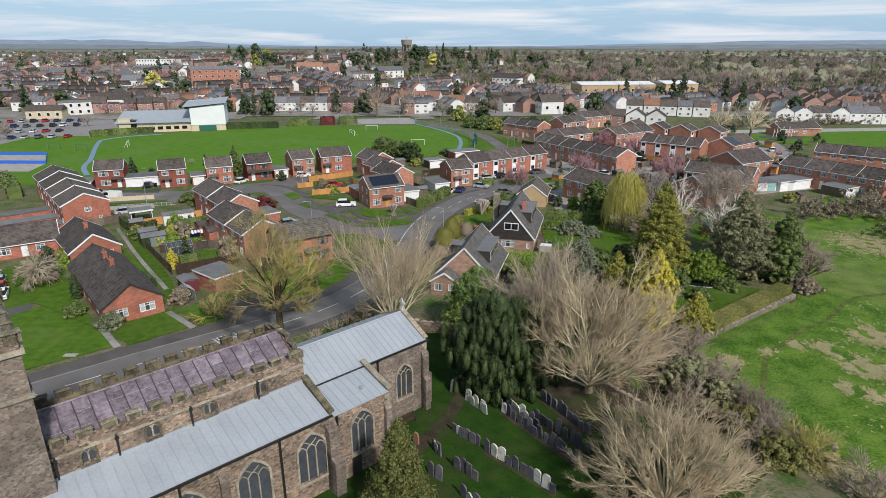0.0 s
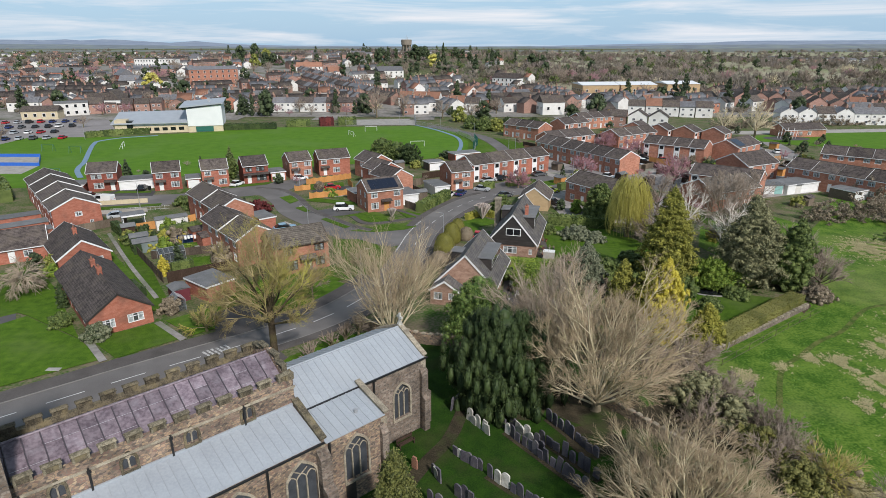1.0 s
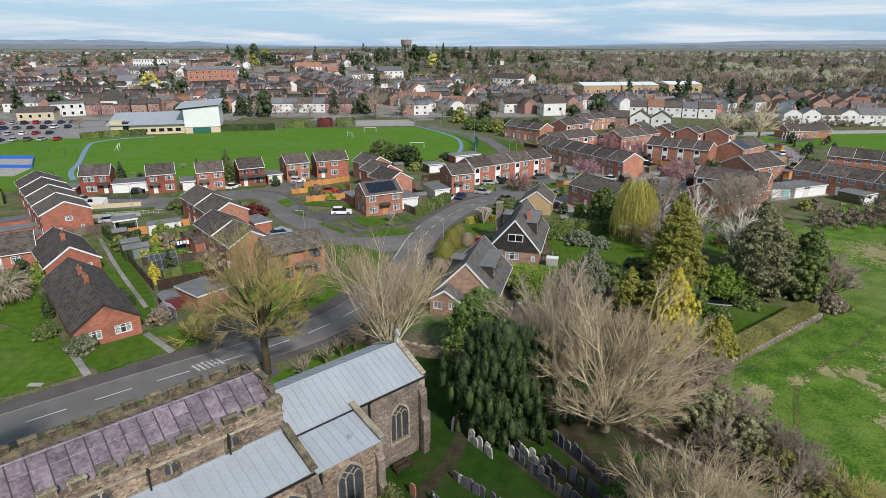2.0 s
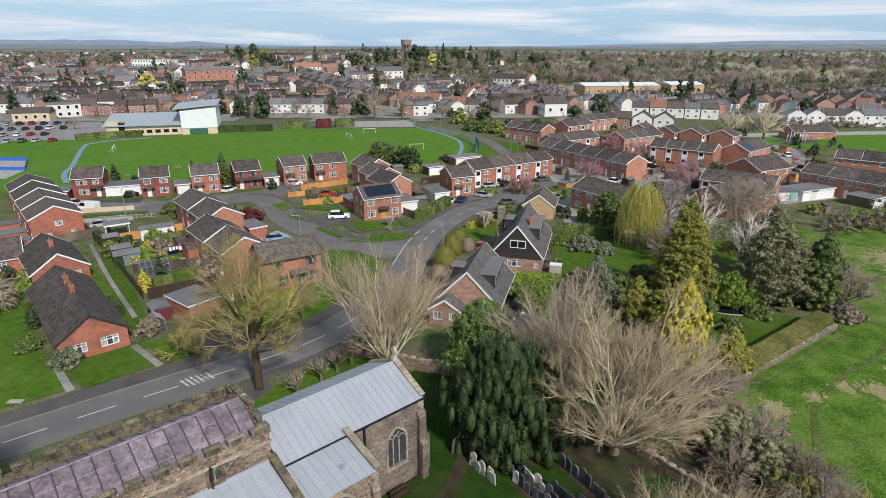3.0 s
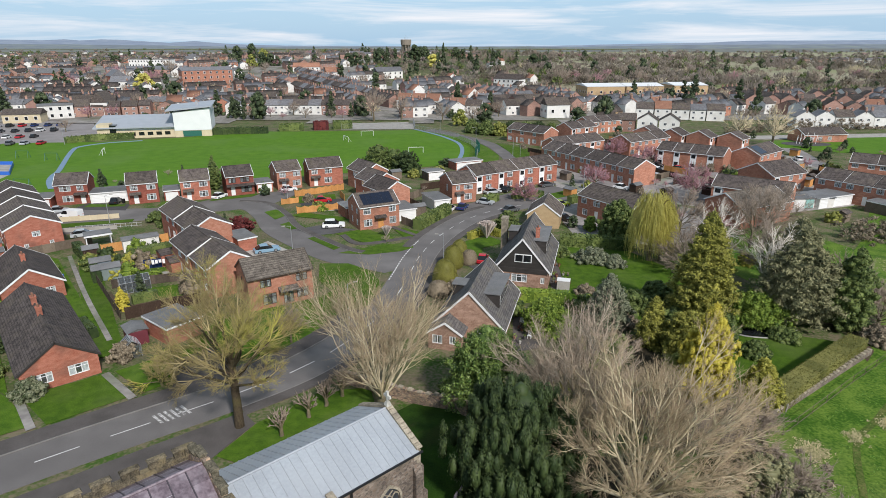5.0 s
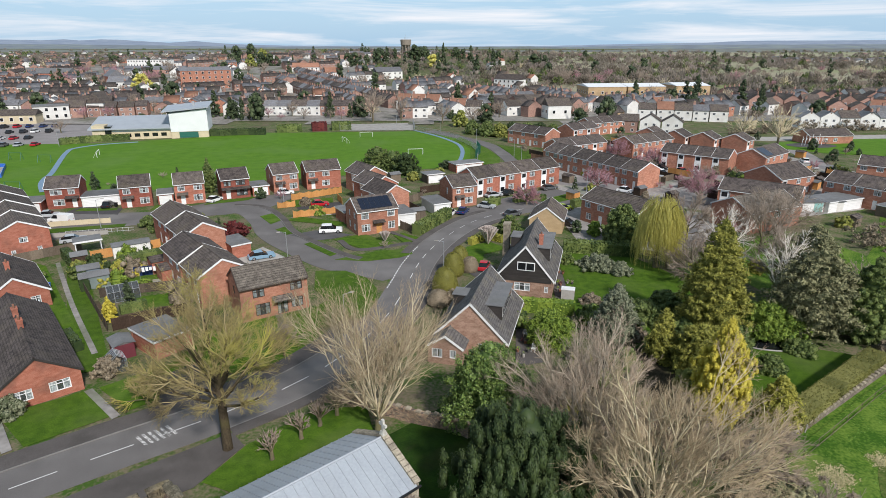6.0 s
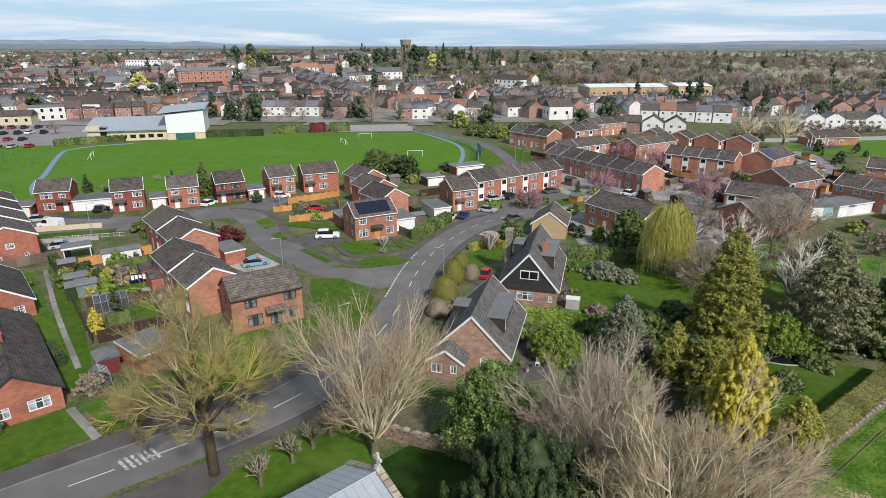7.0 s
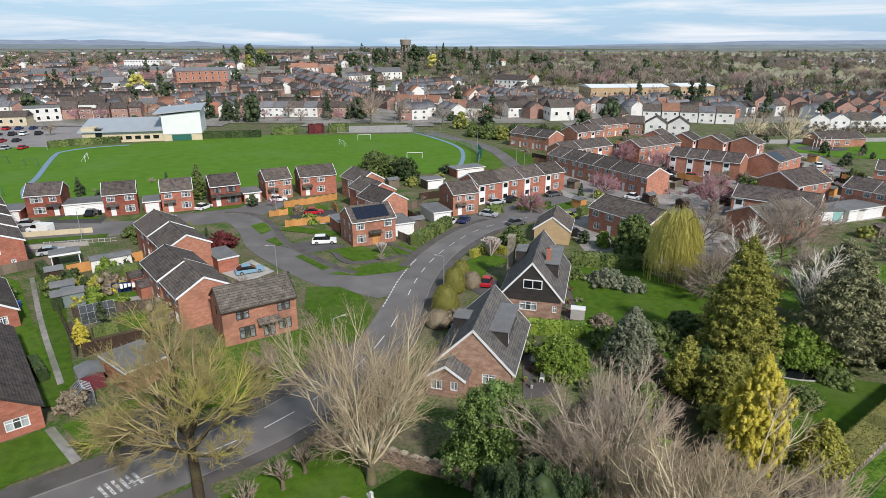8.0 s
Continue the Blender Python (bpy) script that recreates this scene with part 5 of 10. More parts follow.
def garage(label, m, w, d, hgt, walls, doormat=M_WHITE, roof=M_FELT, group=""):
    """A flat-roofed garage with an up-and-over door and a white fascia."""
    g = thing("garage", label, "garage", m, group)
    a = Geo()
    panel(a, (0, 0, 0), X, w, hgt, [(0.3, 0.05, w - 0.3, 2.1)], Y_)
    panel(a, (0, d, 0), X, w, hgt, [], (0, -1, 0))
    panel(a, (0, 0, 0), Y_, d, hgt, [], X)
    panel(a, (w, 0, 0), Y_, d, hgt, [], (-1, 0, 0))
    part("wall", a, walls, g)
    b = Geo()
    for i in range(13):
        z, k = 0.05 + i * 2.05 / 12, 0.02 * (i % 2)
        b.v += [(0.3, 0.06 - k, z), (w - 0.3, 0.06 - k, z)]
    b.f = [(2 * i, 2 * i + 1, 2 * i + 3, 2 * i + 2) for i in range(12)]
    b.m = [0] * 12
    part("garage_door", b, doormat, g)
    part("roof", Geo().box(-0.15, -0.15, hgt, w + 0.15, d + 0.15, hgt + 0.1), roof, g)
    part("fascia", Geo().box(-0.19, -0.19, hgt - 0.18, w + 0.19, -0.15, hgt + 0.06).box(-0.19, -0.15, hgt - 0.18, -0.15, d + 0.15, hgt + 0.06).box(w + 0.15, -0.15, hgt - 0.18, w + 0.19, d + 0.15, hgt + 0.06), M_WHITE, g)
    return g


BR, OB, DB, FB = M_BRICK
T0, T1, T2, T3, T4 = M_TILE


def solar(x0, x1, eave, ridge, d, n):
    def add(h):
        s, over = (ridge - eave) / (d / 2), 0.0
        for i in range(n):
            a = x0 + (x1 - x0) * i / n + 0.02
            b = x0 + (x1 - x0) * (i + 1) / n - 0.02
            c = [(a, 0.25, eave + 0.25 * s + 0.2), (b, 0.25, eave + 0.25 * s + 0.2), (b, d / 2 - 0.5, ridge - 0.5 * s + 0.2), (a, d / 2 - 0.5, ridge - 0.5 * s + 0.2)]
            part("solar_panel", Geo().hexa([(x, y, z - 0.04) for x, y, z in c] + c), M_SOLAR, h, "blue-black solar panel")
    return add


# detached house on the junction corner
AF = {"f": [(0.8, 3.2, 2.4, 4.5), (6.3, 3.2, 7.9, 4.5), (0.8, 0.7, 2.6, 2.2), (6.4, 0.7, 7.9, 2.2), (3.9, 0.1, 5.1, 2.3, "d")], "l": [(1.2, 3.2, 2.2, 4.4), (4.2, 3.2, 5.0, 4.4), (1.2, 0.8, 2.2, 2.1), (4.2, 0.8, 5.0, 2.2)], "b": STD["b"]}
house("two-storey orange-brick house with dark solar roof", at(-16.6, 130.6, 27.5), 8.6, 7.0, 4.9, 6.9, OB, T0, AF, doormat=M_ORANGEFENCE, porch=(3.1, 5.6, 2.35, 1.0), extra=solar(1.0, 7.6, 4.9, 6.9, 7.0, 6))
# brick house on the near corner
BF = {"f": [(1.7, 3.2, 3.3, 4.4), (6.9, 3.2, 8.6, 4.4), (1.9, 0.5, 3.9, 2.2), (6.9, 0.6, 8.6, 2.1), (4.9, 0.1, 6.4, 2.3)], "l": [(2.8, 3.1, 3.8, 4.4)], "r": [], "b": []}
house("orange-brick house with dark windows and lichened tiled roof", at(-27.2, 92.6, 32.2), 9.4, 6.2, 4.9, 6.9, OB, T3, BF, frame=M_BROWNFRAME, barge=M_BROWNFRAME, porch=(4.2, 7.0, 2.4, 1.2))


def dormer(h, x0, x1, y0, y1, z0, z1, face, mat=M_FELT, cheeks=M_BLACKWOOD):
    """A flat-roofed dormer on a slope; face tells which long side holds its windows."""
    g = Geo().box(x0, min(y0, y1), z0, x1, max(y0, y1), z1)
    d = part("dormer", g, cheeks, h)
    part("dormer_roof", Geo().box(x0 - 0.15, min(y0, y1) - 0.15, z1, x1 + 0.15, max(y0, y1) + 0.15, z1 + 0.12), mat, d)
    y = y0 if face < 0 else y1
    part("window", Geo().box(x0 + 0.2, y - 0.03, z0 + 0.35, x1 - 0.2, y + 0.03, z1 - 0.2), M_WHITE, d)
    n = max(2, int((x1 - x0) / 1.1))
    for i in range(n):
        a = x0 + 0.3 + (x1 - x0 - 0.6) * i / n
        part("pane", Geo().box(a, y - 0.04, z0 + 0.45, a + (x1 - x0 - 0.6) / n - 0.1, y + 0.04, z1 - 0.3), M_CARGLASS, d)


def chalet_near(h):
    dormer(h, 3.0, 10.4, 0.9, 3.9, 3.9, 5.7, -1)
    dormer(h, 6.2, 8.4, 6.2, 7.9, 3.6, 5.2, 1)
    # porch gable in front of the western half
    g = Geo()
    panel(g, (-2.6, 4.6, 0), Y_, 4.2, 2.3, [(0.7, 0.9, 1.5, 2.0), (2.4, 0.8, 3.7, 2.0)], X)
    panel(g, (-2.6, 4.6, 0), X, 2.6, 2.3, [], Y_)
    panel(g, (-2.6, 8.8, 0), X, 2.6, 2.3, [], (0, -1, 0))
    g.face([(-2.6, 4.6, 2.3), (-2.6, 6.7, 3.7), (-2.6, 8.8, 2.3)])
    w = part("porch_wall", g, M_PINKBRICK, h)
    for q in ((0.7, 0.9, 1.5, 2.0), (2.4, 0.8, 3.7, 2.0)):
        window_in(w, (-2.6, 4.6, 0), Y_, X, q, trans=False)
    gable_roof(h, 3.9, 4.2, 2.3, 3.7, T4, x0=-2.6, y0=4.6, name="porch_roof", fascia=False)


CH_L = {"l": [(1.7, 0.7, 3.1, 1.9), (5.2, 3.0 - 0.5, 5.7, 3.3 - 0.75)], "f": [(2, 0.9, 3.6, 2.1), (6, 0.1, 6.9, 2.1, "d"), (9, 0.9, 11, 2.1)], "r": [], "b": [(3, 0.9, 4.4, 2.1)]}
house("weathered pink-brick chalet bungalow with steep dark roof", at(7.4, 82.4, 74.8), 12.8, 8.6, 2.6, 7.0, M_PINKBRICK, T4, {"l": [(1.7, 0.7, 3.2, 1.9)], "f": CH_L["f"], "b": CH_L["b"]}, extra=chalet_near, category="bungalow", over=0.45)


def chalet_far(h):
    dormer(h, 4.0, 12.0, 0.8, 3.6, 4.6, 6.6, -1)
    dormer(h, 9.5, 12.5, 6.2, 7.6, 4.6, 6.2, 1)
    part("gable_window", Geo().box(-0.13, 2.6, 4.3, -0.02, 5.2, 5.6), M_WHITE, h, "white-framed bedroom window")
    for i in range(2):
        part("pane", Geo().box(-0.15, 2.72 + i * 1.24, 4.42, -0.1, 3.84 + i * 1.24, 5.48), M_CARGLASS, h)
    chimney(h, 5.5, 2.4, 6.0, 8.3, M_BRICK[0], 1, 0.35)
    part("stone_chimney", Geo().box(11.0, 8.2, 0, 12.6, 9.2, 7.6).box(10.9, 8.1, 7.6, 12.7, 9.3, 7.85), M_ASHLAR, h, "broad pale stone chimney breast")


house("chalet bungalow with black boarded gable and dark roof", at(16.1, 100.2, 75), 15.0, 8.2, 3.2, 8.0, M_PINKBRICK, T4, {"l": [(3.2, 1.0, 5.6, 2.3), (0.5, 1.0, 1.1, 2.0)], "f": [(3, 0.9, 5, 2.1), (8, 0.1, 9, 2.1, "d")]}, upper=M_BLACKWOOD, extra=chalet_far, category="bungalow", over=0.45)
part("gable_boarding", Geo().hexa([(-0.09, 0.1, 2.55), (-0.02, 0.1, 2.55), (-0.02, 8.1, 2.55), (-0.09, 8.1, 2.55), (-0.09, 0.1, 3.3), (-0.02, 0.1, 3.3), (-0.02, 8.1, 3.3), (-0.09, 8.1, 3.3)]), M_BLACKWOOD, bpy.data.objects["house.003"])
house("small buff-brick gabled house with brown tiled roof", at(23.8, 132.0, 74), 8.5, 6.6, 2.8, 5.2, M_BUFF, T0, {}, category="house")

# detached houses before the playing field
for i, (x, y, a, w, br) in enumerate(((-90.0, 150.2, 18, 6.9, DB), (-73.6, 151.0, 25, 6.6, DB), (-62.4, 154.1, 24, 6.6, BR), (-53.2, 158.9, 28, 6.6, DB), (-42.4, 165.3, 30, 6.4, OB), (-35.0, 169.2, 24, 9.0, BR))):
    f = {"f": [(0.7, 3.2, 2.3, 4.4), (4.2, 3.2, 6.1, 4.4), (4.0, 0.7, 6.0, 2.2), (1.2, 0.1, 2.2, 2.2, "d")], "l": [(3, 3.3, 3.6, 4.3)], "b": STD["b"]}
    if i in (0,):
        f["f"] = [(1.0, 3.2, 3.4, 4.4), (4.6, 3.2, 6.0, 4.4), (1.3, 0.7, 3.6, 2.2), (5.1, 0.1, 6.1, 2.2, "d")]
    if i == 3:
        f["f"] = [(0.6, 3.2, 2.3, 4.4), (3.4, 3.2, 5.6, 4.4), (3.4, 0.6, 6.0, 2.2), (1.0, 0.1, 2.0, 2.2, "d")]
    house(("dark red-brick detached house with white windows", "red-brick detached house with white ground-floor porch")[i % 2], at(x, y, a), w, 7.0, 4.9, 6.8, br, T0 if i % 3 else T1, f, frame=M_BROWNFRAME if i == 3 else M_WHITE, porch=(0.4, 2.9, 2.35, 1.1) if i not in (0, 3) else ((3.9, 6.7, 2.35, 1.1) if i == 0 else (0.0, 6.6, 2.4, 1.0)), group="detached houses", extra=None)
# staggered terraces, gable ends to the road
GW = {"l": [(3.0, 3.2, 4.2, 4.2)], "b": [(0.8, 3.1, 2.3, 4.4), (4.2, 3.1, 6.0, 4.4), (0.8, 0.6, 2.4, 2.2), (4.6, 0.1, 5.6, 2.2, "d")], "f": STD["f"]}
for i, (x, y, w) in enumerate(((-44.6, 127.2, 9.5), (-38.5, 119.6, 9.0), (-33.9, 107.4, 9.3), (-28.8, 101.5, 9.0))):
    house("staggered red-brick terrace house with brown tiled roof", at(x, y, 129), w, 7.2, 4.9 if i < 3 else 4.8, 6.8, OB if i else BR, T0 if i != 2 else T1, {"b": GW["b"], "f": GW["f"]}, group="staggered terrace")
for i in range(4):
    house("staggered brick terrace house with white bargeboards", at(-70.2 - i * 6.2 + i * 0.35, 120.6 + i * 6.6 + i * 0.3, 130.6), 8.6, 8.6, 4.9 + 0.12 * i, 6.9 + 0.12 * i, BR, T0, {"l": [(3.4, 3.0, 4.7, 4.0), (1.6, 1.0, 2.3, 1.9), (5.5, 1.0, 6.2, 1.9)] if i == 0 else [], "b": GW["b"]}, group="gabled terrace")
for i, (x, y) in enumerate(((-14.2, 167.5), (-10.6, 156.4), (-7.4, 147.6))):
    house("staggered brick house with dark roof behind new fences", at(x, y, 127), 9.0, 6.8, 4.9, 6.8, BR if i % 2 else OB, T1, {"b": GW["b"]}, group="fenced terrace")
# bungalows by the road
FW = {"l": [(1.1, 0.75, 3.1, 2.0), (4.6, 0.75, 6.3, 2.0)], "b": [(3, 0.8, 4.6, 2.0), (8, 0.8, 9.6, 2.0), (12, 0.1, 13, 2.1, "d"), (16, 0.8, 17.6, 2.0)], "f": [(3, 0.9, 4.4, 2.0), (9, 0.1, 9.9, 2.1, "d"), (14, 0.9, 15.4, 2.0)]}
house("long red-brick bungalow with dark tiled roof", at(-39.5, 76.4, 130.7), 22, 7.6, 2.6, 5.2, BR, T1, FW, stacks=((9.5, 3.8), (13.6, 3.8)), barge=M_BLACKWOOD, category="bungalow")
house("red-brick bungalow with white bargeboards", at(-56.7, 98.4, 131), 14, 7.8, 2.6, 5.2, BR, T1, {"l": [(1.2, 0.8, 2.4, 2.0), (6.0, 0.8, 6.8, 2.0)], "b": [(4, 0.8, 5.5, 2.0)]}, stacks=((5.0, 3.9),), category="bungalow")
house("long red-brick bungalow with moss-flecked roof", at(-93, 86.6, 33.5), 28, 7.4, 2.6, 5.0, BR, T1, {"f": [(12.5, 0.8, 15.5, 2.0), (18.5, 0.8, 20.5, 2.0), (22.0, 0.1, 23.0, 2.1, "d"), (24.2, 0.8, 25.6, 2.0)]}, stacks=((13.5, 3.7),), category="bungalow")
# terrace with white panels across the road
house("brick end house with white windows", at(2.3, 151.6, 24), 6.2, 7.4, 4.9, 6.8, OB, T0, {"f": [(1.0, 3.2, 2.0, 4.3), (3.0, 3.2, 5.4, 4.3), (3.2, 0.7, 5.2, 2.2), (1.2, 0.1, 2.2, 2.2, "d")], "l": [(2.6, 2.6, 3.3, 4.2)]}, porch=(0.6, 3.0, 2.35, 0.9))


def white_panel(h):
    part("white_panel", Geo().box(0.5, -0.05, 0.1, 2.3, -0.01, 4.6), M_WHITE, h, "white boarded wall panel")
    for z in (0.7, 3.3):
        part("panel_window", Geo().box(0.8, -0.09, z, 2.0, -0.04, z + 1.0), M_CARGLASS, h)


def terrace(x, y, a, n, w, d, brick, tile, label, group, panelled=True, step=0.0):
    c, s = math.cos(radians(a)), math.sin(radians(a))
    first = None
    for i in range(n):
        m = at(x + c * w * i - s * step * i, y + s * w * i + c * step * i, a)
        if first is None:
            first = house(label, m, w, d, 4.9, 6.8, brick, tile, {"f": [(3.4, 3.2, 5.2, 4.4), (3.4, 0.7, 5.2, 2.2)] if panelled else STD["f"], "b": STD["b"]}, group=group, extra=white_panel if panelled else None, verge=0.0)
        else:
            copy_thing(first, m)


terrace(8.1, 160.5, 34.0, 4, 7.0, 7.6, BR, T0, "terrace house with white panels beside windows", "parking court terrace")
terrace(31.2, 200.7, -59.8, 6, 6.23, 8.0, OB, T1, "orange-brick terrace house with dark roof", "orange terrace", False)
terrace(37.2, 206.2, 31.7, 3, 6.87, 8.0, OB, T1, "brick terrace house with white panels", "solar row")
terrace(24.8, 245.2, -48.4, 3, 6.0, 8.2, OB, T1, "plain brick terrace house behind the lane", "back terrace", False)
terrace(49.1, 243.8, 34.8, 2, 7.2, 8.0, OB, T1, "brick terrace house with white panels", "upper terrace")
terrace(62.0, 212.1, 33.2, 3, 6.9, 8.2, OB, T0, "brick terrace house with pale windows", "middle terrace", False)
terrace(66.2, 198.9, -39.2, 4, 4.9, 8.4, OB, T1, "panelled brick terrace house with dark roof", "panelled terrace")
for x, y in ((77.0, 233.0), (84.4, 226.6), (92.4, 221.6), (101.6, 217.6)):
    house("staggered brick house with white lower wall", at(x, y, 42), 6.2, 8.4, 4.9, 6.8, OB, T1, {"f": [(0.8, 3.2, 2.4, 4.4), (3.6, 3.2, 5.2, 4.4), (3.6, 0.7, 5.4, 2.1), (1.0, 0.1, 2.0, 2.2, "d")]}, group="stepped row", extra=white_panel)
terrace(60.0, 262.0, 30.0, 4, 6.6, 8.0, OB, T1, "brick terrace house near the bare trees", "northern terrace", False)
house("long brick house with brown tiled roof", at(29.6, 141.8, -57.5), 15, 8.4, 4.9, 6.8, OB, T0, {"f": [(1, 3.2, 2.6, 4.4), (4.5, 3.2, 6.4, 4.4), (8, 3.2, 9.8, 4.4), (1.5, 0.7, 3, 2.1), (5, 0.1, 6, 2.2, "d"), (9, 0.7, 11, 2.1)]})
house("brick house with dark roof behind bare trees", at(62.4, 150.3, -37.7), 16, 8.4, 4.9, 6.8, OB, T1, {"f": [(1, 3.0, 2.6, 4.2), (6, 3.0, 7.6, 4.2), (11, 3.0, 12.6, 4.2), (3, .7, 4.6, 2.1), (9, .7, 10.6, 2.1)]}, extra=white_panel)
house("brick house with white front wall", at(81.4, 159.1, 26.8), 12.8, 10.0, 4.9, 7.4, OB, T1, {"f": [(6, 3.2, 7.6, 4.4), (10, 3.2, 11.4, 4.4), (6, .7, 7.6, 2.1), (10, .7, 11.4, 2.1)]}, extra=white_panel)
house("low brick house with lichened roof", at(60.6, 131.4, 26), 15.2, 9.4, 4.4, 6.6, OB, T3, {"f": [(2, 2.6, 4, 3.8), (7, 2.6, 9, 3.8), (11.5, 2.6, 13.2, 3.8)]}, category="house")
house("brick house with solar panels and white lower wall", at(92.5, 187.6, 39.8), 15.4, 8.4, 4.9, 6.9, OB, T1, {"f": [(1, 3.2, 2.6, 4.4), (5, 3.2, 6.6, 4.4), (10, 3.2, 12, 4.4), (1, .7, 2.6, 2.1)]}, extra=solar(1.0, 5.4, 4.9, 6.9, 8.4, 3))
terrace(91.7, 159.1, -56.6, 4, 6.3, 8.0, OB, T1, "brick terrace house with dark roof", "eastern terrace", False)
terrace(112.7, 178.7, -39.8, 4, 6.4, 8.0, OB, T1, "brick terrace house with dark roof", "far eastern terrace", False)
house("low brick pavilion beside the play area", at(136.5, 240.5, 8), 18, 9.0, 3.0, 5.0, OB, T1, {"f": [(2, 0.8, 3.6, 2.2), (6, .8, 7.6, 2.2), (10, .8, 11.6, 2.2)]}, category="pavilion")
# garages, carports and outbuildings
for x, y, a, w, d, mt, lab in ((-20.5, 139.0, 30, 6.2, 5.5, BR, "double brick garage with white doors"), (-9.5, 137.2, 24, 4.2, 7, M_RENDER, "pale rendered garage with flat roof"), (-1.8, 145.5, 24, 4.0, 7.5, M_RENDER, "white garage with grey flat roof"),
                              (-83.0, 151.8, 22, 8.6, 6.0, M_RENDER, "open carport with pale flat roof"), (-66.6, 154.2, 24, 3.4, 6, DB, "narrow brick garage beside a house"), (-46.8, 162.2, 28, 4.0, 6, BR, "brick garage with white door"),
                              (-34.2, 119.6, 129, 6.0, 3.4, BR, "low brick garage with flat roof"), (-36.2, 111.2, 129, 5.0, 3.2, BR, "flat-roofed brick garage below the terrace"),
                              (-39.0, 86.2, -38, 6.0, 4.6, OB, "small orange-brick garage below the trees"), (-76.5, 113.5, 220, 9, 3, BR, "low brick garage block"), (-80.5, 118.5, 220, 10, 3.4, BR, "low brick garage block"), (-85.5, 124.0, 220, 11, 3.4, BR, "low brick garage block"),
                              (-93.5, 146.5, 18, 4, 6, DB, "brick garage beside a detached house"), (86, 147, 22, 11, 6, M_RENDER, "white garage block with flat roof"), (4, 190, 26, 9, 5, BR, "low brick outbuilding by hedges"), (-4, 176, 26, 5, 4, M_FENCE, "timber outbuilding behind hedges"), (98, 140, 26, 10, 6, M_FENCE, "timber barn with dark roof")):
    garage(lab, at(x, y, a), w, d, 2.5, mt, doormat=M_WHITE if mt is not OB else M_BRICK[0])
# ---------------------------------------------------------------- trees
def grid_mesh(name, v, f, mats, mi=None, smooth=False):
    """A mesh from arrays of corners and equal-sided faces."""
    me = bpy.data.meshes.new(name)
    k = f.shape[1]
    me.vertices.add(len(v))
    me.vertices.foreach_set("co", np.asarray(v, np.float32).ravel())
    me.loops.add(f.size)
    me.loops.foreach_set("vertex_index", f.astype(np.int32).ravel())
    me.polygons.add(len(f))
    me.polygons.foreach_set("loop_start", np.arange(0, f.size, k, dtype=np.int32))
    for m in (mats if isinstance(mats, (list, tuple)) else [mats]):
        me.materials.append(m)
    if smooth:
        me.polygons.foreach_set("use_smooth", np.ones(len(f), bool))
    me.update(calc_edges=True)
    return me


def unit(a):
    return a / np.maximum(np.linalg.norm(a, axis=-1, keepdims=True), 1e-9)


def tubes(P, Rr, sides):
    """Tubes along many lines at once: P is (n, k, 3), Rr is (n, k)."""
    n, k, _ = P.shape
    d = unit(P[:, -1] - P[:, 0])
    ref = np.where(np.abs(d[:, 2:3]) < 0.9, np.array([[0, 0, 1.0]]), np.array([[1.0, 0, 0]]))
    a = unit(np.cross(d, ref))
    b = np.cross(d, a)
    w = np.arange(sides) * 2 * np.pi / sides
    ring = a[:, None, None, :] * np.cos(w)[None, None, :, None] + b[:, None, None, :] * np.sin(w)[None, None, :, None]
    V = P[:, :, None, :] + ring * Rr[:, :, None, None]
    idx = np.arange(n * k * sides).reshape(n, k, sides)
    nxt = np.roll(idx, -1, axis=2)
    F = np.stack([idx[:, :-1], nxt[:, :-1], nxt[:, 1:], idx[:, 1:]], -1).reshape(-1, 4)
    return V.reshape(-1, 3), F


def thorns(P, Rr):
    """Pointed three-sided twigs from the first to the last point of many lines."""
    a0, b0 = P[:, 0], P[:, -1]
    d = unit(b0 - a0)
    u = unit(np.cross(d, np.where(np.abs(d[:, 2:3]) < 0.9, np.array([[0, 0, 1.0]]), np.array([[1.0, 0, 0]]))))
    w = np.cross(d, u)
    r = Rr[:, :1]
    V = np.stack([a0 + u * r, a0 - u * r * 0.5 + w * r * 0.87, a0 - u * r * 0.5 - w * r * 0.87, b0], 1).reshape(-1, 3)
    i = np.arange(len(a0))[:, None, None] * 4
    F = (i + np.array([(0, 1, 3), (1, 2, 3), (2, 0, 3)])[None]).reshape(-1, 3)
    return V, F


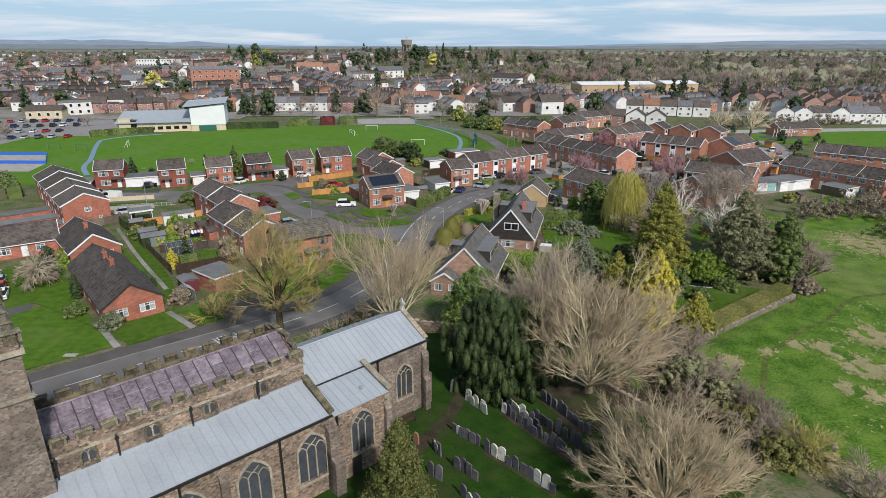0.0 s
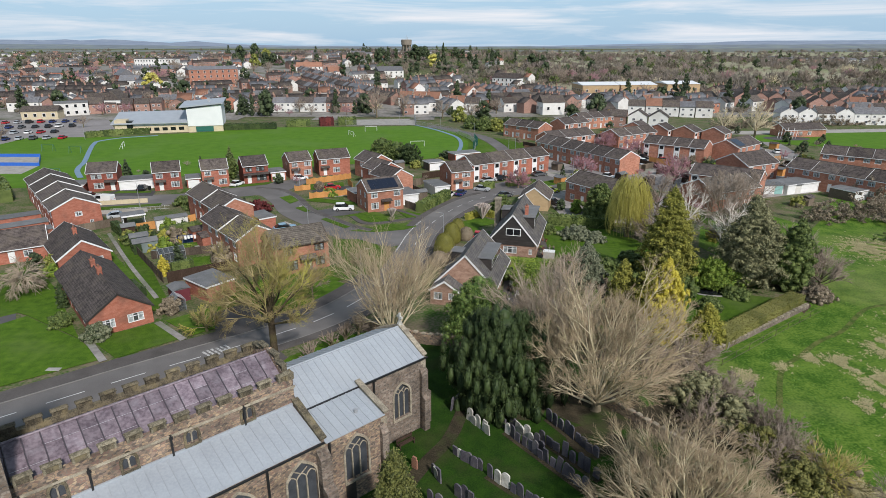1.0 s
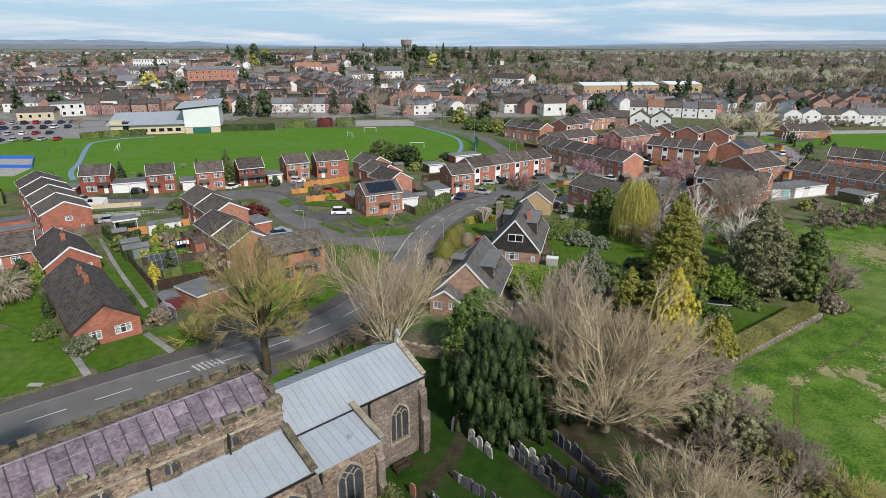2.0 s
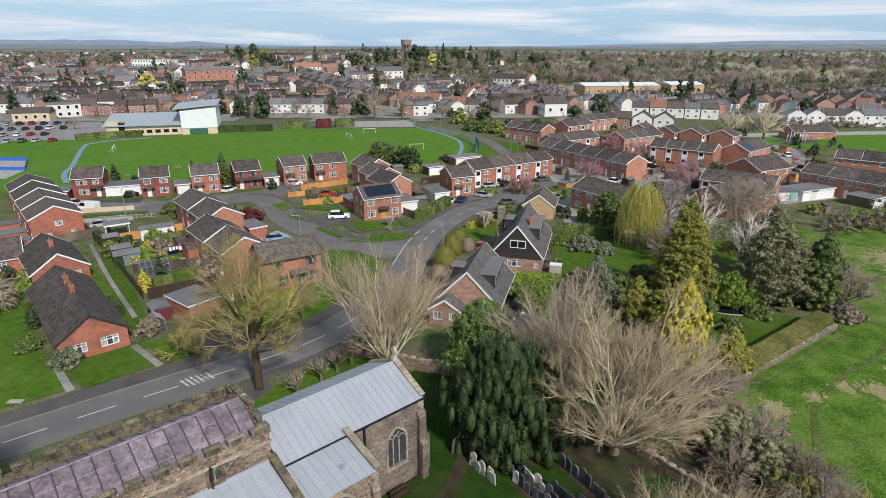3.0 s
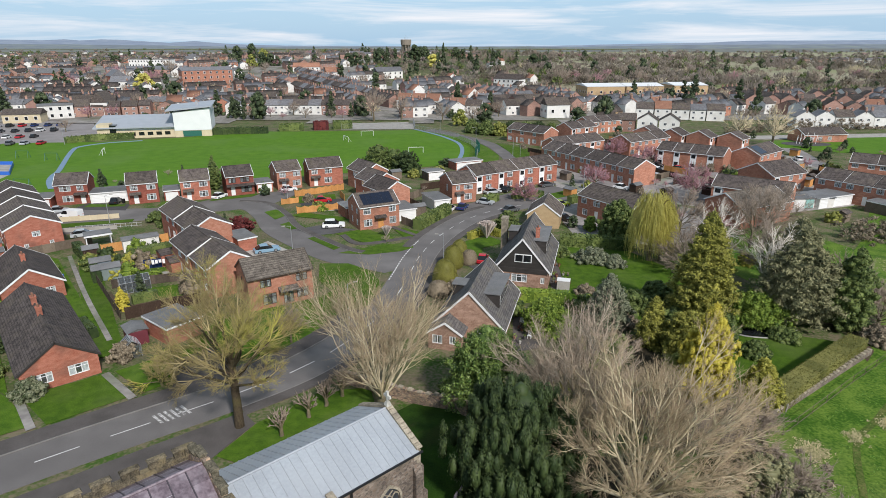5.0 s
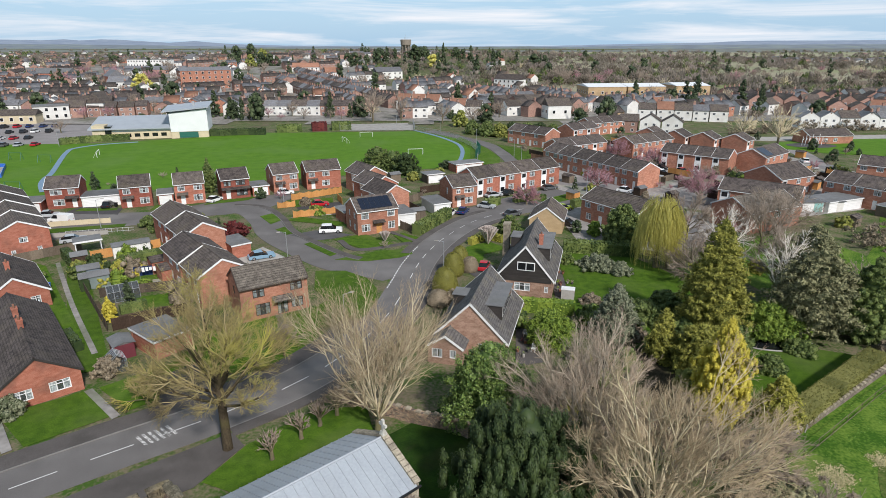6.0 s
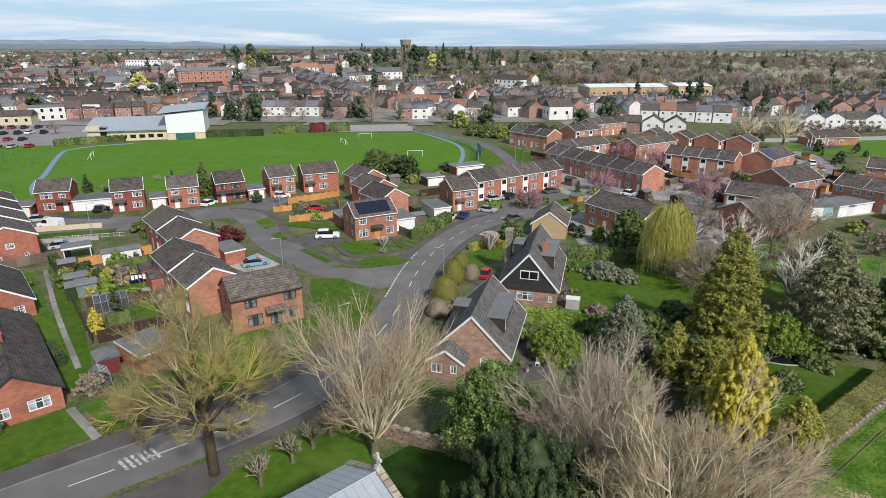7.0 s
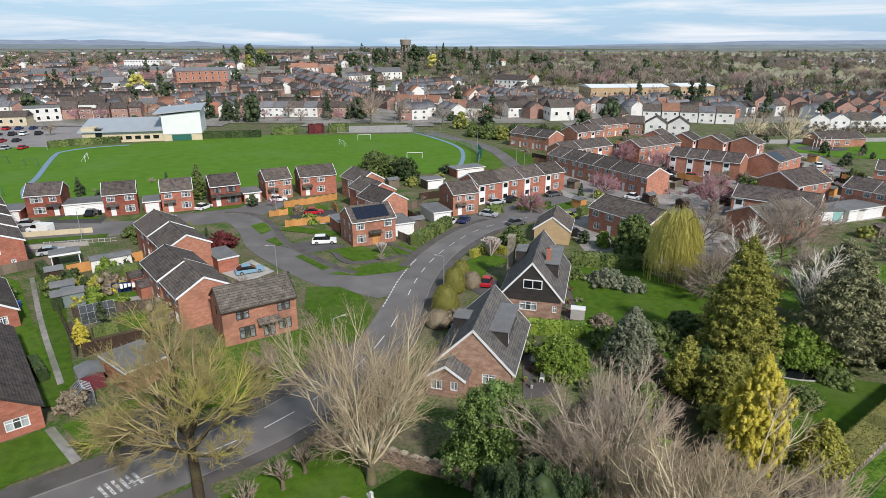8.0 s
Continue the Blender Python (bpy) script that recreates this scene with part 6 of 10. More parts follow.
def grow(rng, start, dirs, length, radius, levels, up=0.15, wob=0.12):
    """Branches level by level. Each level: children a branch, from, to (shares of the parent), angle, length ratio, radius ratio, sides, segments."""
    out = []
    S, D, Ln, Rd = start, unit(dirs), length, radius
    for li, (kids, fr, to, ang, ratio, rr, sides, seg, _) in enumerate(levels + [(0, 0, 0, 0, 0, 0, 3, 1, 0)] if not isinstance(levels[-1], int) else levels):
        sides, seg = (levels[li - 1][6], levels[li - 1][7]) if li else (7, 4)
        n = len(S)
        k = seg + 1
        P = np.zeros((n, k, 3))
        P[:, 0] = S
        d = D.copy()
        for s in range(1, k):
            P[:, s] = P[:, s - 1] + d * (Ln / seg)[:, None]
            d = unit(d + rng.normal(0, wob, (n, 3)) + np.array([0, 0, up]) / seg)
        taper = np.linspace(1, 0.55 if li < len(levels) else 0.35, k)
        out.append((P, Rd[:, None] * taper[None, :], sides))
        if li == len(levels):
            break
        t = rng.uniform(fr, to, (n, kids))
        t[:, 0] = 0.98
        pos = t * seg
        i0 = np.minimum(pos.astype(int), seg - 1)
        f = (pos - i0)[..., None]
        ar = np.arange(n)[:, None]
        Q = P[ar, i0] * (1 - f) + P[ar, i0 + 1] * f
        dd = unit(P[ar, i0 + 1] - P[ar, i0])
        side = unit(np.cross(dd, rng.normal(0, 1, dd.shape)))
        th = np.radians(np.abs(rng.normal(ang, ang * 0.3, (n, kids))))[..., None]
        th[:, 0] *= 0.5
        ND = dd * np.cos(th) + side * np.sin(th)
        S = Q.reshape(-1, 3)
        D = unit(ND.reshape(-1, 3))
        Ln = (Ln[:, None] * ratio * rng.uniform(0.7, 1.25, (n, kids)) * (1.15 - 0.3 * t)).ravel()
        Rd = np.maximum((Rd[:, None] * rr * np.ones((n, kids))).ravel(), 0.009)
    return out


def bare_tree(label, x, y, z, seed, trunk_h, trunk_r, limbs, limb_len, limb_ang, levels, twig, bark=None, up=0.2, limb_r=0.45, base_ang=0.0, scatter=0.3, group="", category="bare tree", wob=0.12, lean=(0, 0), fan=0.5, flat=0.0):
    """A leafless tree: a tapered trunk, limbs, and many forking twigs."""
    rng = np.random.default_rng(seed)
    tree = thing("tree", label, category, pose(x, y, z), group)
    top = Vector((lean[0], lean[1], trunk_h))
    pts = [Vector((0, 0, -0.4)), Vector((0, 0, 0.15)), top * 0.35 + Vector((rng.normal(0, .06), rng.normal(0, .06), 0)), top * 0.7, top]
    part("trunk", Geo().tube(pts, [trunk_r * 1.5, trunk_r * 1.15, trunk_r, trunk_r * 0.9, trunk_r * 0.75], 9), bark or M_BARK, tree, smooth=True)
    az = np.arange(limbs) * 2.399 + rng.uniform(0, 6)
    pol = np.radians(base_ang + (limb_ang - base_ang) * ((np.arange(limbs) + 0.5) / limbs) ** fan)
    D = np.stack([np.sin(pol) * np.cos(az), np.sin(pol) * np.sin(az), np.cos(pol)], 1)
    hgt = 1 - scatter * (np.arange(limbs) + 0.5) / limbs
    S = np.array(top)[None, :] * hgt[:, None]
    Ln = limb_len * (1 - flat * pol / np.radians(limb_ang)) * rng.uniform(0.85, 1.15, limbs)
    Rd = np.full(limbs, trunk_r * limb_r)
    lev = grow(rng, S, D, Ln, Rd, levels, up, wob)
    for i, (P, Rr, sides) in enumerate(lev):
        if i == 0:
            for j in range(len(P)):
                v, f = tubes(P[j:j + 1], Rr[j:j + 1], 6)
                part("limb", grid_mesh("limb", v, f, M_TWIG[twig] if twig in ("pale", "white", "ash") else bark or M_BARK), None, tree)
    V, F, off = [], [], 0
    fine = 2 if len(lev) > 4 else 1
    for P, Rr, sides in lev[1:-fine]:
        v, f = tubes(P, Rr, sides)
        V.append(v)
        F.append(f + off)
        off += len(v)
    tagged(part("crown", grid_mesh("crown", np.concatenate(V), np.concatenate(F), M_TWIG[twig]), None, tree), kind="stuff")
    v, f = thorns(np.concatenate([lv[0][:, [0, -1]] for lv in lev[-fine:]]), np.concatenate([lv[1][:, :1] for lv in lev[-fine:]]))
    tagged(part("twig_spray", grid_mesh("twig_spray", v, f, M_TIP.get(twig, M_TWIG[twig])), None, tree), kind="stuff")
    return tree


def leaves(rng, C, Rx, Rz, n, size, long=1.0, shell=(0.74, 1.28), droop=0.0):
    """Leaf faces over the skins of many lobes: C (m, 3) middles, Rx and Rz (m) radii, n leaves a lobe."""
    m = len(C)
    d = unit(rng.normal(0, 1, (m, n, 3)))
    d[..., 2] = np.where(d[..., 2] < -0.55, -d[..., 2], d[..., 2])
    r = rng.uniform(*shell, (m, n, 1))
    P = C[:, None, :] + d * r * np.stack([Rx, Rx, Rz], 1)[:, None, :]
    nrm = unit(d + rng.normal(0, 0.55, d.shape) + np.array([0, 0, 0.25]))
    a = unit(np.cross(nrm, rng.normal(0, 1, d.shape) * (1 - droop) + np.array([0, 0, 1.0]) * droop))
    b = np.cross(nrm, a)
    s = size * rng.uniform(0.6, 1.35, (m, n, 1))
    a, b = a * s * 0.5, b * s * 0.5 * long
    V = np.stack([P - a - b * 0.6, P + a * 0.75 - b * 0.25, P + a * 0.2 + b, P - a * 0.8 + b * 0.3], 2).reshape(-1, 3)
    F = np.arange(len(V)).reshape(-1, 4)
    return V, F


def cores(C, Rx, Rz, k=0.78):
    """A low dark body inside each lobe, so that light does not pass straight through."""
    h = (1 + 5 ** 0.5) / 2
    o = unit(np.array([(-1, h, 0), (1, h, 0), (-1, -h, 0), (1, -h, 0), (0, -1, h), (0, 1, h), (0, -1, -h), (0, 1, -h), (h, 0, -1), (h, 0, 1), (-h, 0, -1), (-h, 0, 1)], float)) * k
    V = (C[:, None, :] + o[None] * np.stack([Rx, Rx, Rz], 1)[:, None, :]).reshape(-1, 3)
    f = np.array([(0, 11, 5), (0, 5, 1), (0, 1, 7), (0, 7, 10), (0, 10, 11), (1, 5, 9), (5, 11, 4), (11, 10, 2), (10, 7, 6), (7, 1, 8), (3, 9, 4), (3, 4, 2), (3, 2, 6), (3, 6, 8), (3, 8, 9), (4, 9, 5), (2, 4, 11), (6, 2, 10), (8, 6, 7), (9, 8, 1)])
    F = (np.arange(len(C))[:, None, None] * 12 + f[None]).reshape(-1, 3)
    return V, F


def crown_of(parent, C, Rx, Rz, n, size, mat, rng, long=1.0, name="crown", shell=(0.74, 1.28), droop=0.0, core=0.9):
    V, F = leaves(rng, C, Rx, Rz, n, size, long, shell, droop)
    tagged(part(name, grid_mesh(name, V, F, mat), None, parent), kind="stuff")
    V, F = cores(C, Rx, Rz, core)
    tagged(part("inner_" + name, grid_mesh("inner_" + name, V, F, mat), None, parent), kind="stuff")


def lobes_on(rng, m, shape, rx, rz, jitter=0.15):
    """Lobe middles over a crown: shape(t) gives its radius at the share t of its height; returns points in the unit of metres given there."""
    t = rng.uniform(0, 1, m)
    w = np.array([shape(v) for v in t])
    keep = rng.uniform(0, 1, m) < (w / max(w.max(), 1e-6)) * 0.85 + 0.15
    t, w = t[keep], w[keep]
    az = rng.uniform(0, 2 * np.pi, len(t))
    r = w * rng.uniform(0.62, 1.0, len(t)) * (1 + rng.normal(0, jitter, len(t)))
    return t, np.stack([r * np.cos(az), r * np.sin(az)], 1)


def evergreen(label, x, y, z, height, radius, leaf, seed, shape="cone", lobes=160, per=90, size=0.28, low=0.03, lobe=0.62, tall=1.0, long=1.3, droop=0.0, loose=False, category="tree", group="", name="tree", trunk=True, squash=(1, 1)):
    """An evergreen or leafy shrub: a trunk and a crown of leafy lobes with an uneven outline."""
    rng = np.random.default_rng(seed)
    tree = thing(name, label, category, pose(x, y, z), group)
    forms = {"cone": lambda t: radius * (1 - t) ** 0.8 * (0.35 + min(1, t * 6) * 0.65), "ogive": lambda t: radius * (1 - t ** 1.6) ** 0.8 * (0.72 + 0.28 * min(1, t * 3)), "column": lambda t: radius * max(0.05, (1 - t ** 3)) * (0.7 + 0.3 * min(1, t * 4)), "dome": lambda t: radius * math.sqrt(max(0.02, 1 - t ** 2.2)) * (0.8 + 0.2 * min(1, t * 5)), "ball": lambda t: radius * math.sqrt(max(0.03, 1 - (2 * t - 1) ** 2)), "egg": lambda t: radius * math.sqrt(max(0.03, 1 - (1.4 * t - 0.42) ** 2)), "spread": lambda t: radius * (0.5 + 0.5 * math.sin(math.pi * min(1, t * 1.1))) * (1 - t ** 4 * 0.7)}
    t, xy = lobes_on(rng, lobes, forms[shape], radius, height)
    C = np.concatenate([xy * np.array(squash), (height * (low + (1 - low) * t * 0.97))[:, None]], 1)
    Rx = lobe * rng.uniform(0.7, 1.3, len(C)) * (1 - 0.35 * t)
    Rz = Rx * tall
    body = np.stack([np.zeros(14), np.zeros(14), height * (low + (0.94 - low) * np.linspace(0, 1, 14))], 1)
    br = np.array([max(0.12, forms[shape](v) * (0.3 if shape == "spread" else 0.72)) for v in np.linspace(0, 1, 14)])
    if trunk:
        part("trunk", Geo().tube([(0, 0, -0.3), (0, 0, height * 0.4), (0, 0, height * 0.85)], [0.03 * height, 0.02 * height, 0.01 * height], 7), M_BARK, tree)
    crown_of(tree, C, Rx, Rz, per, size, M_LEAF[leaf], rng, long, droop=droop, shell=(0.45, 1.6) if loose else (0.74, 1.28), core=0.6 if loose else 0.9)
    V, F = cores(body, br, np.full(14, height / 10), 0.95)
    tagged(part("inner_crown", grid_mesh("inner_crown", V, F, M_LEAF[leaf]), None, tree), kind="stuff")
    return tree


def clipped_dome(label, x, y, h, r, leaf, seed):
    """A clipped topiary dome: a smooth body under a close skin of small leaves."""
    rng = np.random.default_rng(seed)
    b = thing("shrub", label, "shrub", pose(x, y, level(x, y)), "topiary domes")
    t = np.linspace(0, 1, 9)
    prof = r * np.sqrt(np.maximum(0.0, 1 - t ** 2.6)) * (0.86 + 0.14 * np.minimum(1, t * 4))
    part("body", Geo().tube([(0, 0, h * float(v) * 0.97) for v in t], [max(0.05, float(p) * 0.95) for p in prof], 16), M_LEAF[leaf], b, smooth=True)
    n = int(2600 * r * h / 6)
    v = rng.uniform(0, 1, n)
    az = rng.uniform(0, 6.3, n)
    q = np.interp(v, t, prof) * rng.uniform(0.96, 1.04, n)
    P = np.stack([q * np.cos(az), q * np.sin(az), h * v], 1)
    A = unit(rng.normal(0, 1, (n, 3)))
    B = unit(np.cross(A, rng.normal(0, 1, (n, 3))))
    z = 0.04 * rng.uniform(0.6, 1.4, (n, 1))
    V = np.stack([P - A * z - B * z, P + A * z - B * z, P + A * z + B * z, P - A * z + B * z], 1).reshape(-1, 3)
    tagged(part("leaves", grid_mesh("leaves", V, np.arange(len(V)).reshape(-1, 4), M_LEAF[leaf]), None, b), kind="stuff")


def hedge(label, pts, w, h, leaf, seed, size=0.2, dens=26, z=None, name="hedge", clipped=True):
    """A clipped hedge along a line: a leafy skin over a solid inner body."""
    rng = np.random.default_rng(seed)
    line = smooth_line(pts, 5)
    nn = sides_of(line)
    V, F, off = [], [], 0
    g = Geo()
    for i in range(len(line) - 1):
        a, b = line[i], line[i + 1]
        L = float(np.hypot(*(b - a)))
        z0 = level(*a)
        n = int(L * (w + 2 * h) * dens / 2)
        s, q = rng.uniform(0, 1, n), rng.uniform(0, 1, n)
        peri = q * (w + 2 * h)
        wob = 1 + rng.normal(0, 0.018, n)
        off_w = np.where(peri < h, -w / 2, np.where(peri > h + w, w / 2, peri - h - w / 2)) * wob
        zz = np.where(peri < h, peri, np.where(peri > h + w, w + 2 * h - peri, h)) * wob
        if not clipped:
            zz = zz * rng.uniform(0.75, 1.15, n)
        P = np.stack([a[0] + (b - a)[0] * s + nn[i][0] * off_w, a[1] + (b - a)[1] * s + nn[i][1] * off_w, z0 + zz], 1)
        A = unit(rng.normal(0, 1, (n, 3)))
        B = unit(np.cross(A, rng.normal(0, 1, (n, 3))))
        sz = size * rng.uniform(0.6, 1.4, (n, 1)) * 0.5
        V.append(np.stack([P - A * sz - B * sz, P + A * sz - B * sz * .5, P + B * sz * 1.3 + A * sz * .4, P - A * sz * .8 + B * sz * .8], 1).reshape(-1, 3))
        p, q2, r, t = [(*(c + m * k * w * 0.47), ) for c, m, k in ((a, nn[i], -1), (b, nn[i + 1], -1), (b, nn[i + 1], 1), (a, nn[i], 1))]
        g.hexa([(*c, z0) for c in (p, q2, r, t)] + [(*c, z0 + h * 0.96) for c in (p, q2, r, t)])
    V = np.concatenate(V)
    hd = thing(name, label, "hedge", pose(0, 0, 0))
    tagged(part("leaves", grid_mesh("leaves", V, np.arange(len(V)).reshape(-1, 4), M_LEAF[leaf]), None, hd), kind="stuff")
    part("body", g, M_LEAF[leaf], hd)
    return hd


def weeping_willow(x, y, height, radius):
    """A weeping willow: trunk, arching limbs, and long hanging yellow withies."""
    rng = np.random.default_rng(60)
    t = thing("tree", "yellow weeping willow in the garden", "tree", pose(x, y, 0))
    part("trunk", Geo().tube([(0, 0, -0.3), (0, 0, 2), (0.2, 0, 5), (0.1, 0.1, 9)], [0.5, 0.4, 0.3, 0.12], 8), M_BARK, t)
    n = 16
    az, pol = np.arange(n) * 2.4, rng.uniform(0.2, 1.0, n)
    S = np.stack([np.zeros(n), np.zeros(n), rng.uniform(4, 8.5, n)], 1)
    D = np.stack([np.sin(pol) * np.cos(az), np.sin(pol) * np.sin(az), np.cos(pol)], 1)
    P = np.stack([S, S + D * 2.2, S + D * 3.6 + np.array([0, 0, 0.3]), S + D * 4.4], 1)
    for j in range(n):
        v, f = tubes(P[j:j + 1], np.array([[0.14, 0.1, 0.07, 0.04]]), 5)
        part("limb", grid_mesh("limb", v, f, M_BARK), None, t)
    m = 5200
    a = rng.uniform(0, 6.3, m)
    q = rng.uniform(0.05, 1, m) ** 0.6
    tier = rng.integers(0, 5, m)
    lump = 1 + 0.22 * np.sin(a * 3 + 1 + tier) + 0.16 * np.sin(a * 7 + tier * 2)
    r = radius * q * lump
    top = height * (0.62 + 0.36 * np.sqrt(np.maximum(0, 1 - q ** 2))) * (1 - 0.09 * tier) + rng.normal(0, 0.5, m)
    ln = rng.uniform(0.8, 3.6, m) * (0.5 + 0.9 * q)
    B = np.stack([r * np.cos(a), r * np.sin(a), top], 1)
    o = np.stack([np.cos(a), np.sin(a), np.zeros(m)], 1)
    Q = np.stack([B, B + o * 0.35 - np.array([0, 0, 1.0]) * (ln * 0.3)[:, None], B + o * 0.45 - np.array([0, 0, 1.0]) * (ln * 0.65)[:, None] + rng.normal(0, .06, (m, 3)), B + o * 0.4 - np.array([0, 0, 1.0]) * ln[:, None] + rng.normal(0, .1, (m, 3))], 1)
    Q[..., 2] = np.maximum(Q[..., 2], 0.6)
    v, f = tubes(Q, np.tile(np.array([[0.022, 0.026, 0.022, 0.01]]), (m, 1)), 3)
    tagged(part("crown", grid_mesh("crown", v, f, M_LEAF["willow"]), None, t), kind="stuff")


def scrub(label, pts, w, h, leaf, seed, n=6):
    """An unclipped belt of scrub along a line: leafy lobes of uneven height with bare gaps."""
    rng = np.random.default_rng(seed)
    line = smooth_line(pts, 8)
    C = []
    for i in range(len(line) - 1):
        L = float(np.hypot(*(line[i + 1] - line[i])))
        k = int(L * n * w / 5)
        f = rng.uniform(0, 1, (k, 1))
        P = line[i] * (1 - f) + line[i + 1] * f + rng.normal(0, w * 0.3, (k, 2))
        C.append(np.concatenate([P, (rng.uniform(0.1, 1, (k, 1)) ** 1.3) * h * (0.6 + 0.4 * math.sin(i * 1.7))], 1))
    C = np.concatenate(C)
    R = rng.uniform(0.4, 0.9, len(C)) * h * 0.2
    b = thing("scrub", label, "scrub", pose(0, 0, 0))
    crown_of(b, C, R, R, 34, 0.22, M_LEAF[leaf], rng, 2.4, core=0.5)


# levels: children, from, to, angle, length ratio, radius ratio, sides, segments, spare
WIDE = [(5, 0.25, 1.0, 30, 0.54, 0.5, 5, 3, 0), (5, 0.25, 1.0, 30, 0.55, 0.52, 4, 3, 0), (6, 0.2, 1.0, 32, 0.56, 0.5, 3, 2, 0), (5, 0.15, 1.0, 36, 0.6, 0.65, 3, 1, 0), (3, 0.2, 1.0, 38, 0.65, 0.9, 3, 1, 0)]
BROOM = [(7, 0.4, 1.0, 25, 0.42, 0.5, 5, 3, 0), (6, 0.3, 1.0, 28, 0.48, 0.5, 4, 2, 0), (6, 0.2, 1.0, 30, 0.55, 0.5, 3, 1, 0), (4, 0.15, 1.0, 32, 0.7, 0.85, 3, 1, 0)]
bare_tree("large budding roadside tree with yellow-green twigs", -20.2, 66.2, 0.0, 11, 7.6, 0.42, 16, 5.9, 76, WIDE, "yellow", bark=M_DARKBARK, up=0.24, limb_r=0.34, base_ang=2, scatter=0.42, wob=0.09, fan=0.75, flat=0.15)
bare_tree("wide bare tree with pale lichen-covered limbs", -6.2, 68.6, 0.1, 12, 2.0, 0.42, 14, 7.6, 46, [(6, 0.25, 1.0, 26, 0.58, 0.48, 5, 3, 0), (6, 0.25, 1.0, 26, 0.56, 0.5, 4, 2, 0), (6, 0.2, 1.0, 28, 0.56, 0.5, 3, 2, 0), (4, 0.15, 1.0, 28, 0.6, 0.75, 3, 1, 0)], "pale", up=0.2, limb_r=0.3, base_ang=5, scatter=0.3, wob=0.08, fan=0.65)
bare_tree("broad bare multi-stemmed tree beside the churchyard wall", 15.2, 53.9, 1.0, 13, 1.4, 0.5, 26, 9.7, 62, BROOM, "pale", wob=0.07, up=0.2, limb_r=0.25, base_ang=2, scatter=0.5, lean=(0.3, 0.4), fan=0.68, flat=0.3)
bare_tree("bare grey-twigged tree behind the yew", 12.3, 62.4, 0.6, 113, 2.2, 0.4, 20, 8.1, 50, BROOM, "ash", wob=0.07, up=0.12, limb_r=0.28, base_ang=3, scatter=0.4, fan=0.66, flat=0.2)
bare_tree("low broad bare multi-stemmed tree in the churchyard corner", 17.5, 37.2, 1.3, 14, 0.7, 0.45, 40, 5.9, 84, BROOM, "pale", wob=0.07, up=0.3, limb_r=0.23, base_ang=3, scatter=0.5, fan=0.62, flat=0.12)
SHRUB = [(6, 0.2, 1.0, 28, 0.6, 0.6, 3, 2, 0), (6, 0.15, 1.0, 30, 0.6, 0.75, 3, 1, 0), (5, 0.1, 1.0, 32, 0.6, 0.9, 3, 1, 0)]
bare_tree("small bare brown-twigged tree on the verge", -19.2, 83.4, 0.05, 215, 2.3, 0.13, 10, 1.9, 62, SHRUB, "grey", limb_r=0.4, up=0.25)
bare_tree("budding willow shrub beside a lawn", -31.2, 73.6, 0, 15, 0.6, 0.16, 11, 2.0, 75, SHRUB, "yellow", limb_r=0.4, category="shrub")
bare_tree("weeping bare grey tree on a lawn", -63.3, 86, 0, 70, 2.6, 0.24, 24, 2.2, 92, SHRUB, "ash", limb_r=0.26, up=-1.1, scatter=0.1)
for i, (x, y, h, r, tw, s) in enumerate(((28.5, 56.5, 0.5, 2.6, "grey", 21), (27, 61, 0.4, 2.6, "grey", 22), (31.5, 51.5, 0.3, 2.2, "grey", 23), (33.5, 45, 0.3, 2.2, "yellow", 24), (30, 47.5, 0.3, 2.4, "grey", 25), (29.5, 64.5, 0.3, 2.4, "grey", 26), (22, 64, 0.6, 2.8, "grey", 27), (35.5, 39, 0.3, 2.2, "grey", 28), (25.5, 52.5, 0.3, 2.2, "grey", 29))):
    bare_tree("tangled grey-brown thicket at the field edge", x, y, level(x, y), s, h, 0.16, 13, r, 82, SHRUB, tw, limb_r=0.35, up=0.1, scatter=0.8, wob=0.25, category="thicket", group="field edge thickets")
for i, (x, y, s) in enumerate(((-13.6, 67.6, 31), (-12.2, 69.6, 32), (-15.6, 64.6, 33), (-10.8, 71.4, 34))):
    bare_tree("dark stubby bare roadside shrub", x, y, level(x, y), s, 1.2, 0.2, 8, 1.3, 40, [(5, 0.3, 1, 22, 0.6, 0.6, 4, 2, 0), (5, 0.2, 1, 26, 0.6, 0.7, 3, 1, 0)], "grey", limb_r=0.5, category="shrub", group="stubby shrubs")
bare_tree("tall white-barked bare birch", 47.6, 96.0, 0, 35, 7.0, 0.2, 10, 3.6, 42, [(6, 0.2, 1, 30, 0.5, 0.5, 4, 3, 0), (5, 0.2, 1, 30, 0.55, 0.6, 3, 2, 0), (4, 0.2, 1, 30, 0.6, 0.7, 3, 1, 0)], "white", bark=M_TWIG["white"], limb_r=0.4, scatter=0.7)
bare_tree("bare birch behind the conifers", 45.0, 108.0, 0, 36, 6.0, 0.2, 10, 4.2, 48, [(6, 0.2, 1, 30, 0.5, 0.5, 4, 3, 0), (5, 0.2, 1, 30, 0.55, 0.6, 3, 2, 0), (4, 0.2, 1, 30, 0.6, 0.7, 3, 1, 0)], "white", limb_r=0.4, scatter=0.7)
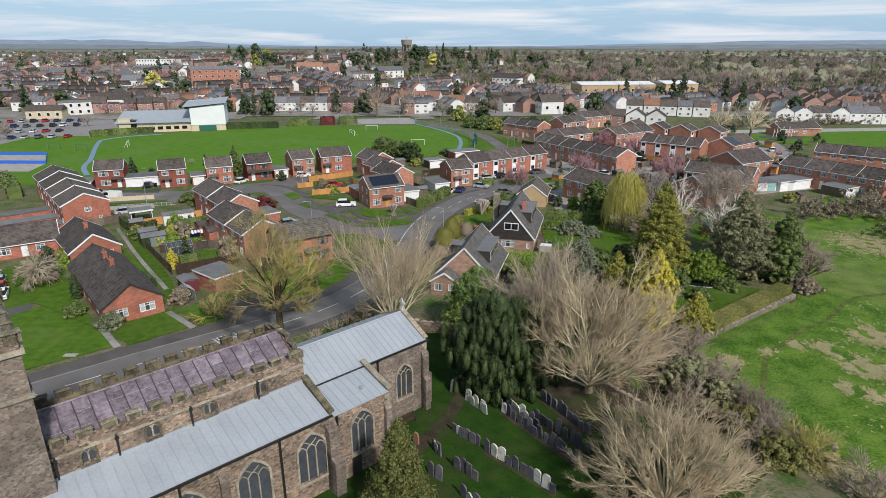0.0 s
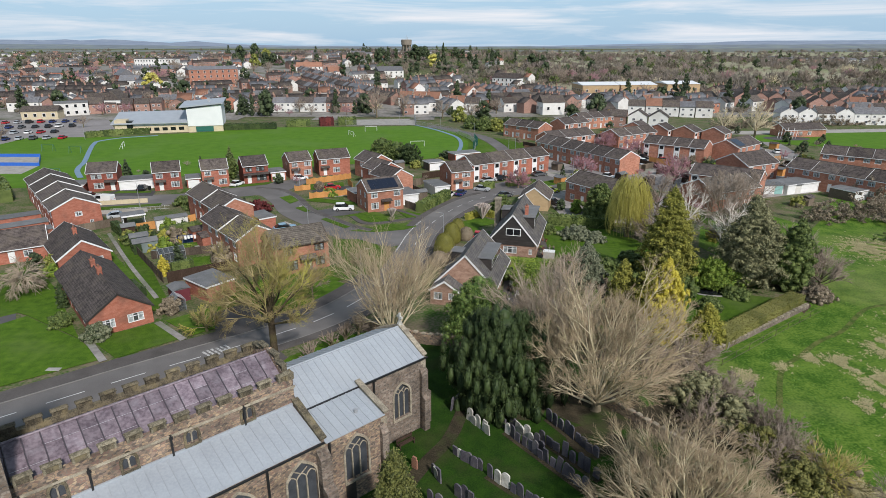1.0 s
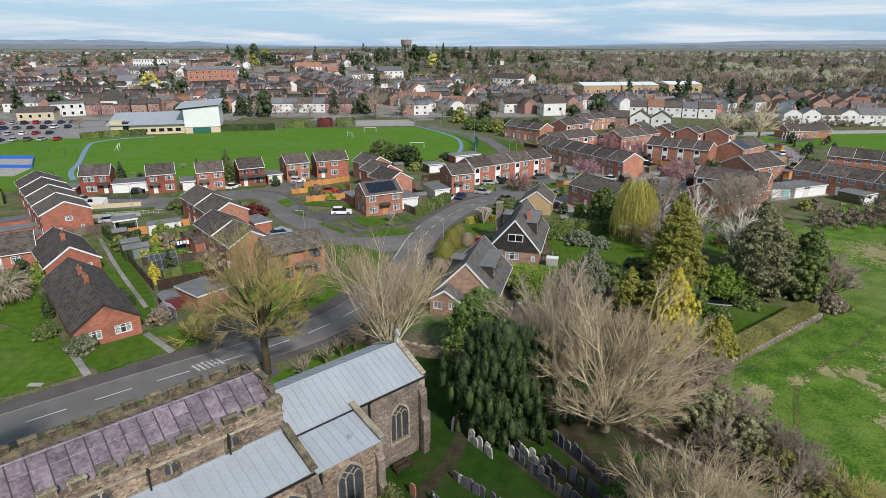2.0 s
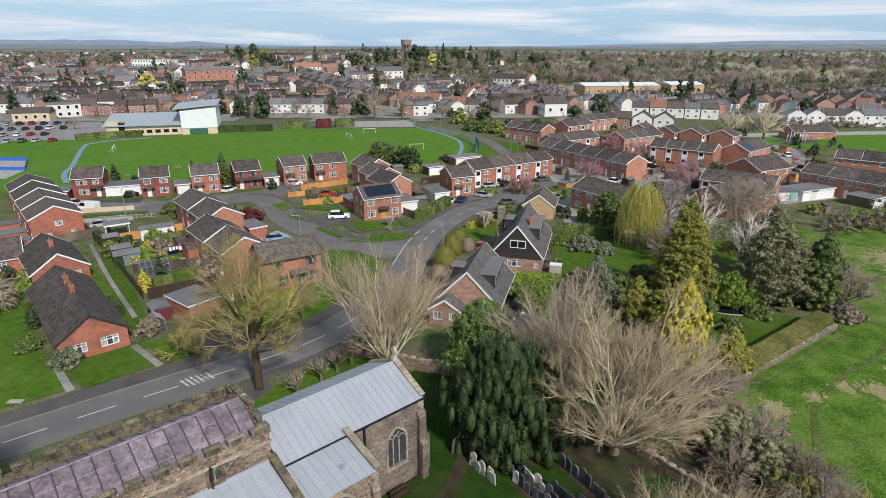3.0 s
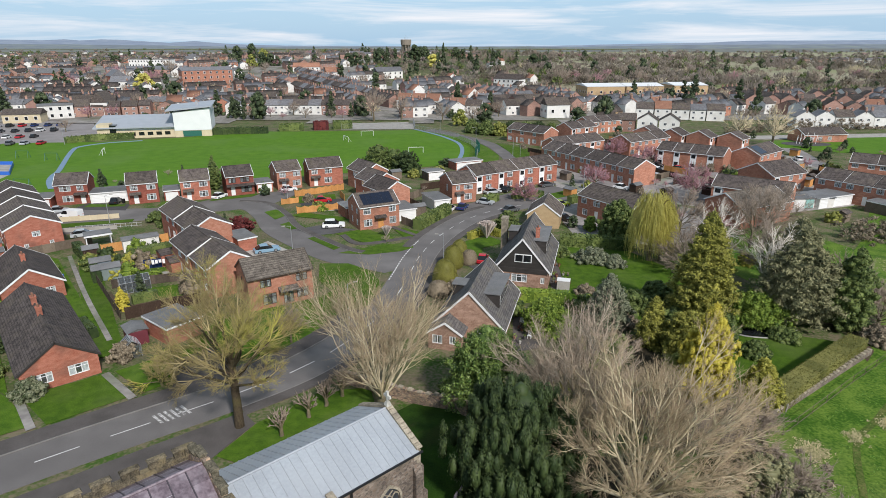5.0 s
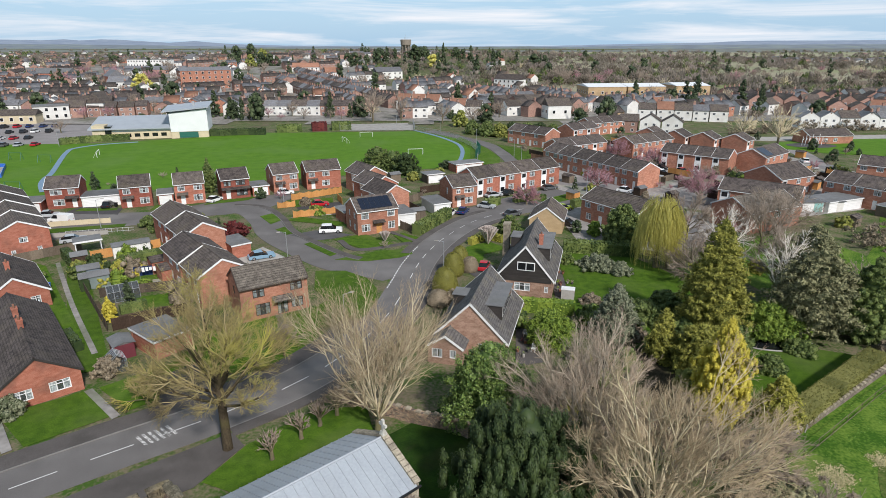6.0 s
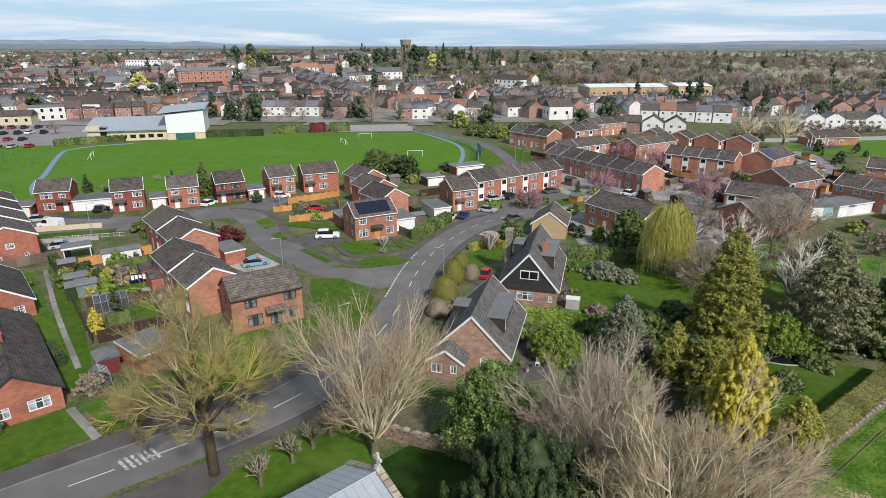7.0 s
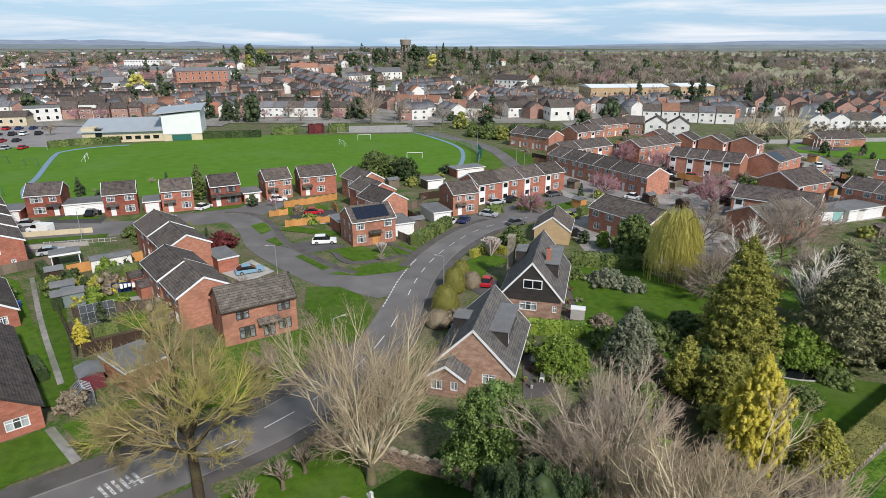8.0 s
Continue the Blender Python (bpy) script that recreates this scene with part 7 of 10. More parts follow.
for x, y, s, h, ll, tw in ((58.5, 88, 37, 1.5, 3.2, "grey"), (56.5, 91, 38, 2.5, 3.8, "grey"), (40, 107, 39, 2.0, 4.0, "grey"), (52, 104, 40, 3.0, 4.6, "grey"), (57, 120, 41, 3.5, 5.0, "grey"), (66, 130, 42, 3.0, 4.5, "grey"), (47, 128, 43, 3.0, 4.2, "grey"), (37.8, 113.5, 44, 1.5, 2.6, "pale")):
    bare_tree("tangled bare tree at the garden edge", x, y, 0, s, h, 0.22, 11, ll, 72, SHRUB, tw, limb_r=0.38, scatter=0.6, group="garden edge trees")

evergreen("dense dark green churchyard yew", 6.0, 55.6, 1.2, 10.2, 5.1, "yew", 51, "egg", 520, 150, 0.085, 0.04, 0.44, tall=2.8, long=-3.0, droop=0.96)
evergreen("rounded glossy green laurel tree", 4.5, 68.9, 0.2, 9.3, 4.2, "laurel", 52, "dome", 1000, 56, 0.17, 0.03, 0.42, loose=True)
evergreen("dark laurel beside the yew", 8.6, 64.5, 0.5, 5.6, 2.8, "yew", 66, "dome", 120, 100, 0.26, 0.05, 0.66)
evergreen("bright golden cypress above bare trees", 27.9, 71.2, 0.0, 11.2, 2.7, "gold", 53, "column", 1000, 42, 0.12, 0.02, 0.3, tall=1.8, long=1.8, droop=0.5)
evergreen("small dull golden cypress by the hedge", 32.6, 68.9, 0.0, 6.2, 2.2, "golddull", 54, "ogive", 560, 46, 0.14, 0.02, 0.34, long=2.2, loose=True)
evergreen("tall olive-green cypress in the garden", 34.4, 88.4, 0.0, 16.2, 4.3, "oldcypress", 55, "ogive", 1500, 60, 0.13, 0.02, 0.46, tall=0.6, long=3.0, loose=True)
evergreen("dark brownish garden pine tree", 47.8, 89.6, 0.0, 13.8, 5.4, "pine", 56, "ogive", 620, 60, 0.15, 0.08, 0.62, tall=0.6, long=3.4, loose=True)
evergreen("dark brownish garden pine tree", 52.0, 98.0, 0.0, 12.5, 5.0, "pine", 57, "ogive", 560, 60, 0.15, 0.08, 0.62, tall=0.6, long=3.4, loose=True)
evergreen("ivy-clad dark green tree at the field corner", 53.4, 87.2, 0.0, 11.6, 2.7, "green", 58, "column", 520, 45, 0.22, 0.05, 0.5)
evergreen("glossy light green rhododendron bank", 42.8, 89.6, 0.0, 4.2, 4.4, "bright", 59, "dome", 420, 50, 0.18, 0.05, 0.5, loose=True, category="shrub", name="shrub")
weeping_willow(36.0, 113.4, 12.2, 3.1)
evergreen("round dark green holm oak", 33.6, 124.6, 0.0, 8.0, 3.4, "green", 61, "dome", 460, 40, 0.26, 0.08, 0.55)
evergreen("grey-green spruce in the garden", 22.0, 87.6, 0.0, 7.8, 3.0, "blue", 62, "ogive", 800, 50, 0.15, 0.02, 0.42, long=2.2, loose=True)
evergreen("dark green cypress by shrubs", 26.2, 82.6, 0.0, 6.8, 2.0, "oldcypress", 63, "ogive", 420, 55, 0.13, 0.02, 0.36, long=2.2, loose=True)
evergreen("broad dark green garden cypress", 29.6, 79.6, 0.0, 6.2, 3.0, "oldcypress", 64, "dome", 560, 50, 0.13, 0.02, 0.4, long=2.2, loose=True)
evergreen("bright green rounded garden shrub", 13.6, 86.4, 0.0, 4.6, 3.0, "bright", 65, "dome", 460, 55, 0.13, 0.04, 0.42, long=2.0, loose=True, category="shrub", name="shrub")
evergreen("olive-green conical conifer beside the church", -3.2, 35.4, 1.3, 9.8, 3.1, "conifer", 67, "cone", 1000, 66, 0.085, 0.02, 0.36, long=2.6, loose=True)
for x, y, h, r, lf, shp, s, lab in ((-51.3, 75.0, 1.9, 1.4, "green", "dome", 71, "dark round garden shrub"), (-44.4, 71.3, 2.2, 1.6, "cream", "dome", 72, "cream-flowering round shrub by the bungalow"), (-54.6, 80.9, 4.0, 0.8, "yew", "column", 73, "slim dark cypress by the bungalow"), (-38.4, 79.4, 2.2, 1.5, "brown", "dome", 74, "bare brown shrub beside a shed"), (-45.6, 93.4, 3.6, 0.9, "gold", "column", 75, "small golden cypress by a fence"),
                                   (57.1, 213, 6.2, 5.0, "plum", "dome", 176, ""), (65.7, 201, 5.6, 4.4, "plum", "dome", 177, ""), (19.8, 154.6, 5.2, 4.0, "plum", "dome", 76, ""), (40.6, 170.8, 5.5, 4.4, "plum", "dome", 77, ""), (62.2, 159, 8.5, 6.6, "plum", "dome", 78, ""), (-41.0, 131.2, 2.8, 3.0, "red", "dome", 79, "dark red-leaved rounded shrub"), (-59.0, 166.4, 9.0, 2.4, "green", "cone", 80, "dark green conifer behind houses"), (-19.4, 194.6, 7.0, 5.0, "green", "dome", 81, "round dark green tree by the playing field"), (-10.6, 189.0, 6.2, 4.4, "yew", "dome", 82, "round dark green tree by the playing field"), (-14.6, 192.0, 6.2, 4.4, "green", "dome", 83, "round dark green tree by the playing field"),
                                   (0.4, 102.2, 4.6, 2.0, "topiary", "column", 84, "clipped golden topiary dome shrub"), (1.8, 110.4, 4.0, 1.8, "topiary", "dome", 85, "clipped golden topiary dome shrub"), (3.0, 115.2, 3.4, 1.5, "topiary", "dome", 86, "clipped green topiary dome shrub"), (-0.6, 98.6, 2.4, 1.7, "brown", "dome", 87, "brown topiary dome beside the road"), (1.9, 99.2, 2.0, 1.5, "brown", "dome", 88, "brown clipped shrub beside topiary"), (4.6, 112.0, 2.6, 1.5, "brown", "dome", 89, "dark topiary dome beside the lawn"),
                                   (13.2, 131.5, 4.0, 2.6, "green", "dome", 90, "dark green bush beside the road"), (30.0, 131.0, 3.0, 1.4, "bright", "dome", 91, "bright green shrub by the drive"), (-45.5, 164.0, 2.6, 1.6, "green", "dome", 92, "dark green front garden shrub"), (-32.0, 153.8, 2.0, 1.3, "brown", "dome", 93, "bare brown shrub beside the fence"), (30.5, 87, 3.0, 2.4, "green", "dome", 94, "dark garden shrub below the cypress"), (33.5, 84, 2.4, 2.4, "green", "dome", 95, "dark low garden shrub"), (44, 84.5, 1.4, 2.0, "green", "dome", 96, "low shrub beside a garden pond"), (27, 93, 3.0, 3.0, "green", "dome", 97, "dark garden shrubbery below trees"), (38, 80, 2.0, 1.6, "green", "dome", 98, "dark low garden shrub"),
                                   (20.5, 93.5, 2.2, 2.0, "green", "dome", 103, "dark shrub at the lawn edge"), (23.5, 91.5, 2.6, 2.2, "green", "dome", 104, "dark shrub at the lawn edge"), (31.5, 96, 3.2, 2.6, "green", "dome", 105, "dark shrub below the cypress"), (21.5, 98.5, 1.6, 1.6, "brown", "dome", 106, "brown shrub at the lawn edge"), (26, 113, 2.4, 3.0, "blue", "dome", 107, "sprawling grey-green juniper on the lawn"), (29, 111, 1.8, 2.4, "blue", "dome", 108, "sprawling grey-green juniper on the lawn"), (21, 116, 1.8, 1.6, "green", "dome", 109, "round shrub at the garden edge"), (41, 99, 3.4, 2.6, "green", "dome", 110, "dark shrub below bare trees"), (36, 86, 3.2, 2.6, "green", "dome", 111, "dark shrub below the cypress"), (55.5, 83.5, 2.2, 2.2, "brown", "dome", 112, "brown shrub at the field corner"), (-53.5, 113.0, 2.2, 1.8, "green", "dome", 99, "dark garden hedge shrub"), (-50.0, 110.5, 2.0, 1.3, "gold", "dome", 100, "bright yellow-green garden shrub"), (-60.5, 137.5, 2.2, 2.2, "green", "dome", 101, "dark green garden shrub"), (-57.5, 134.5, 2.2, 2.0, "green", "dome", 102, "dark green garden shrub")):
    if lf == "plum":
        bare_tree("purple-leaved plum tree beside parked cars", x, y, 0, s, 1.2, 0.2, 12, r * 0.62, 74, SHRUB, "plum", limb_r=0.4, scatter=0.3, group="plum trees", category="tree")
    elif "topiary dome" in lab:
        clipped_dome(lab, x, y, h, r, lf, s)
    else:
        evergreen(lab, x, y, 0, h, r, lf, s, shp, int(60 + r * h * (14 if y < 120 else 7)), 34, 0.24 if y > 120 else 0.19, 0.03, min(0.42, r * 0.24), category="shrub" if h < 4.5 else "tree", name="shrub" if h < 4.5 else "tree", trunk=h > 3.3)
hedge("clipped green hedge along the pavement", [(-5.2, 131.4), (-1.8, 138), (1.2, 144)], 1.9, 2.2, "green", 1, 0.26)
hedge("broad clipped hedge at the field edge", [(34.5, 69.2), (42.4, 75.0), (51.2, 81.4)], 2.2, 2.1, "khaki", 2, 0.1, 90)
hedge("clipped hedge between chalet gardens", [(8.8, 97.2), (13.5, 96.2), (18.5, 95.4)], 1.6, 1.9, "bright", 3, 0.22)
hedge("clipped garden hedge beside the lawn", [(22, 121.6), (28, 120.6), (35, 119)], 2.2, 2.2, "green", 4, 0.26)
hedge("low clipped box hedge round a front garden", [(5.2, 125.2), (8.6, 128.6), (11.5, 126.8)], 1.1, 1.4, "golddull", 5, 0.2)
for i, (pts, w, h, lf) in enumerate((([(-95, 262), (-84, 264.5), (-73, 266)], 3.0, 2.6, "yew"), ([(-70, 272), (-60, 275)], 3.2, 3.0, "green"), ([(-48, 279), (-40, 281)], 4, 3.4, "green"), ([(-56, 276), (-50, 278)], 4, 3.6, "red"), ([(-142, 240), (-136, 246), (-122, 252)], 3, 2.2, "green"), ([(-104, 140), (-112, 150), (-120, 158)], 3, 3.0, "green"), ([(17, 156.5), (25, 160)], 1.4, 1.2, "green"), ([(10, 152), (13, 155)], 2.0, 1.8, "green"))):
    hedge("green boundary hedge beside grass" if lf != "brown" else "brown winter hedge along the field", pts, w, h, lf, 10 + i, 0.45, 7)
for i, (pts, w, h, lf) in enumerate((([(78, 124), (90, 128), (110, 134)], 7, 4.5, "brown"), ([(86, 108), (100, 114), (130, 117)], 6, 3.6, "green"), ([(104, 142), (125, 140), (160, 142)], 10, 6.0, "brown"), ([(118, 264), (150, 274), (200, 280)], 5, 4.5, "brown"), ([(27, 67), (30, 60), (31, 52), (34, 44)], 3.5, 2.4, "brown"), ([(92, 122), (112, 126), (135, 126)], 8, 4.0, "brown"))):
    scrub("tangled brown winter scrub along the field" if lf == "brown" else "dark evergreen scrub in the pasture", pts, w, h, lf, 60 + i)
for i, (pts, w, h, lf, lab) in enumerate((([(-57.5, 107.4), (-54.6, 103.2)], 1.3, 1.9, "yew", "dark evergreen hedge behind sheds"), ([(-53.6, 114.6), (-49.2, 117.8)], 1.8, 2.0, "green", "dense dark garden hedge by a terrace"), ([(-66.8, 118.4), (-62.4, 113.6)], 1.4, 2.0, "yew", "dark evergreen hedge behind sheds"), ([(-45.2, 95.2), (-42.6, 97.6)], 1.0, 1.4, "green", "low dark hedge beside a greenhouse"), ([(-48.4, 88.2), (-44.8, 84.6)], 1.0, 1.5, "yew", "dark hedge along the bungalow path"), ([(30, 152), (38, 158)], 1.6, 1.8, "green", "dark hedge beside the drive"), ([(44, 150), (52, 142)], 1.8, 2.2, "yew", "dark hedge behind a brick house"))):
    hedge(lab, pts, w, h, lf, 80 + i, 0.16, 40)
for x, y, h, r, lf, sd in ((18, 262, 5.6, 3.4, "green", 301), (23.5, 260, 5.2, 3.4, "olive", 302), (28.5, 261, 5.6, 3.6, "yew", 303), (34, 262.5, 5.0, 3.6, "green", 304), (39.5, 262, 5.2, 3.4, "yew", 305), (45, 263, 4.6, 3.0, "green", 306), (12.5, 268, 5.4, 3.2, "green", 307)):
    evergreen("rounded evergreen bush beside the lane", x, y, 0, h, r, lf, sd, "dome", 130, 26, 0.4, 0.03, 0.8, category="bush", name="bush", group="lane bushes", trunk=False)
evergreen("dark ivy-covered thicket at the churchyard edge", 26.7, 56.3, 0.3, 3.4, 3.0, "pine", 201, "dome", 300, 40, 0.16, 0.02, 0.45, category="thicket", name="thicket")
evergreen("yellow-green tangled thicket at the field edge", 29.5, 48.8, 0.1, 2.8, 2.2, "khaki", 202, "spread", 160, 36, 0.16, 0.02, 0.4, category="thicket", name="thicket")
evergreen("yellow-green tangled thicket at the field edge", 30.6, 44.2, 0.1, 2.6, 2.2, "khaki", 203, "spread", 160, 36, 0.16, 0.02, 0.4, category="thicket", name="thicket")
evergreen("dark ivy-covered thicket at the churchyard edge", 28.9, 53.0, 0.2, 2.8, 2.2, "pine", 204, "dome", 200, 40, 0.16, 0.02, 0.42, category="thicket", name="thicket")
# ---------------------------------------------------------------- the town beyond the playing field
def far_house_parts(kind):
    """Meshes of one far house kind: wall, roof, window, chimney, and where windows and stacks go."""
    w, d, e, r, wall, roof, wins, stack = kind
    g = Geo()
    for a, b in (((0, 0), (w, 0)), ((w, 0), (w, d)), ((w, d), (0, d)), ((0, d), (0, 0))):
        g.face([(*a, 0), (*b, 0), (*b, e), (*a, e)])
    g.face([(0, d, e), (0, 0, e), (0, d / 2, r)])
    g.face([(w, 0, e), (w, d, e), (w, d / 2, r)])
    wm = g.mesh("far_wall", wall)
    q = Geo()
    s = (r - e) / (d / 2) * 0.3
    for c in ([(-.15, -.3, e - s), (w + .15, -.3, e - s), (w + .15, d / 2, r), (-.15, d / 2, r)], [(-.15, d / 2, r), (w + .15, d / 2, r), (w + .15, d + .3, e - s), (-.15, d + .3, e - s)]):
        q.hexa([(x, y, z + 0.02) for x, y, z in c] + [(x, y, z + 0.16) for x, y, z in c])
    rm = q.mesh("far_roof", roof)
    v = Geo().box(-0.6, -0.07, -0.55, 0.6, 0.02, 0.55, 0).box(-0.5, -0.09, -0.45, -0.03, -0.06, 0.45, 1).box(0.03, -0.09, -0.45, 0.5, -0.06, 0.45, 1)
    vm = v.mesh("far_window", [M_WHITE, M_FARPANE])
    k = Geo().box(-0.5, -0.32, -1.2, 0.5, 0.32, 1.0).box(-0.56, -0.38, 0.85, 0.56, 0.38, 1.0)
    for px in (-0.25, 0.25):
        k.tube([(px, 0, 1.0), (px, 0, 1.45)], [0.13, 0.11], 6, 1)
    cm = k.mesh("far_chimney", [M_BRICK[3], M_BUFF])
    return wm, rm, vm, cm, kind


KINDS = [far_house_parts(k) for k in (
    (5.4, 8.2, 5.3, 7.7, M_BRICK[3], T1, [(1.3, 3.9), (4.0, 3.9), (1.5, 1.4)], True),
    (7.0, 8.0, 5.2, 7.6, M_RENDER, T2, [(1.5, 3.9), (5.4, 3.9), (1.5, 1.4), (5.4, 1.4)], True),
    (7.4, 8.4, 5.0, 7.4, M_BRICK[3], T0, [(1.6, 3.7), (5.6, 3.7), (2.0, 1.3), (5.4, 1.3)], False),
    (9.0, 8.6, 5.4, 8.4, M_BRICK[3], T0, [(1.8, 4.0), (4.5, 4.0), (7.2, 4.0), (2.0, 1.5)], True),
    (8.2, 7.6, 2.9, 5.6, M_BUFF, T0, [(2.0, 1.6), (6.0, 1.6)], True),
    (7.6, 8.6, 5.4, 8.6, M_RENDER, M_ORANGETILE, [(1.6, 4.0), (5.8, 4.0), (2.0, 1.4)], True),
    (5.6, 8.4, 5.4, 7.9, M_BRICK[3], T2, [(1.3, 4.0), (4.2, 4.0), (1.6, 1.4)], True),
    (8.0, 8.0, 5.2, 7.8, M_RENDER, T0, [(1.8, 3.8), (6.0, 3.8), (3.8, 1.4)], False),
    (6.2, 8.2, 5.2, 7.8, M_BRICK[1], T2, [(1.5, 3.8), (4.6, 3.8), (2.0, 1.4)], True))]
FAR_LABEL = ["red-brick terraced house with slate roof", "white rendered house with slate roof", "orange-brick house with brown tiled roof", "large dark red-brick house with chimney", "low buff-brick bungalow with tiled roof", "white house with orange clay roof", "dark brick terraced house with slate roof", "white rendered house with brown roof", "orange-brick terraced house with slate roof"]


def far_house(k, x, y, a, group, wins=True, sc=1.0):
    wm, rm, vm, cm, kind = KINDS[k]
    h = new("far_house", wm)
    h.matrix_world = pose(x, y, level(x, y) - 0.05, 0, 0, a) @ Matrix.Diagonal((sc, sc, sc, 1))
    tagged(h, FAR_LABEL[k], "house", group)
    part("roof", rm, None, h)
    if kind[7]:
        part("chimney", cm, None, h, at=pose(0.5, kind[1] / 2, kind[3] + 0.3))
    if wins:
        for wx, wz in kind[6]:
            part("window", vm, None, h, at=pose(wx, 0, wz))
    return h


taken = []


def free(x, y, r):
    return all((x - p) ** 2 + (y - q) ** 2 > (r + s) ** 2 for p, q, s in taken)


def street(p, q, kinds, group, gap=0.0, turn=False, seed=0):
    """Houses side by side along a line, fronts towards the viewer's right-hand side of the line."""
    rr = random.Random(seed)
    dx, dy = q[0] - p[0], q[1] - p[1]
    L = math.hypot(dx, dy)
    a = math.degrees(math.atan2(dy, dx))
    s = 0.0
    while True:
        k = rr.choice(kinds)
        gable = turn and rr.random() < 0.6
        w = KINDS[k][4][1 if gable else 0]
        if s + w > L:
            break
        x, y = p[0] + dx / L * s, p[1] + dy / L * s
        if gable:
            h = far_house(k, x + dx / L * w, y + dy / L * w, a + 90, group, False)
            for wx, wz in ((w * 0.28, 1.5), (w * 0.72, 1.5), (w * 0.3, 3.9), (w * 0.7, 3.9)):
                part("window", KINDS[k][2], None, h, at=pose(0, wx, wz, 0, 0, -90))
        else:
            far_house(k, x, y, a, group)
        taken.append((x + dx / L * w / 2 - dy / L * 4, y + dy / L * w / 2 + dx / L * 4, 4.5))
        s += w + (rr.uniform(0.5, 1.5) * gap if gap else 0)


street((-92, 330.6), (-40, 330.6), [1, 1, 7, 0], "white terrace by the field", 0.0, seed=1)
street((-116, 482), (-43, 343), [0, 0, 6], "long brick terrace", 0.0, seed=2)
street((-128, 560), (-40, 392), [0, 6], "second brick terrace", 0.0, seed=3)
street((-150, 640), (-66, 478), [0, 6, 1], "third brick terrace", 0.0, seed=4)
street((-236, 331), (-211, 336), [1, 7], "white houses by the car park", 0.5, True, seed=5)
street((-196, 318), (-150, 330), [0, 3, 2], "brick houses behind the hall", 0.8, seed=6)
street((-146, 326), (-112, 330), [2, 6, 7], "mixed houses behind the hall", 0.8, True, seed=66)
street((24, 352), (37, 327), [2, 2], "pale brick row", 0.0, seed=7)
street((33, 328), (52, 334), [2, 2, 7], "short brick row", 0.0, seed=17)
street((30, 362), (78, 372), [2, 0, 2], "brick row", 0.0, seed=8)
street((6, 411), (36, 425), [3, 2, 6], "red-brick villas", 0.3, True, seed=18)
street((10, 432), (46, 446), [3, 6], "second red-brick villas", 0.3, True, seed=19)
street((96, 315), (140, 303), [1, 5, 1, 7], "white semis", 0.8, True, seed=9)
street((156, 281), (212, 277), [1, 7, 1], "white row by the park", 0.3, True, seed=10)
street((186, 329), (262, 309), [2, 3, 5], "red-roofed row", 1.0, True, seed=11)
street((172, 360), (290, 345), [2, 3, 2], "second red row", 1.0, True, seed=12)
street((200, 300), (250, 292), [0, 6, 0], "slate row behind the white houses", 0.0, seed=13)
street((206, 392), (300, 370), [2, 3, 2], "third red row", 1.0, True, seed=23)
street((66, 275), (100, 262), [2, 7, 2], "houses above the terrace", 1.2, True, seed=14)
street((4, 330), (24, 326), [5, 0, 7], "houses by the lane", 1.0, seed=15)
street((-26, 360), (2, 352), [1, 5, 7], "houses above the lane", 1.0, seed=16)


JOINED = []


def join_all(name, items, label, category):
    """Many placed meshes as one object of kind stuff: for what is too far off or too many to pick apart."""
    V, LV, LT, MI, mats, off = [], [], [], [], [], 0
    cache = {}
    for me, m in items:
        if me.name not in cache:
            co = np.zeros(len(me.vertices) * 3, np.float32)
            me.vertices.foreach_get("co", co)
            lv = np.zeros(len(me.loops), np.int32)
            me.loops.foreach_get("vertex_index", lv)
            lt = np.zeros(len(me.polygons), np.int32)
            me.polygons.foreach_get("loop_total", lt)
            mi = np.zeros(len(me.polygons), np.int32)
            me.polygons.foreach_get("material_index", mi)
            slot = []
            for mt in me.materials:
                if mt not in mats:
                    mats.append(mt)
                slot.append(mats.index(mt))
            cache[me.name] = (co.reshape(-1, 3), lv, lt, np.array(slot)[mi])
        co, lv, lt, mi = cache[me.name]
        M = np.array(m)
        V.append(co @ M[:3, :3].T + M[:3, 3])
        LV.append(lv + off)
        LT.append(lt)
        MI.append(mi)
        off += len(co)
    V, LV, LT, MI = np.concatenate(V), np.concatenate(LV), np.concatenate(LT), np.concatenate(MI)
    me = bpy.data.meshes.new(name)
    me.vertices.add(len(V))
    me.vertices.foreach_set("co", V.astype(np.float32).ravel())
    me.loops.add(len(LV))
    me.loops.foreach_set("vertex_index", LV.astype(np.int32))
    me.polygons.add(len(LT))
    me.polygons.foreach_set("loop_start", np.concatenate([[0], np.cumsum(LT)[:-1]]).astype(np.int32))
    for mt in mats:
        me.materials.append(mt)
    me.polygons.foreach_set("material_index", MI.astype(np.int32))
    me.update(calc_edges=True)
    return tagged(new(name, me), label, category, kind="stuff")


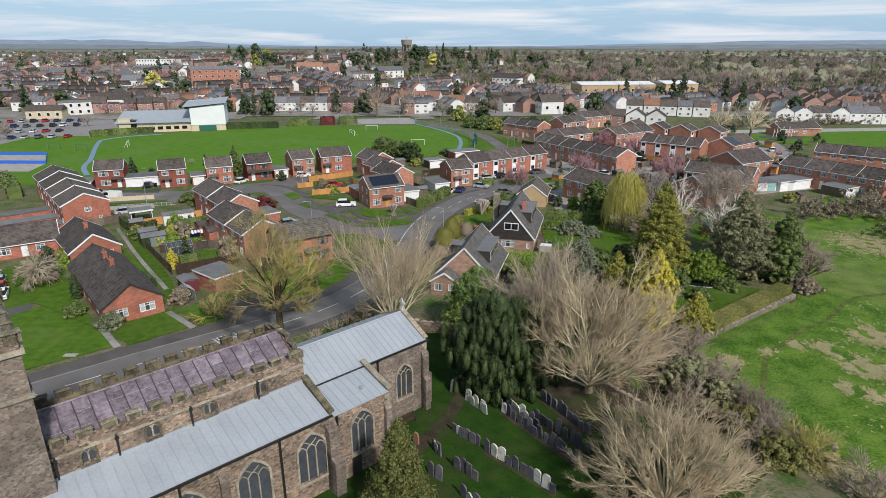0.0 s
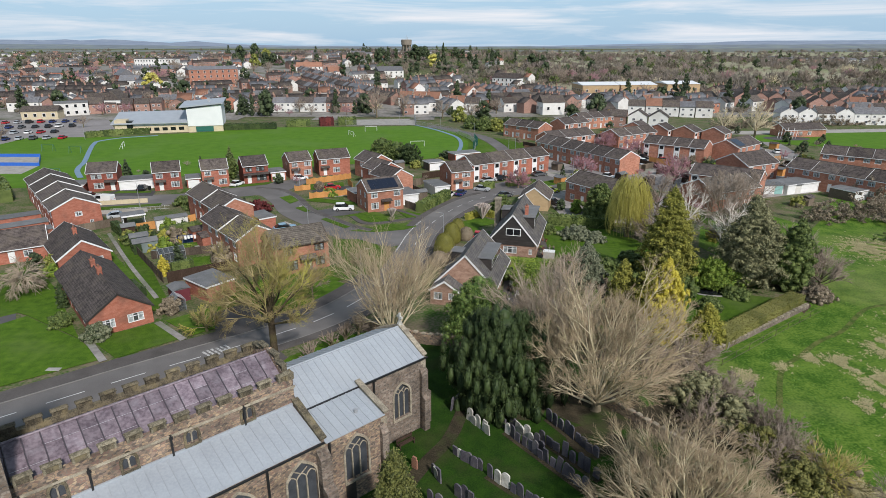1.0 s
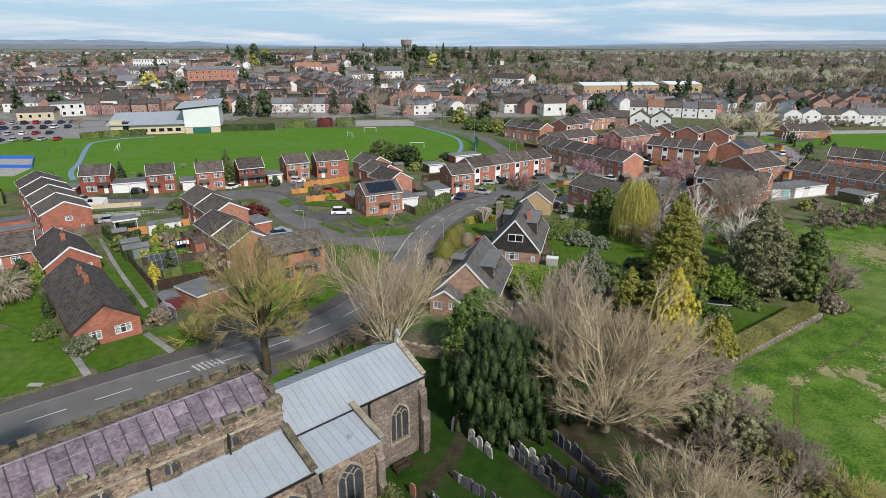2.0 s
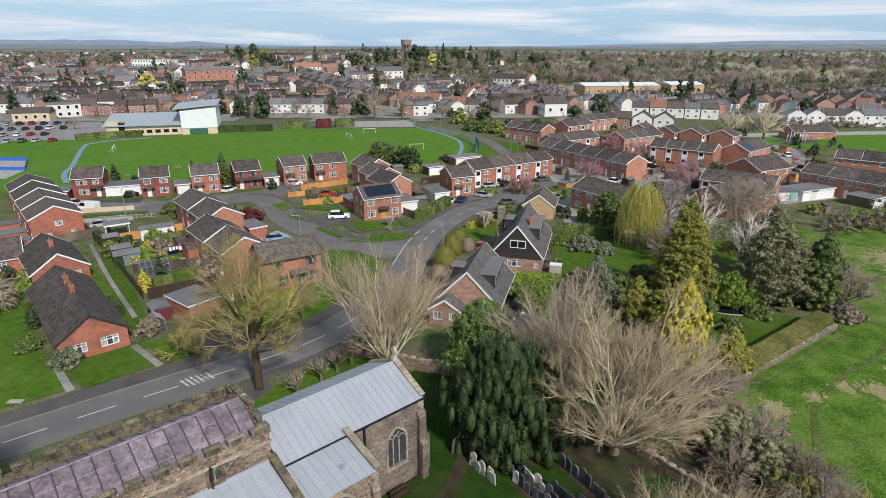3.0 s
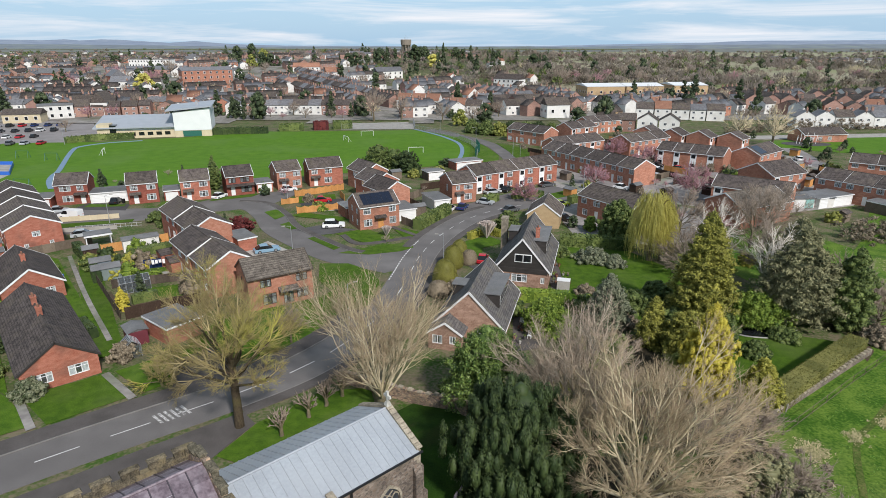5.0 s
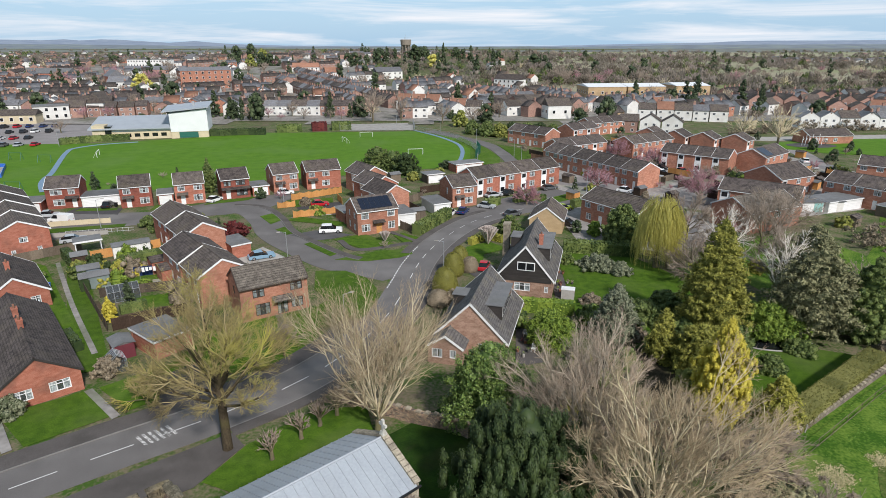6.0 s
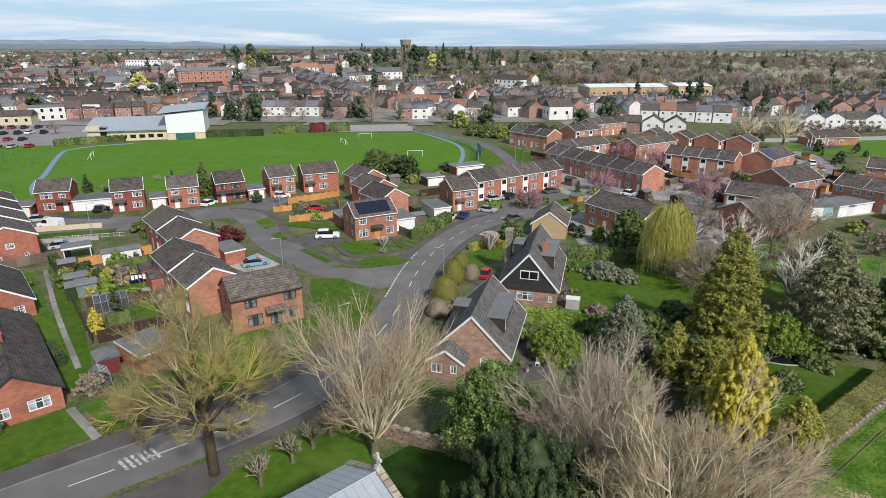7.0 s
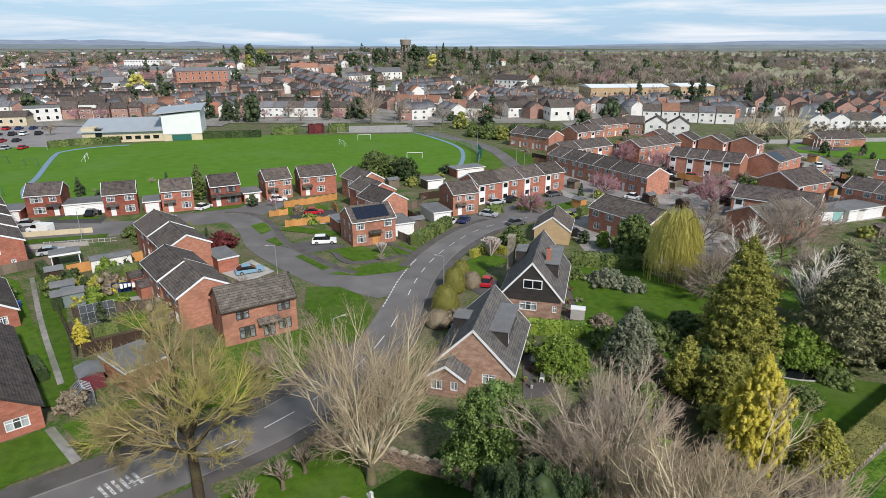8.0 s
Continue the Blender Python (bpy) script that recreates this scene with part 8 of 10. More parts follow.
def land(name, x0, x1, y0, y1, step, mat, label, keep):
    """A sheet of other ground, laid over the land where keep(x, y) holds."""
    g, idx = Geo(), {}
    xs, ys = np.arange(x0, x1, step), np.arange(y0, y1, step)
    for j in range(len(ys)):
        for i in range(len(xs)):
            x, y = float(xs[i]), float(ys[j])
            if keep(x + step / 2, y + step / 2):
                for p in ((i, j), (i + 1, j), (i + 1, j + 1), (i, j + 1)):
                    if p not in idx:
                        idx[p] = len(g.v)
                        a, b = x0 + p[0] * step, y0 + p[1] * step
                        g.v.append((a, b, level(a, b) + 0.25))
                g.f.append(tuple(idx[p] for p in ((i, j), (i + 1, j), (i + 1, j + 1), (i, j + 1))))
    g.m = [0] * len(g.f)
    solid(name, g, mat, label, kind="structure", smooth=True)


def in_town(x, y):
    return (y > 302 + 6 * noise.noise((x / 20, y / 20, 0)) and x < 0.14 * y + 20 and y < 1150) or (x > 20 and 302 < y < 460 - 0.1 * x) or (x < -170 and y > 306)


land("ground_town", -1000, 420, 296, 1200, 12, M_TOWNGROUND, "grey-brown yards and streets of the town", lambda x, y: in_town(x, y) and abs(x) < 0.95 * y + 40 and (x < -0.11 * y or y < 530))
land("ground_woods", 40, 2600, 400, 2800, 40, M_WOODGROUND, "brown winter scrub and far fields", lambda x, y: not in_town(x, y) and x > 0.12 * y and x < 0.95 * y + 60)


def scatter_town():
    """Fills the town with short rows of houses that follow the streets of each district, thinning out with distance."""
    rr = random.Random(77)
    n = tries = single = 0
    items = []
    while n < 760 and tries < 30000:
        tries += 1
        y = 37.0 / rr.uniform(0.034, 0.118)
        x = rr.uniform(-0.82, 0.82) * (y + 30)
        hill = -0.12 * y < x and y > 520
        if (y < 316 and x < 100) or (70 < x < 230 and y < 300) or (-262 < x < -95 and y < 330):
            continue
        if (x > 0.14 * y and y > 440 - 0.12 * x) or (hill and rr.random() < 0.72):
            continue
        if (80 < x < 175 and 395 < y < 480) or (-215 < x < -160 and 460 < y < 535) or (-370 < x < -290 and 690 < y < 740) or (-100 < x < -20 and 318 < y < 345):
            continue
        district = noise.noise((x / 260, y / 260, 3.0))
        a = (-58 if district > 0.1 else 32 if district > -0.15 else 12) + rr.choice((0, 0, 90)) + rr.uniform(-4, 4)
        kinds = (0, 6, 2, 3, 1, 1, 7, 7, 5) if x < -0.06 * y else (2, 3, 5, 1, 1, 7, 7, 4)
        row = rr.choice(((0,) * 5, (6, 6, 1, 6), (8, 8, 8), (2, 2), (1, 1, 7), (1,), (7,), (rr.choice(kinds),), (rr.choice(kinds), rr.choice(kinds))) if not hill else ((rr.choice((1, 7, 5, 3)),), (rr.choice((2, 3, 4)),)))
        sc = rr.uniform(0.95, 1.1)
        c, s = math.cos(radians(a)), math.sin(radians(a))
        u = 0.0
        for k in row:
            w = KINDS[k][4][0] * sc
            px, py = x + c * (u + w / 2) - s * 4, y + s * (u + w / 2) + c * 4
            if not free(px, py, 2.6) or (py < 316 and px < 100) or (-100 < px < -20 and py < 345):
                break
            m = pose(x + c * u, y + s * u, level(px, py) - 0.05, 0, 0, a) @ Matrix.Diagonal((sc, sc, sc, 1))
            if y < 430 and single < 40:
                far_house(k, x + c * u, y + s * u, a, "houses across the town", True, sc)
                single += 1
            else:
                wm, rm, vm, cm, kind = KINDS[k]
                items += [(wm, m), (rm, m)] + ([(cm, m @ pose(0.5, kind[1] / 2, kind[3] + 0.3))] if kind[7] else [])
                items += [(vm, m @ pose(wx, 0, wz)) for wx, wz in kind[6]]
            taken.append((px, py, 2.6))
            u += w
            n += 1
    join_all("town_houses", items, "red-brick and white houses across the far town", "houses")


scatter_town()


def big_block(name, label, cat, x, y, a, w, d, h, wall, roof, rows, cols, ridge=0.0, frame=M_WHITE):
    """A larger building: walls, roof and a grid of single windows on its front and left side."""
    b = thing(name, label, cat, pose(x, y, level(x, y), 0, 0, a))
    part("wall", Geo().box(0, 0, 0, w, d, h), wall, b)
    if ridge:
        g = Geo().hexa([(-.3, -.3, h), (w + .3, -.3, h), (w + .3, d + .3, h), (-.3, d + .3, h), (-.3, d / 2 - .05, h + ridge), (w + .3, d / 2 - .05, h + ridge), (w + .3, d / 2 + .05, h + ridge), (-.3, d / 2 + .05, h + ridge)])
    else:
        g = Geo().box(-.3, -.3, h, w + .3, d + .3, h + 0.5)
    part("roof", g, roof, b)
    vm = Geo().box(-0.75, -0.09, -0.85, 0.75, 0.02, 0.85, 0).box(-0.62, -0.12, -0.72, 0.62, -0.08, 0.72, 1).mesh("block_window", [frame, M_CARGLASS])
    for j in range(rows):
        z = h * (j + 0.55) / rows
        for i in range(cols):
            part("window", vm, None, b, at=pose(w * (i + 0.5) / cols, 0, z))
        for i in range(max(1, int(d / 4))):
            part("window", vm, None, b, at=pose(0, d * (i + 0.5) / max(1, int(d / 4)), z, 0, 0, -90))
    return b


big_block("mill", "tall red-brick mill building with rows of windows", "mill", -200, 489, 34, 38, 14, 14.5, M_BRICK[1], T2, 4, 8, 2.5)
big_block("office_block", "long white flat-roofed office block", "office block", -354, 715, -2, 46, 16, 12.5, M_RENDER, M_FELT, 3, 14)
for bx, by, bw in ((96, 421, 26), (123, 424, 26), (158, 432, 24)):
    big_block("warehouse", "buff-brick warehouse with white curved roof", "warehouse", bx, by, 6, bw, 24, 8.0, M_BUFF, M_CLADDING, 1, 4, 1.6)
big_block("barn", "white-walled workshop with pale roof", "workshop", 51.8, 315, 12, 12, 9, 6.5, M_RENDER, T0, 1, 2, 3.5)
big_block("shed_hall", "long workshop with pale sheet roof", "workshop", 66, 340, 30, 22, 13, 4.5, M_RENDER, M_CLADDING, 1, 4, 2.4)
big_block("flat_shop", "flat-roofed cream and brick shop", "shop", -197, 310, 30, 15, 9, 6.5, M_RENDER, M_FELT, 2, 4)
big_block("long_hall", "long building with dark brown roof", "hall", -192, 330, 14, 20, 11, 5.2, M_RENDER, T0, 1, 5, 4.4)
big_block("factory", "brick factory with grey sheet roof", "factory", -398, 602, -4, 44, 20, 6, M_BRICK[0], M_FELT, 1, 8, 4.5)
big_block("factory", "low works with wide grey roof", "factory", -330, 655, 8, 60, 26, 5, M_BRICK[3], T2, 1, 9, 3.5)
big_block("villa", "large white house with dark slate roof", "house", -252, 480, 8, 14, 12, 7, M_RENDER, T2, 2, 3, 4)
big_block("villa", "large house with white gable on the hill", "house", 42, 519, -38, 24, 10, 6.5, M_RENDER, T1, 2, 6, 4)
big_block("villa", "large pale house on the hill", "house", -60, 584, 30, 26, 12, 7, M_RENDER, T2, 2, 5, 4)
big_block("villa", "white house with red tiled roof", "house", -107, 584, 20, 15, 11, 6.5, M_RENDER, M_ORANGETILE, 2, 3, 4.5)
big_block("villa", "long house with red tiled roof", "house", -156, 661, 6, 27, 11, 5.5, M_RENDER, M_ORANGETILE, 2, 6, 4.5)
big_block("chapel", "red-brick chapel with gabled front", "chapel", -277, 522, -50, 18, 12, 9, M_BRICK[0], T2, 1, 4, 5)
big_block("public_building", "dark-roofed red-brick public hall", "hall", -188, 352, 22, 20, 12, 5.5, M_BRICK[2], T1, 1, 7, 3.4)
big_block("low_shop", "low cream building beside the car park", "shop", -205, 296, 14, 16, 9, 4, M_SANDSTONE, T0, 1, 4, 2.4)
g = thing("gable_house", "tall white gable-ended building by the car park", "building", pose(-171, 325, 0, 0, 0, 100))
part("wall", Geo().box(0, 0, 0, 14, 8, 7), M_RENDER, g)
part("roof", Geo().hexa([(-.3, -.3, 7), (14.3, -.3, 7), (14.3, 8.3, 7), (-.3, 8.3, 7), (-.3, 3.9, 12), (14.3, 3.9, 12), (14.3, 4.1, 12), (-.3, 4.1, 12)]), T0, g)

# community hall beside the playing field
hall = thing("community_hall", "modern hall with cream walls, white block and metal roof", "hall", pose(-134.5, 249.5, 0, 0, 0, 15))
part("wall", Geo().box(0, 0, 0, 28, 16, 3.0), M_SANDSTONE, hall, "cream blockwork lower wall")
part("clerestory", Geo().box(3, 0.3, 3.0, 28, 15.7, 3.9), M_CLADDING, hall, "pale upper wall band")
part("roof", Geo().hexa([(-1.6, -1.2, 4.0), (28, -1.2, 3.9), (28, 17, 7.0), (-1.6, 17, 7.0), (-1.6, -1.2, 4.4), (28, -1.2, 4.3), (28, 17, 7.4), (-1.6, 17, 7.4)]), M_STEEL, hall, "pale sloping metal roof")
part("entrance_tower", Geo().box(-0.3, -0.5, 0, 4.2, 6, 5.6), M_SANDSTONE, hall)
part("entrance_glazing", Geo().box(4.2, -0.3, 0, 6.4, 5, 5.2), M_CARGLASS, hall, "tall grey-green glazed entrance")
part("hall_block", Geo().hexa([(28, -2, 2.6), (42, -2, 2.6), (42, 14, 2.6), (28, 14, 2.6), (28, -2, 9.6), (42, -2, 11.2), (42, 14, 11.6), (28, 14, 10.2)]), M_CLADDING, hall, "tall white clad block")
part("hall_base", Geo().box(28, -1.8, 0, 41.8, 13.8, 2.6), M_SANDSTONE, hall)
part("hall_roof", Geo().hexa([(25.5, -3, 10.2), (43, -3, 11.6), (43, 15, 12.4), (25.5, 15, 11.0), (25.5, -3, 10.6), (43, -3, 12.0), (43, 15, 12.8), (25.5, 15, 11.4)]), M_STEEL, hall, "overhanging metal roof")
part("shutter", Geo().box(31, -2.05, 0.2, 38, -1.9, 2.4), M_TEAL, hall, "green steel shutter")
part("roof_vent", Geo().box(36, 6, 11.8, 37, 7, 13.4), M_GALV, hall)
for i in range(6):
    part("window", Geo().box(8 + i * 3.2, -0.08, 1.0, 10 + i * 3.2, 0.02, 2.3), M_CARGLASS, hall)

# water tower on the hill
wt = thing("water_tower", "pale concrete water tower with flared tank", "water tower", pose(-58, 1010, level(-58, 1010)))
for i in range(8):
    w = i * math.pi / 4
    part("leg", Geo().tube([(6.5 * math.cos(w), 6.5 * math.sin(w), 0), (6.5 * math.cos(w), 6.5 * math.sin(w), 16)], [0.8, 0.8], 6), M_TOWERSTONE, wt)
part("tank", Geo().tube([(0, 0, 12), (0, 0, 15.5), (0, 0, 22.8), (0, 0, 23.4)], [4.6, 8.2, 8.6, 8.0], 20), M_TOWERSTONE, wt, "brown ribbed concrete tank")
part("shaft", Geo().tube([(0, 0, 0), (0, 0, 13)], [3, 3], 12), M_TOWERSTONE, wt)
for i in range(3):
    part("mast", Geo().tube([(i * 2 - 2, 0, 23), (i * 2 - 2, 0, 27.5 + 3 * (i % 2))], [0.3, 0.2], 4), M_GALV, wt)

# ---------------------------------------------------------------- trees of the town and the country
def tree_kind(seed, what, fine=True):
    """A shared far tree: trunk mesh and crown mesh about one foot; fine ones stand nearer."""
    rng = np.random.default_rng(seed)
    trunk = Geo().tube([(0, 0, -0.3), (0, 0, 3.5)], [0.3, 0.2], 5).mesh("far_trunk", M_BARK)
    if what in ("grey", "plum", "yellow", "pale"):
        n = 9
        az = np.arange(n) * 2.4
        pol = np.radians(6 + 60 * ((np.arange(n) + .5) / n) ** 0.6)
        D = np.stack([np.sin(pol) * np.cos(az), np.sin(pol) * np.sin(az), np.cos(pol)], 1)
        S = np.tile(np.array([[0, 0, 2.0]]), (n, 1))
        lev = grow(rng, S, D, np.full(n, 3.6), np.full(n, 0.13), [(6, 0.2, 1, 28, 0.6, 0.6, 3, 1, 0), (7, 0.15, 1, 30, 0.62, 0.8, 3, 1, 0)] if fine else [(6, 0.2, 1, 28, 0.7, 0.6, 3, 1, 0), (2, 0.15, 1, 30, 0.6, 0.8, 3, 1, 0)], 0.15, 0.1)
        V, F, off = [], [], 0
        for P, Rr, sides in lev:
            v, f = thorns(P, np.maximum(Rr, 0.05 if fine else 0.15))
            V.append(v)
            F.append(f + off)
            off += len(v)
        return trunk, grid_mesh("far_crown", np.concatenate(V), np.concatenate(F), M_TWIG[what])
    m = 56 if fine else 22
    t = rng.uniform(0, 1, m)
    w = {"cone": 3.0 * (1 - t) ** 0.8 + 0.3, "ball": 4.2 * np.sqrt(np.maximum(0.05, 1 - t ** 2.2))}["cone" if what in ("conifer",) else "ball"]
    az = rng.uniform(0, 6.3, m)
    r = w * rng.uniform(0.3, 1.0, m)
    H = 12.0 if what == "conifer" else 7.5
    C = np.stack([r * np.cos(az), r * np.sin(az), 0.8 + H * t], 1)
    R = rng.uniform(0.7, 1.3, m) * (1.05 - 0.55 * t if what == "conifer" else 1.0) * (1 if fine else 1.4)
    V, F = leaves(rng, C, R, R, 16 if fine else 9, 0.6 if fine else 0.95, 1.3)
    V2, F2 = cores(C, R, R, 0.9)
    mat = M_LEAF[{"conifer": "farpine", "oak": "farpine", "willow": "willow", "olive": "olive", "red": "red"}[what]]
    me = bpy.data.meshes.new("far_crown")
    faces = [tuple(q) for q in F] + [tuple(q[:3] + len(V)) for q in F2]
    me.from_pydata([tuple(p) for p in np.concatenate([V, V2])], [], faces)
    me.materials.append(mat)
    return trunk, me


TREE_SORTS = ("grey", "pale", "plum", "conifer", "oak", "willow", "olive")
TREES = {k: [tree_kind(i * 7 + j, k) for j in range(2)] for i, k in enumerate(TREE_SORTS)}
TREES_OFF = {k: [tree_kind(i * 7 + j, k, False) for j in range(3)] for i, k in enumerate(TREE_SORTS)}
TREE_LABEL = {"grey": "bare grey-brown tree among houses", "pale": "bare pale tree among houses", "plum": "purple-brown bare tree among houses", "conifer": "dark green conifer among houses", "oak": "dark evergreen tree among houses", "willow": "yellow willow among houses", "olive": "olive-green tree among houses"}


def far_tree(k, x, y, s, rr, tall=1.0):
    tm, cm = rr.choice(TREES[k])
    t = new("tree", tm)
    t.matrix_world = pose(x, y, level(x, y), 0, 0, rr.uniform(0, 360)) @ Matrix.Diagonal((s, s, s * tall, 1))
    tagged(t, TREE_LABEL[k], "tree", "trees about the town")
    tagged(part("crown", cm, None, t), kind="stuff")


rt = random.Random(5)
for k, x, y, s, tall in (("oak", -90, 312, 1.2, 1.2), ("conifer", -104, 316, 0.9, 0.9), ("oak", 71, 280, 1.15, 1.3), ("oak", 60, 284, 0.95, 1.0), ("conifer", 142, 360, 1.3, 1.1), ("conifer", 166, 357, 1.15, 1.1), ("conifer", 124, 412, 1.1, 0.9), ("grey", -33, 305, 1.7, 1.2), ("grey", -20, 310, 1.5, 1.1), ("pale", 120, 232, 1.6, 1.2), ("pale", 116, 250, 1.4, 1.0), ("willow", -226, 480, 1.7, 0.9), ("willow", -10, 715, 1.9, 0.9), ("oak", -275, 850, 1.9, 1.2), ("olive", -240, 850, 1.7, 1.1), ("oak", -258, 860, 1.9, 1.3),
                         ("oak", -168, 400, 1.4, 1.0), ("oak", -140, 300, 0.7, 0.7), ("oak", -130, 306, 1.0, 0.8), ("conifer", 100, 152, 0.5, 0.7), ("oak", 20, 300, 1.0, 1.0), ("olive", 8, 290, 0.9, 0.9), ("grey", 14, 296, 1.1, 1.1), ("grey", 0, 300, 1.2, 1.1), ("grey", -170, 232, 0.8, 0.9), ("grey", -185, 250, 0.8, 0.9), ("grey", -160, 270, 0.8, 0.9), ("grey", -196, 226, 0.8, 0.9), ("plum", 60, 196, 0.7, 0.8), ("plum", 66, 210, 0.8, 0.8), ("grey", 60, 190, 0.6, 0.9), ("grey", -70, 178, 0.5, 0.7), ("grey", -64, 180, 0.55, 0.8), ("oak", 1, 196, 0.5, 0.6), ("olive", -1, 188, 0.45, 0.5), ("grey", 98, 176, 0.7, 0.9), ("grey", 70, 176, 0.7, 1.0)):
    far_tree(k, x, y, s, rt, tall)
n = 0
items = []
while n < 900:
    dip = rt.uniform(0.022, 0.12)
    y = 37.0 / dip
    x = rt.uniform(-0.82, 0.82) * (y + 30)
    if (y < 310 and x < 100) or (y < 300 and x < 230) or not free(x, y, 1.5):
        continue
    k = rt.choice(("grey", "grey", "grey", "grey", "grey", "pale", "plum", "oak", "conifer") if abs(x + 20) > 0.12 * y or y < 600 else ("conifer", "conifer", "oak", "grey"))
    sc, tl = rt.uniform(0.45, 1.1) * (1.0 if y < 520 else 1.35), rt.uniform(0.8, 1.2)
    if y < 360 and n % 4 == 0:
        far_tree(k, x, y, sc, rt, tl)
    else:
        m = pose(x, y, level(x, y), 0, 0, rt.uniform(0, 360)) @ Matrix.Diagonal((sc, sc, sc * tl, 1))
        tm, cm = rt.choice(TREES[k] if y < 360 else TREES_OFF[k])
        items += [(tm, m), (cm, m)]
    n += 1
# tall trees on the hill about the water tower: plan place, height and sort
for x, y, h, k in ((-226, 750, 15, "olive"), (-218, 766, 16, "oak"), (-207, 764, 15, "oak"), (-198, 760, 12, "oak"), (-174, 740, 14, "conifer"), (-160, 794, 12, "oak"), (-128, 789, 12, "conifer"), (-113, 760, 14, "oak"), (-104, 758, 15, "oak"), (-78, 733, 20, "conifer"), (-72, 731, 21, "oak"), (-64, 732, 22, "conifer"), (-36, 827, 21, "oak"), (-29, 830, 18, "oak"), (-24, 850, 18, "oak"), (1, 760, 25, "conifer"), (-6, 764, 15, "oak"), (18, 870, 16, "oak"), (28, 887, 13, "oak"), (50, 800, 16, "grey"), (57, 802, 15, "conifer"), (63, 798, 18, "conifer"), (70, 797, 16, "oak"), (77, 801, 19, "grey"), (84, 775, 18, "grey"), (90, 770, 17, "conifer"), (105, 731, 16, "oak"), (114, 742, 15, "conifer"), (121, 752, 14, "oak"), (203, 905, 15, "oak"), (98, 531, 19, "grey"), (104, 540, 17, "grey"), (92, 545, 16, "grey"), (112, 560, 15, "oak"), (300, 700, 9, "oak"), (330, 560, 9, "oak"), (420, 830, 12, "oak"), (250, 620, 10, "oak")):
    tm, cm = rt.choice(TREES[k] if k in ("conifer", "oak", "olive") else TREES_OFF[k])
    base = 12.8 if k == "conifer" else 9.2
    sc = h / base
    wide = sc * (0.62 if k == "conifer" else 0.95)
    m = pose(x, y, level(x, y) - 0.3, 0, 0, rt.uniform(0, 360)) @ Matrix.Diagonal((wide, wide, sc, 1))
    items += [(tm, m), (cm, m)]
join_all("town_trees", items, "bare and evergreen trees across the far town", "trees")


def woodland():
    """Winter woods, gardens and hedgerows beyond the houses, joined: every tree a rounded crown of twiggy sprays."""
    rng = np.random.default_rng(8)
    n = 4000
    dip = rng.uniform(0.0135, 0.086, n * 4)
    y = 37.0 / dip
    x = rng.uniform(-0.85, 0.85, n * 4) * y
    right = (x > 0.12 * y) & (y > 455 - 0.1 * x)
    hill = (y > 520) & (x > -0.13 * y) & (x <= 0.12 * y)
    far = (y > 820) & (x < 0.12 * y)
    field = np.array([noise.noise((a / 150, b / 110, 5.0)) + 0.5 * noise.noise((a / 50, b / 40, 2.0)) for a, b in zip(x, y)])
    strip = right & (np.abs(y - (505 - 0.08 * x)) < 24)
    keep = (right & (field < 0.16) & ~strip) | (hill & (field < 0.3) & (rng.uniform(0, 1, n * 4) < 0.5)) | (far & (field < 0.1) & (rng.uniform(0, 1, n * 4) < 0.55))
    x, y = x[keep][:n], y[keep][:n]
    n = len(x)
    hgt = rng.uniform(3.5, 12.5, n) * rng.uniform(0.7, 1.0, n) * np.clip(0.75 + y / 2600, 0.9, 1.3)
    z0 = np.array([level(a, b) for a, b in zip(x, y)])
    k = 96
    d = unit(rng.normal(0, 1, (n, k, 3)))
    d[..., 2] = np.abs(d[..., 2])
    rad = hgt * rng.uniform(0.42, 0.62, n)
    r = rng.uniform(0.55, 1.0, (n, k, 1))
    P = np.stack([x, y, z0 + hgt * 0.34], 1)[:, None, :] + d * r * np.stack([rad, rad, hgt * 0.62], 1)[:, None, :]
    A = unit(d + np.array([0, 0, 0.5]) + rng.normal(0, 0.3, d.shape))
    B = unit(np.cross(A, rng.normal(0, 1, d.shape)))
    s = (hgt * 0.125)[:, None, None] * rng.uniform(0.6, 1.4, (n, k, 1))
    V = np.stack([P - A * s * .9 - B * s * .34, P - A * s * .6 + B * s * .34, P + A * s * .9], 2)
    pick = rng.uniform(0, 1, n)
    for nm, sel, mat, lab in (("woodland", pick > 0.34, M_WOOD, "brown winter woods and hedgerows"), ("woodland", (pick > 0.12) & (pick <= 0.34), M_WOODDARK, "dark brown bare thickets in the woods"), ("evergreen_woodland", pick <= 0.12, M_LEAF["green"], "scattered dark evergreen trees in the woods")):
        v = V[sel].reshape(-1, 3)
        w = new(nm, grid_mesh(nm, v, np.arange(len(v)).reshape(-1, 3), mat))
        tagged(w, lab, "woodland", kind="stuff")


woodland()


